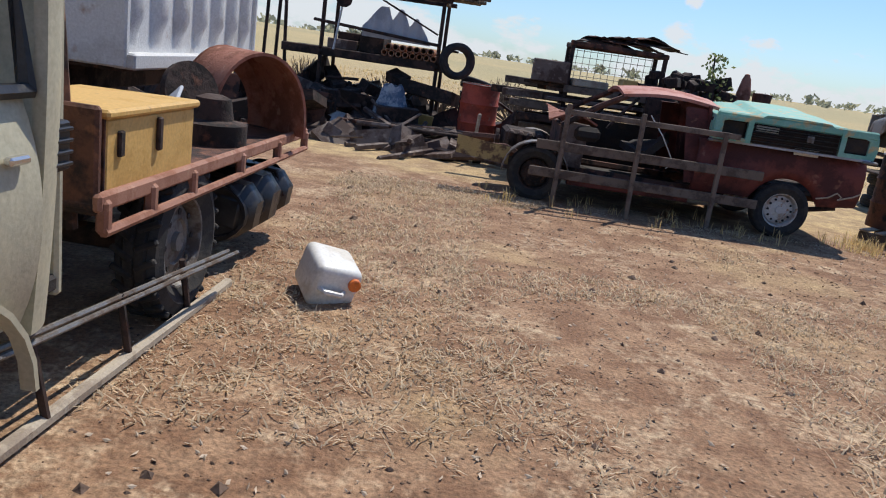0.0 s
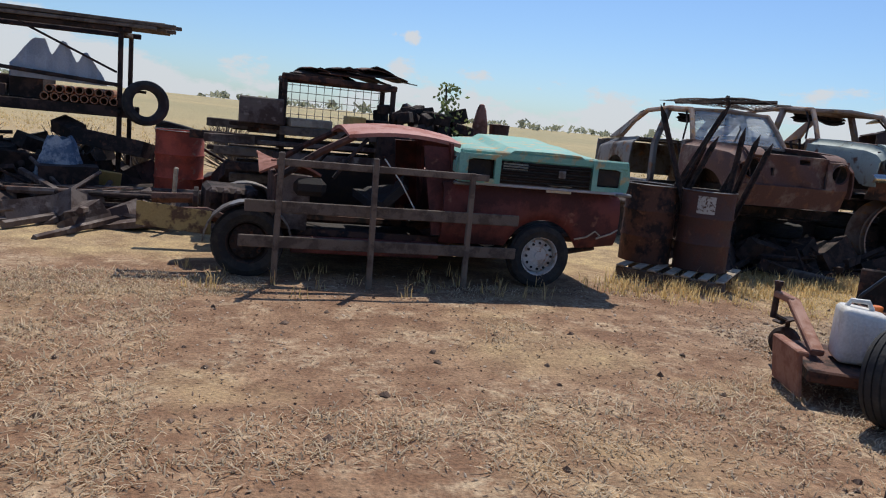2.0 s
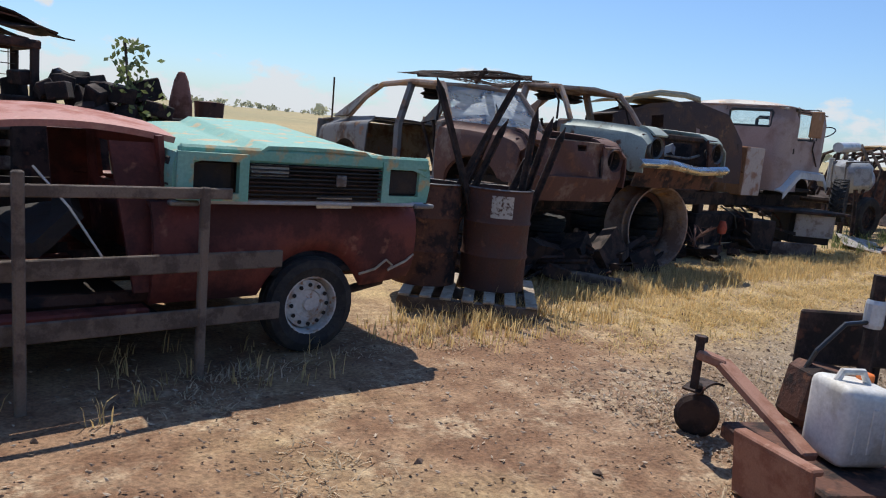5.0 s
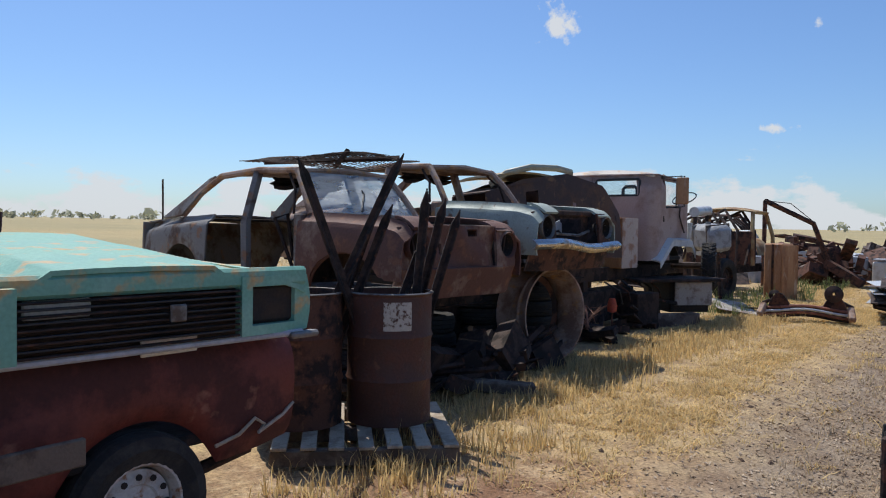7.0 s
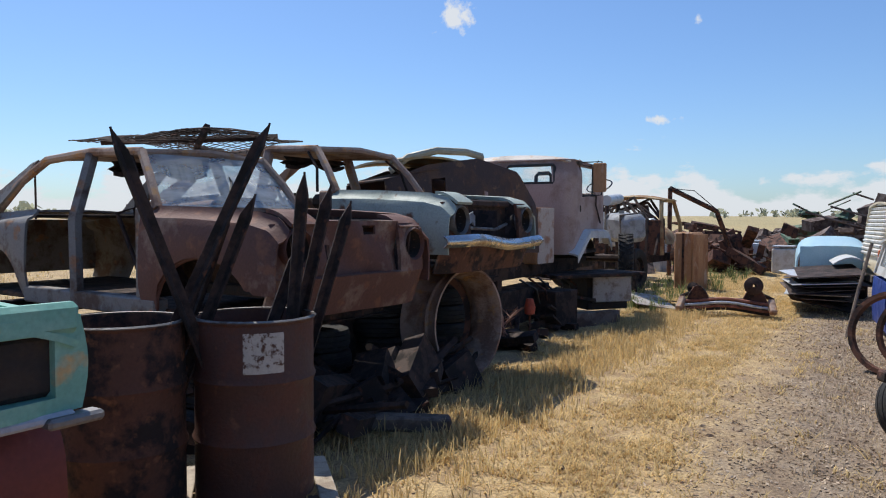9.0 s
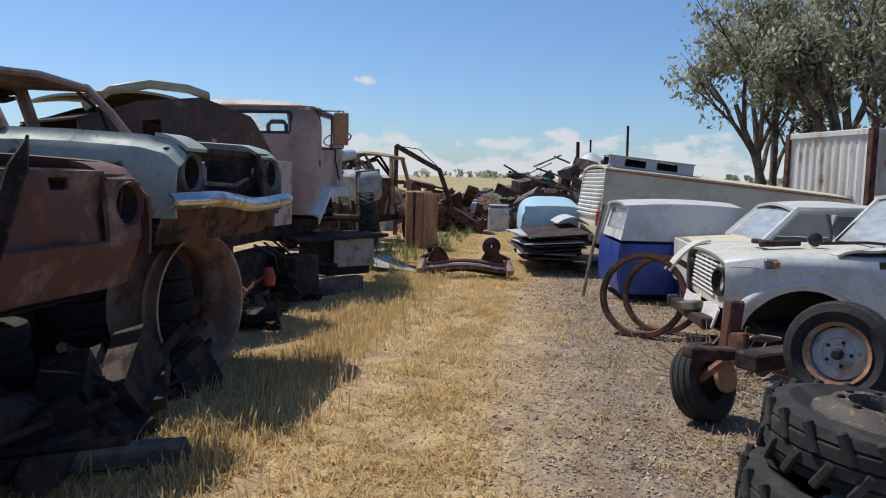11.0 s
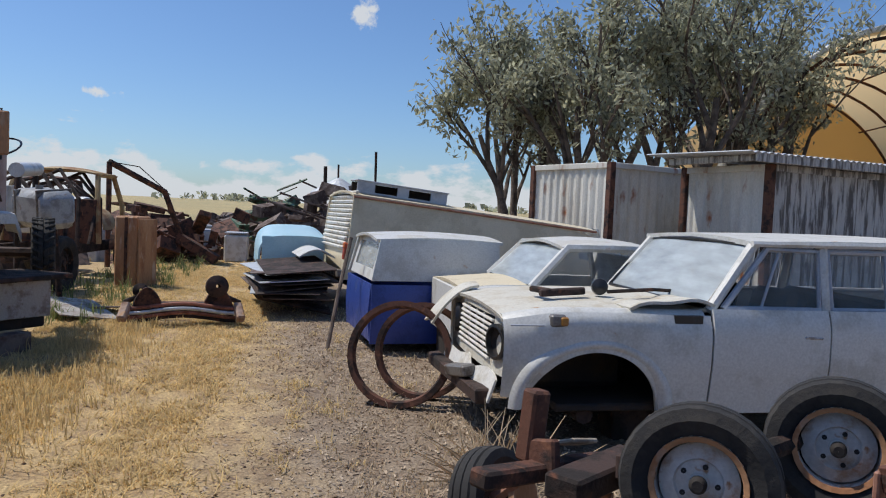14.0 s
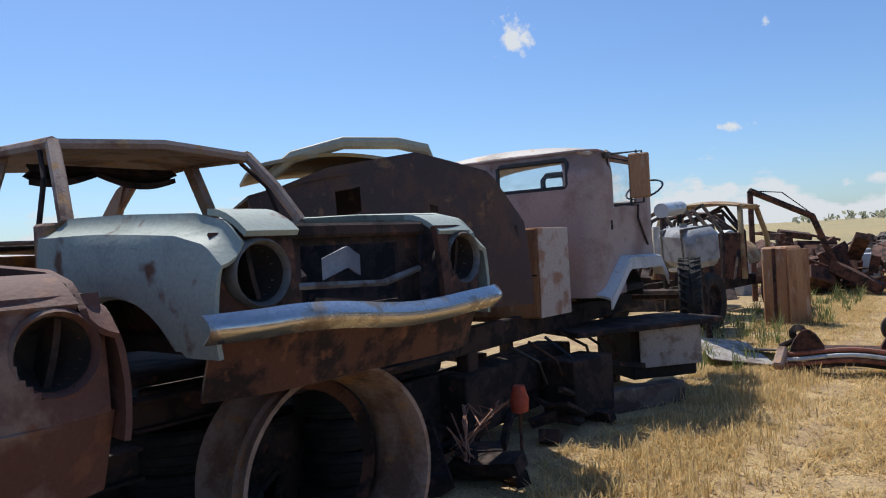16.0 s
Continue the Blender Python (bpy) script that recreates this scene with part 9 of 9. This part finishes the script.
blades("lane_grass", 13000, pick_lane, m_straw, 0.02, 0.075, 8, "golden dry grass matted along the lane", 2.6)
blades("row_grass", 1200, pick_row, m_straw, 0.05, 0.18, 8, "tall pale dry grass at the foot of the wrecks", 0.6)
blades("yard_grass", 6500, pick_yard, m_straw_grey, 0.008, 0.045, 8, "short trodden grey-brown grass in the yard", 3.0)
blades("south_grass", 1200, pick_south, m_straw_grey, 0.02, 0.09, 6, "sparse grey dry grass beside the south row", 0.9)
blades("plain_grass", 9000, pick_far, m_straw, 0.06, 0.2, 6, "dry grass on the plain behind the rows", 1.2, 0.007)
blades("green_weeds", 160, pick_weed, m_weed, 0.10, 0.35, 10, "green weeds beside the lane", 0.8, 0.006)


def scatter(name, count, pick, m, size, label, flat=True):
    rnd = random.Random(name)
    verts, faces = [], []
    for k in range(count):
        x, y, dens = pick(rnd)
        if rnd.random() > dens:
            continue
        z = ground_z(x, y)
        s = size * rnd.uniform(0.5, 1.5)
        a = rnd.uniform(0, math.tau)
        c, n = Vector((x, y, z)), len(verts)
        u, v = Vector((math.cos(a), math.sin(a), rnd.uniform(-.3, .3))) * s, Vector((-math.sin(a), math.cos(a), rnd.uniform(-.3, .3))) * s * rnd.uniform(0.25, 0.5)
        if flat:
            verts += [c - u + Vector((0, 0, 0.006)), c + v + Vector((0, 0, 0.002)), c + u + Vector((0, 0, 0.012)), c - v + Vector((0, 0, 0.01))]
            faces.append((n, n + 1, n + 2, n + 3))
        else:
            h = s * rnd.uniform(0.4, 0.8)
            verts += [c - u, c + v * 2, c + u, c - v * 2, c + Vector((0, 0, h)) + u * 0.2, c + Vector((0, 0, h * 0.8)) - u * 0.3]
            faces += [(n, n + 1, n + 5), (n + 1, n + 4, n + 5), (n + 1, n + 2, n + 4), (n + 2, n + 3, n + 4), (n + 3, n + 5, n + 4), (n + 3, n, n + 5)]
    me = bpy.data.meshes.new(name)
    me.from_pydata(verts, [], faces)
    me.materials.append(m)
    tagged(new(name, me), label, "litter", kind="stuff")


def pick_litter(r):
    x, y = r.uniform(4.5, 17), r.uniform(4.2, 8.4)
    edge = min(1.0, max(0.0, (7.55 + 0.5 * noise.noise((x * 0.8, y * 0.8, 4.0)) - y) / 1.3))
    return x, y, edge * (0.35 + 0.65 * clump(x, y, 2.2, 7.0))


scatter("dry_leaves", 60000, pick_litter, m_litter, 0.015, "pale dry leaves strewn along the south side")
scatter("yard_leaves", 8000, lambda r: (r.uniform(-1.2, 6), r.uniform(0.8, 8.6), 0.6), m_litter, 0.013, "scattered dry leaves and straw on the yard")
scatter("yard_stones", 7000, lambda r: (r.uniform(-1.2, 16), r.uniform(0.8, 8.8), 0.6), m_stone, 0.011, "small brown stones on the dirt", False)
scatter("clods", 260, lambda r: (r.uniform(-1.2, 9), r.uniform(1.0, 8.4), 0.7), m_stone, 0.03, "dark dung and clods on the dirt", False)
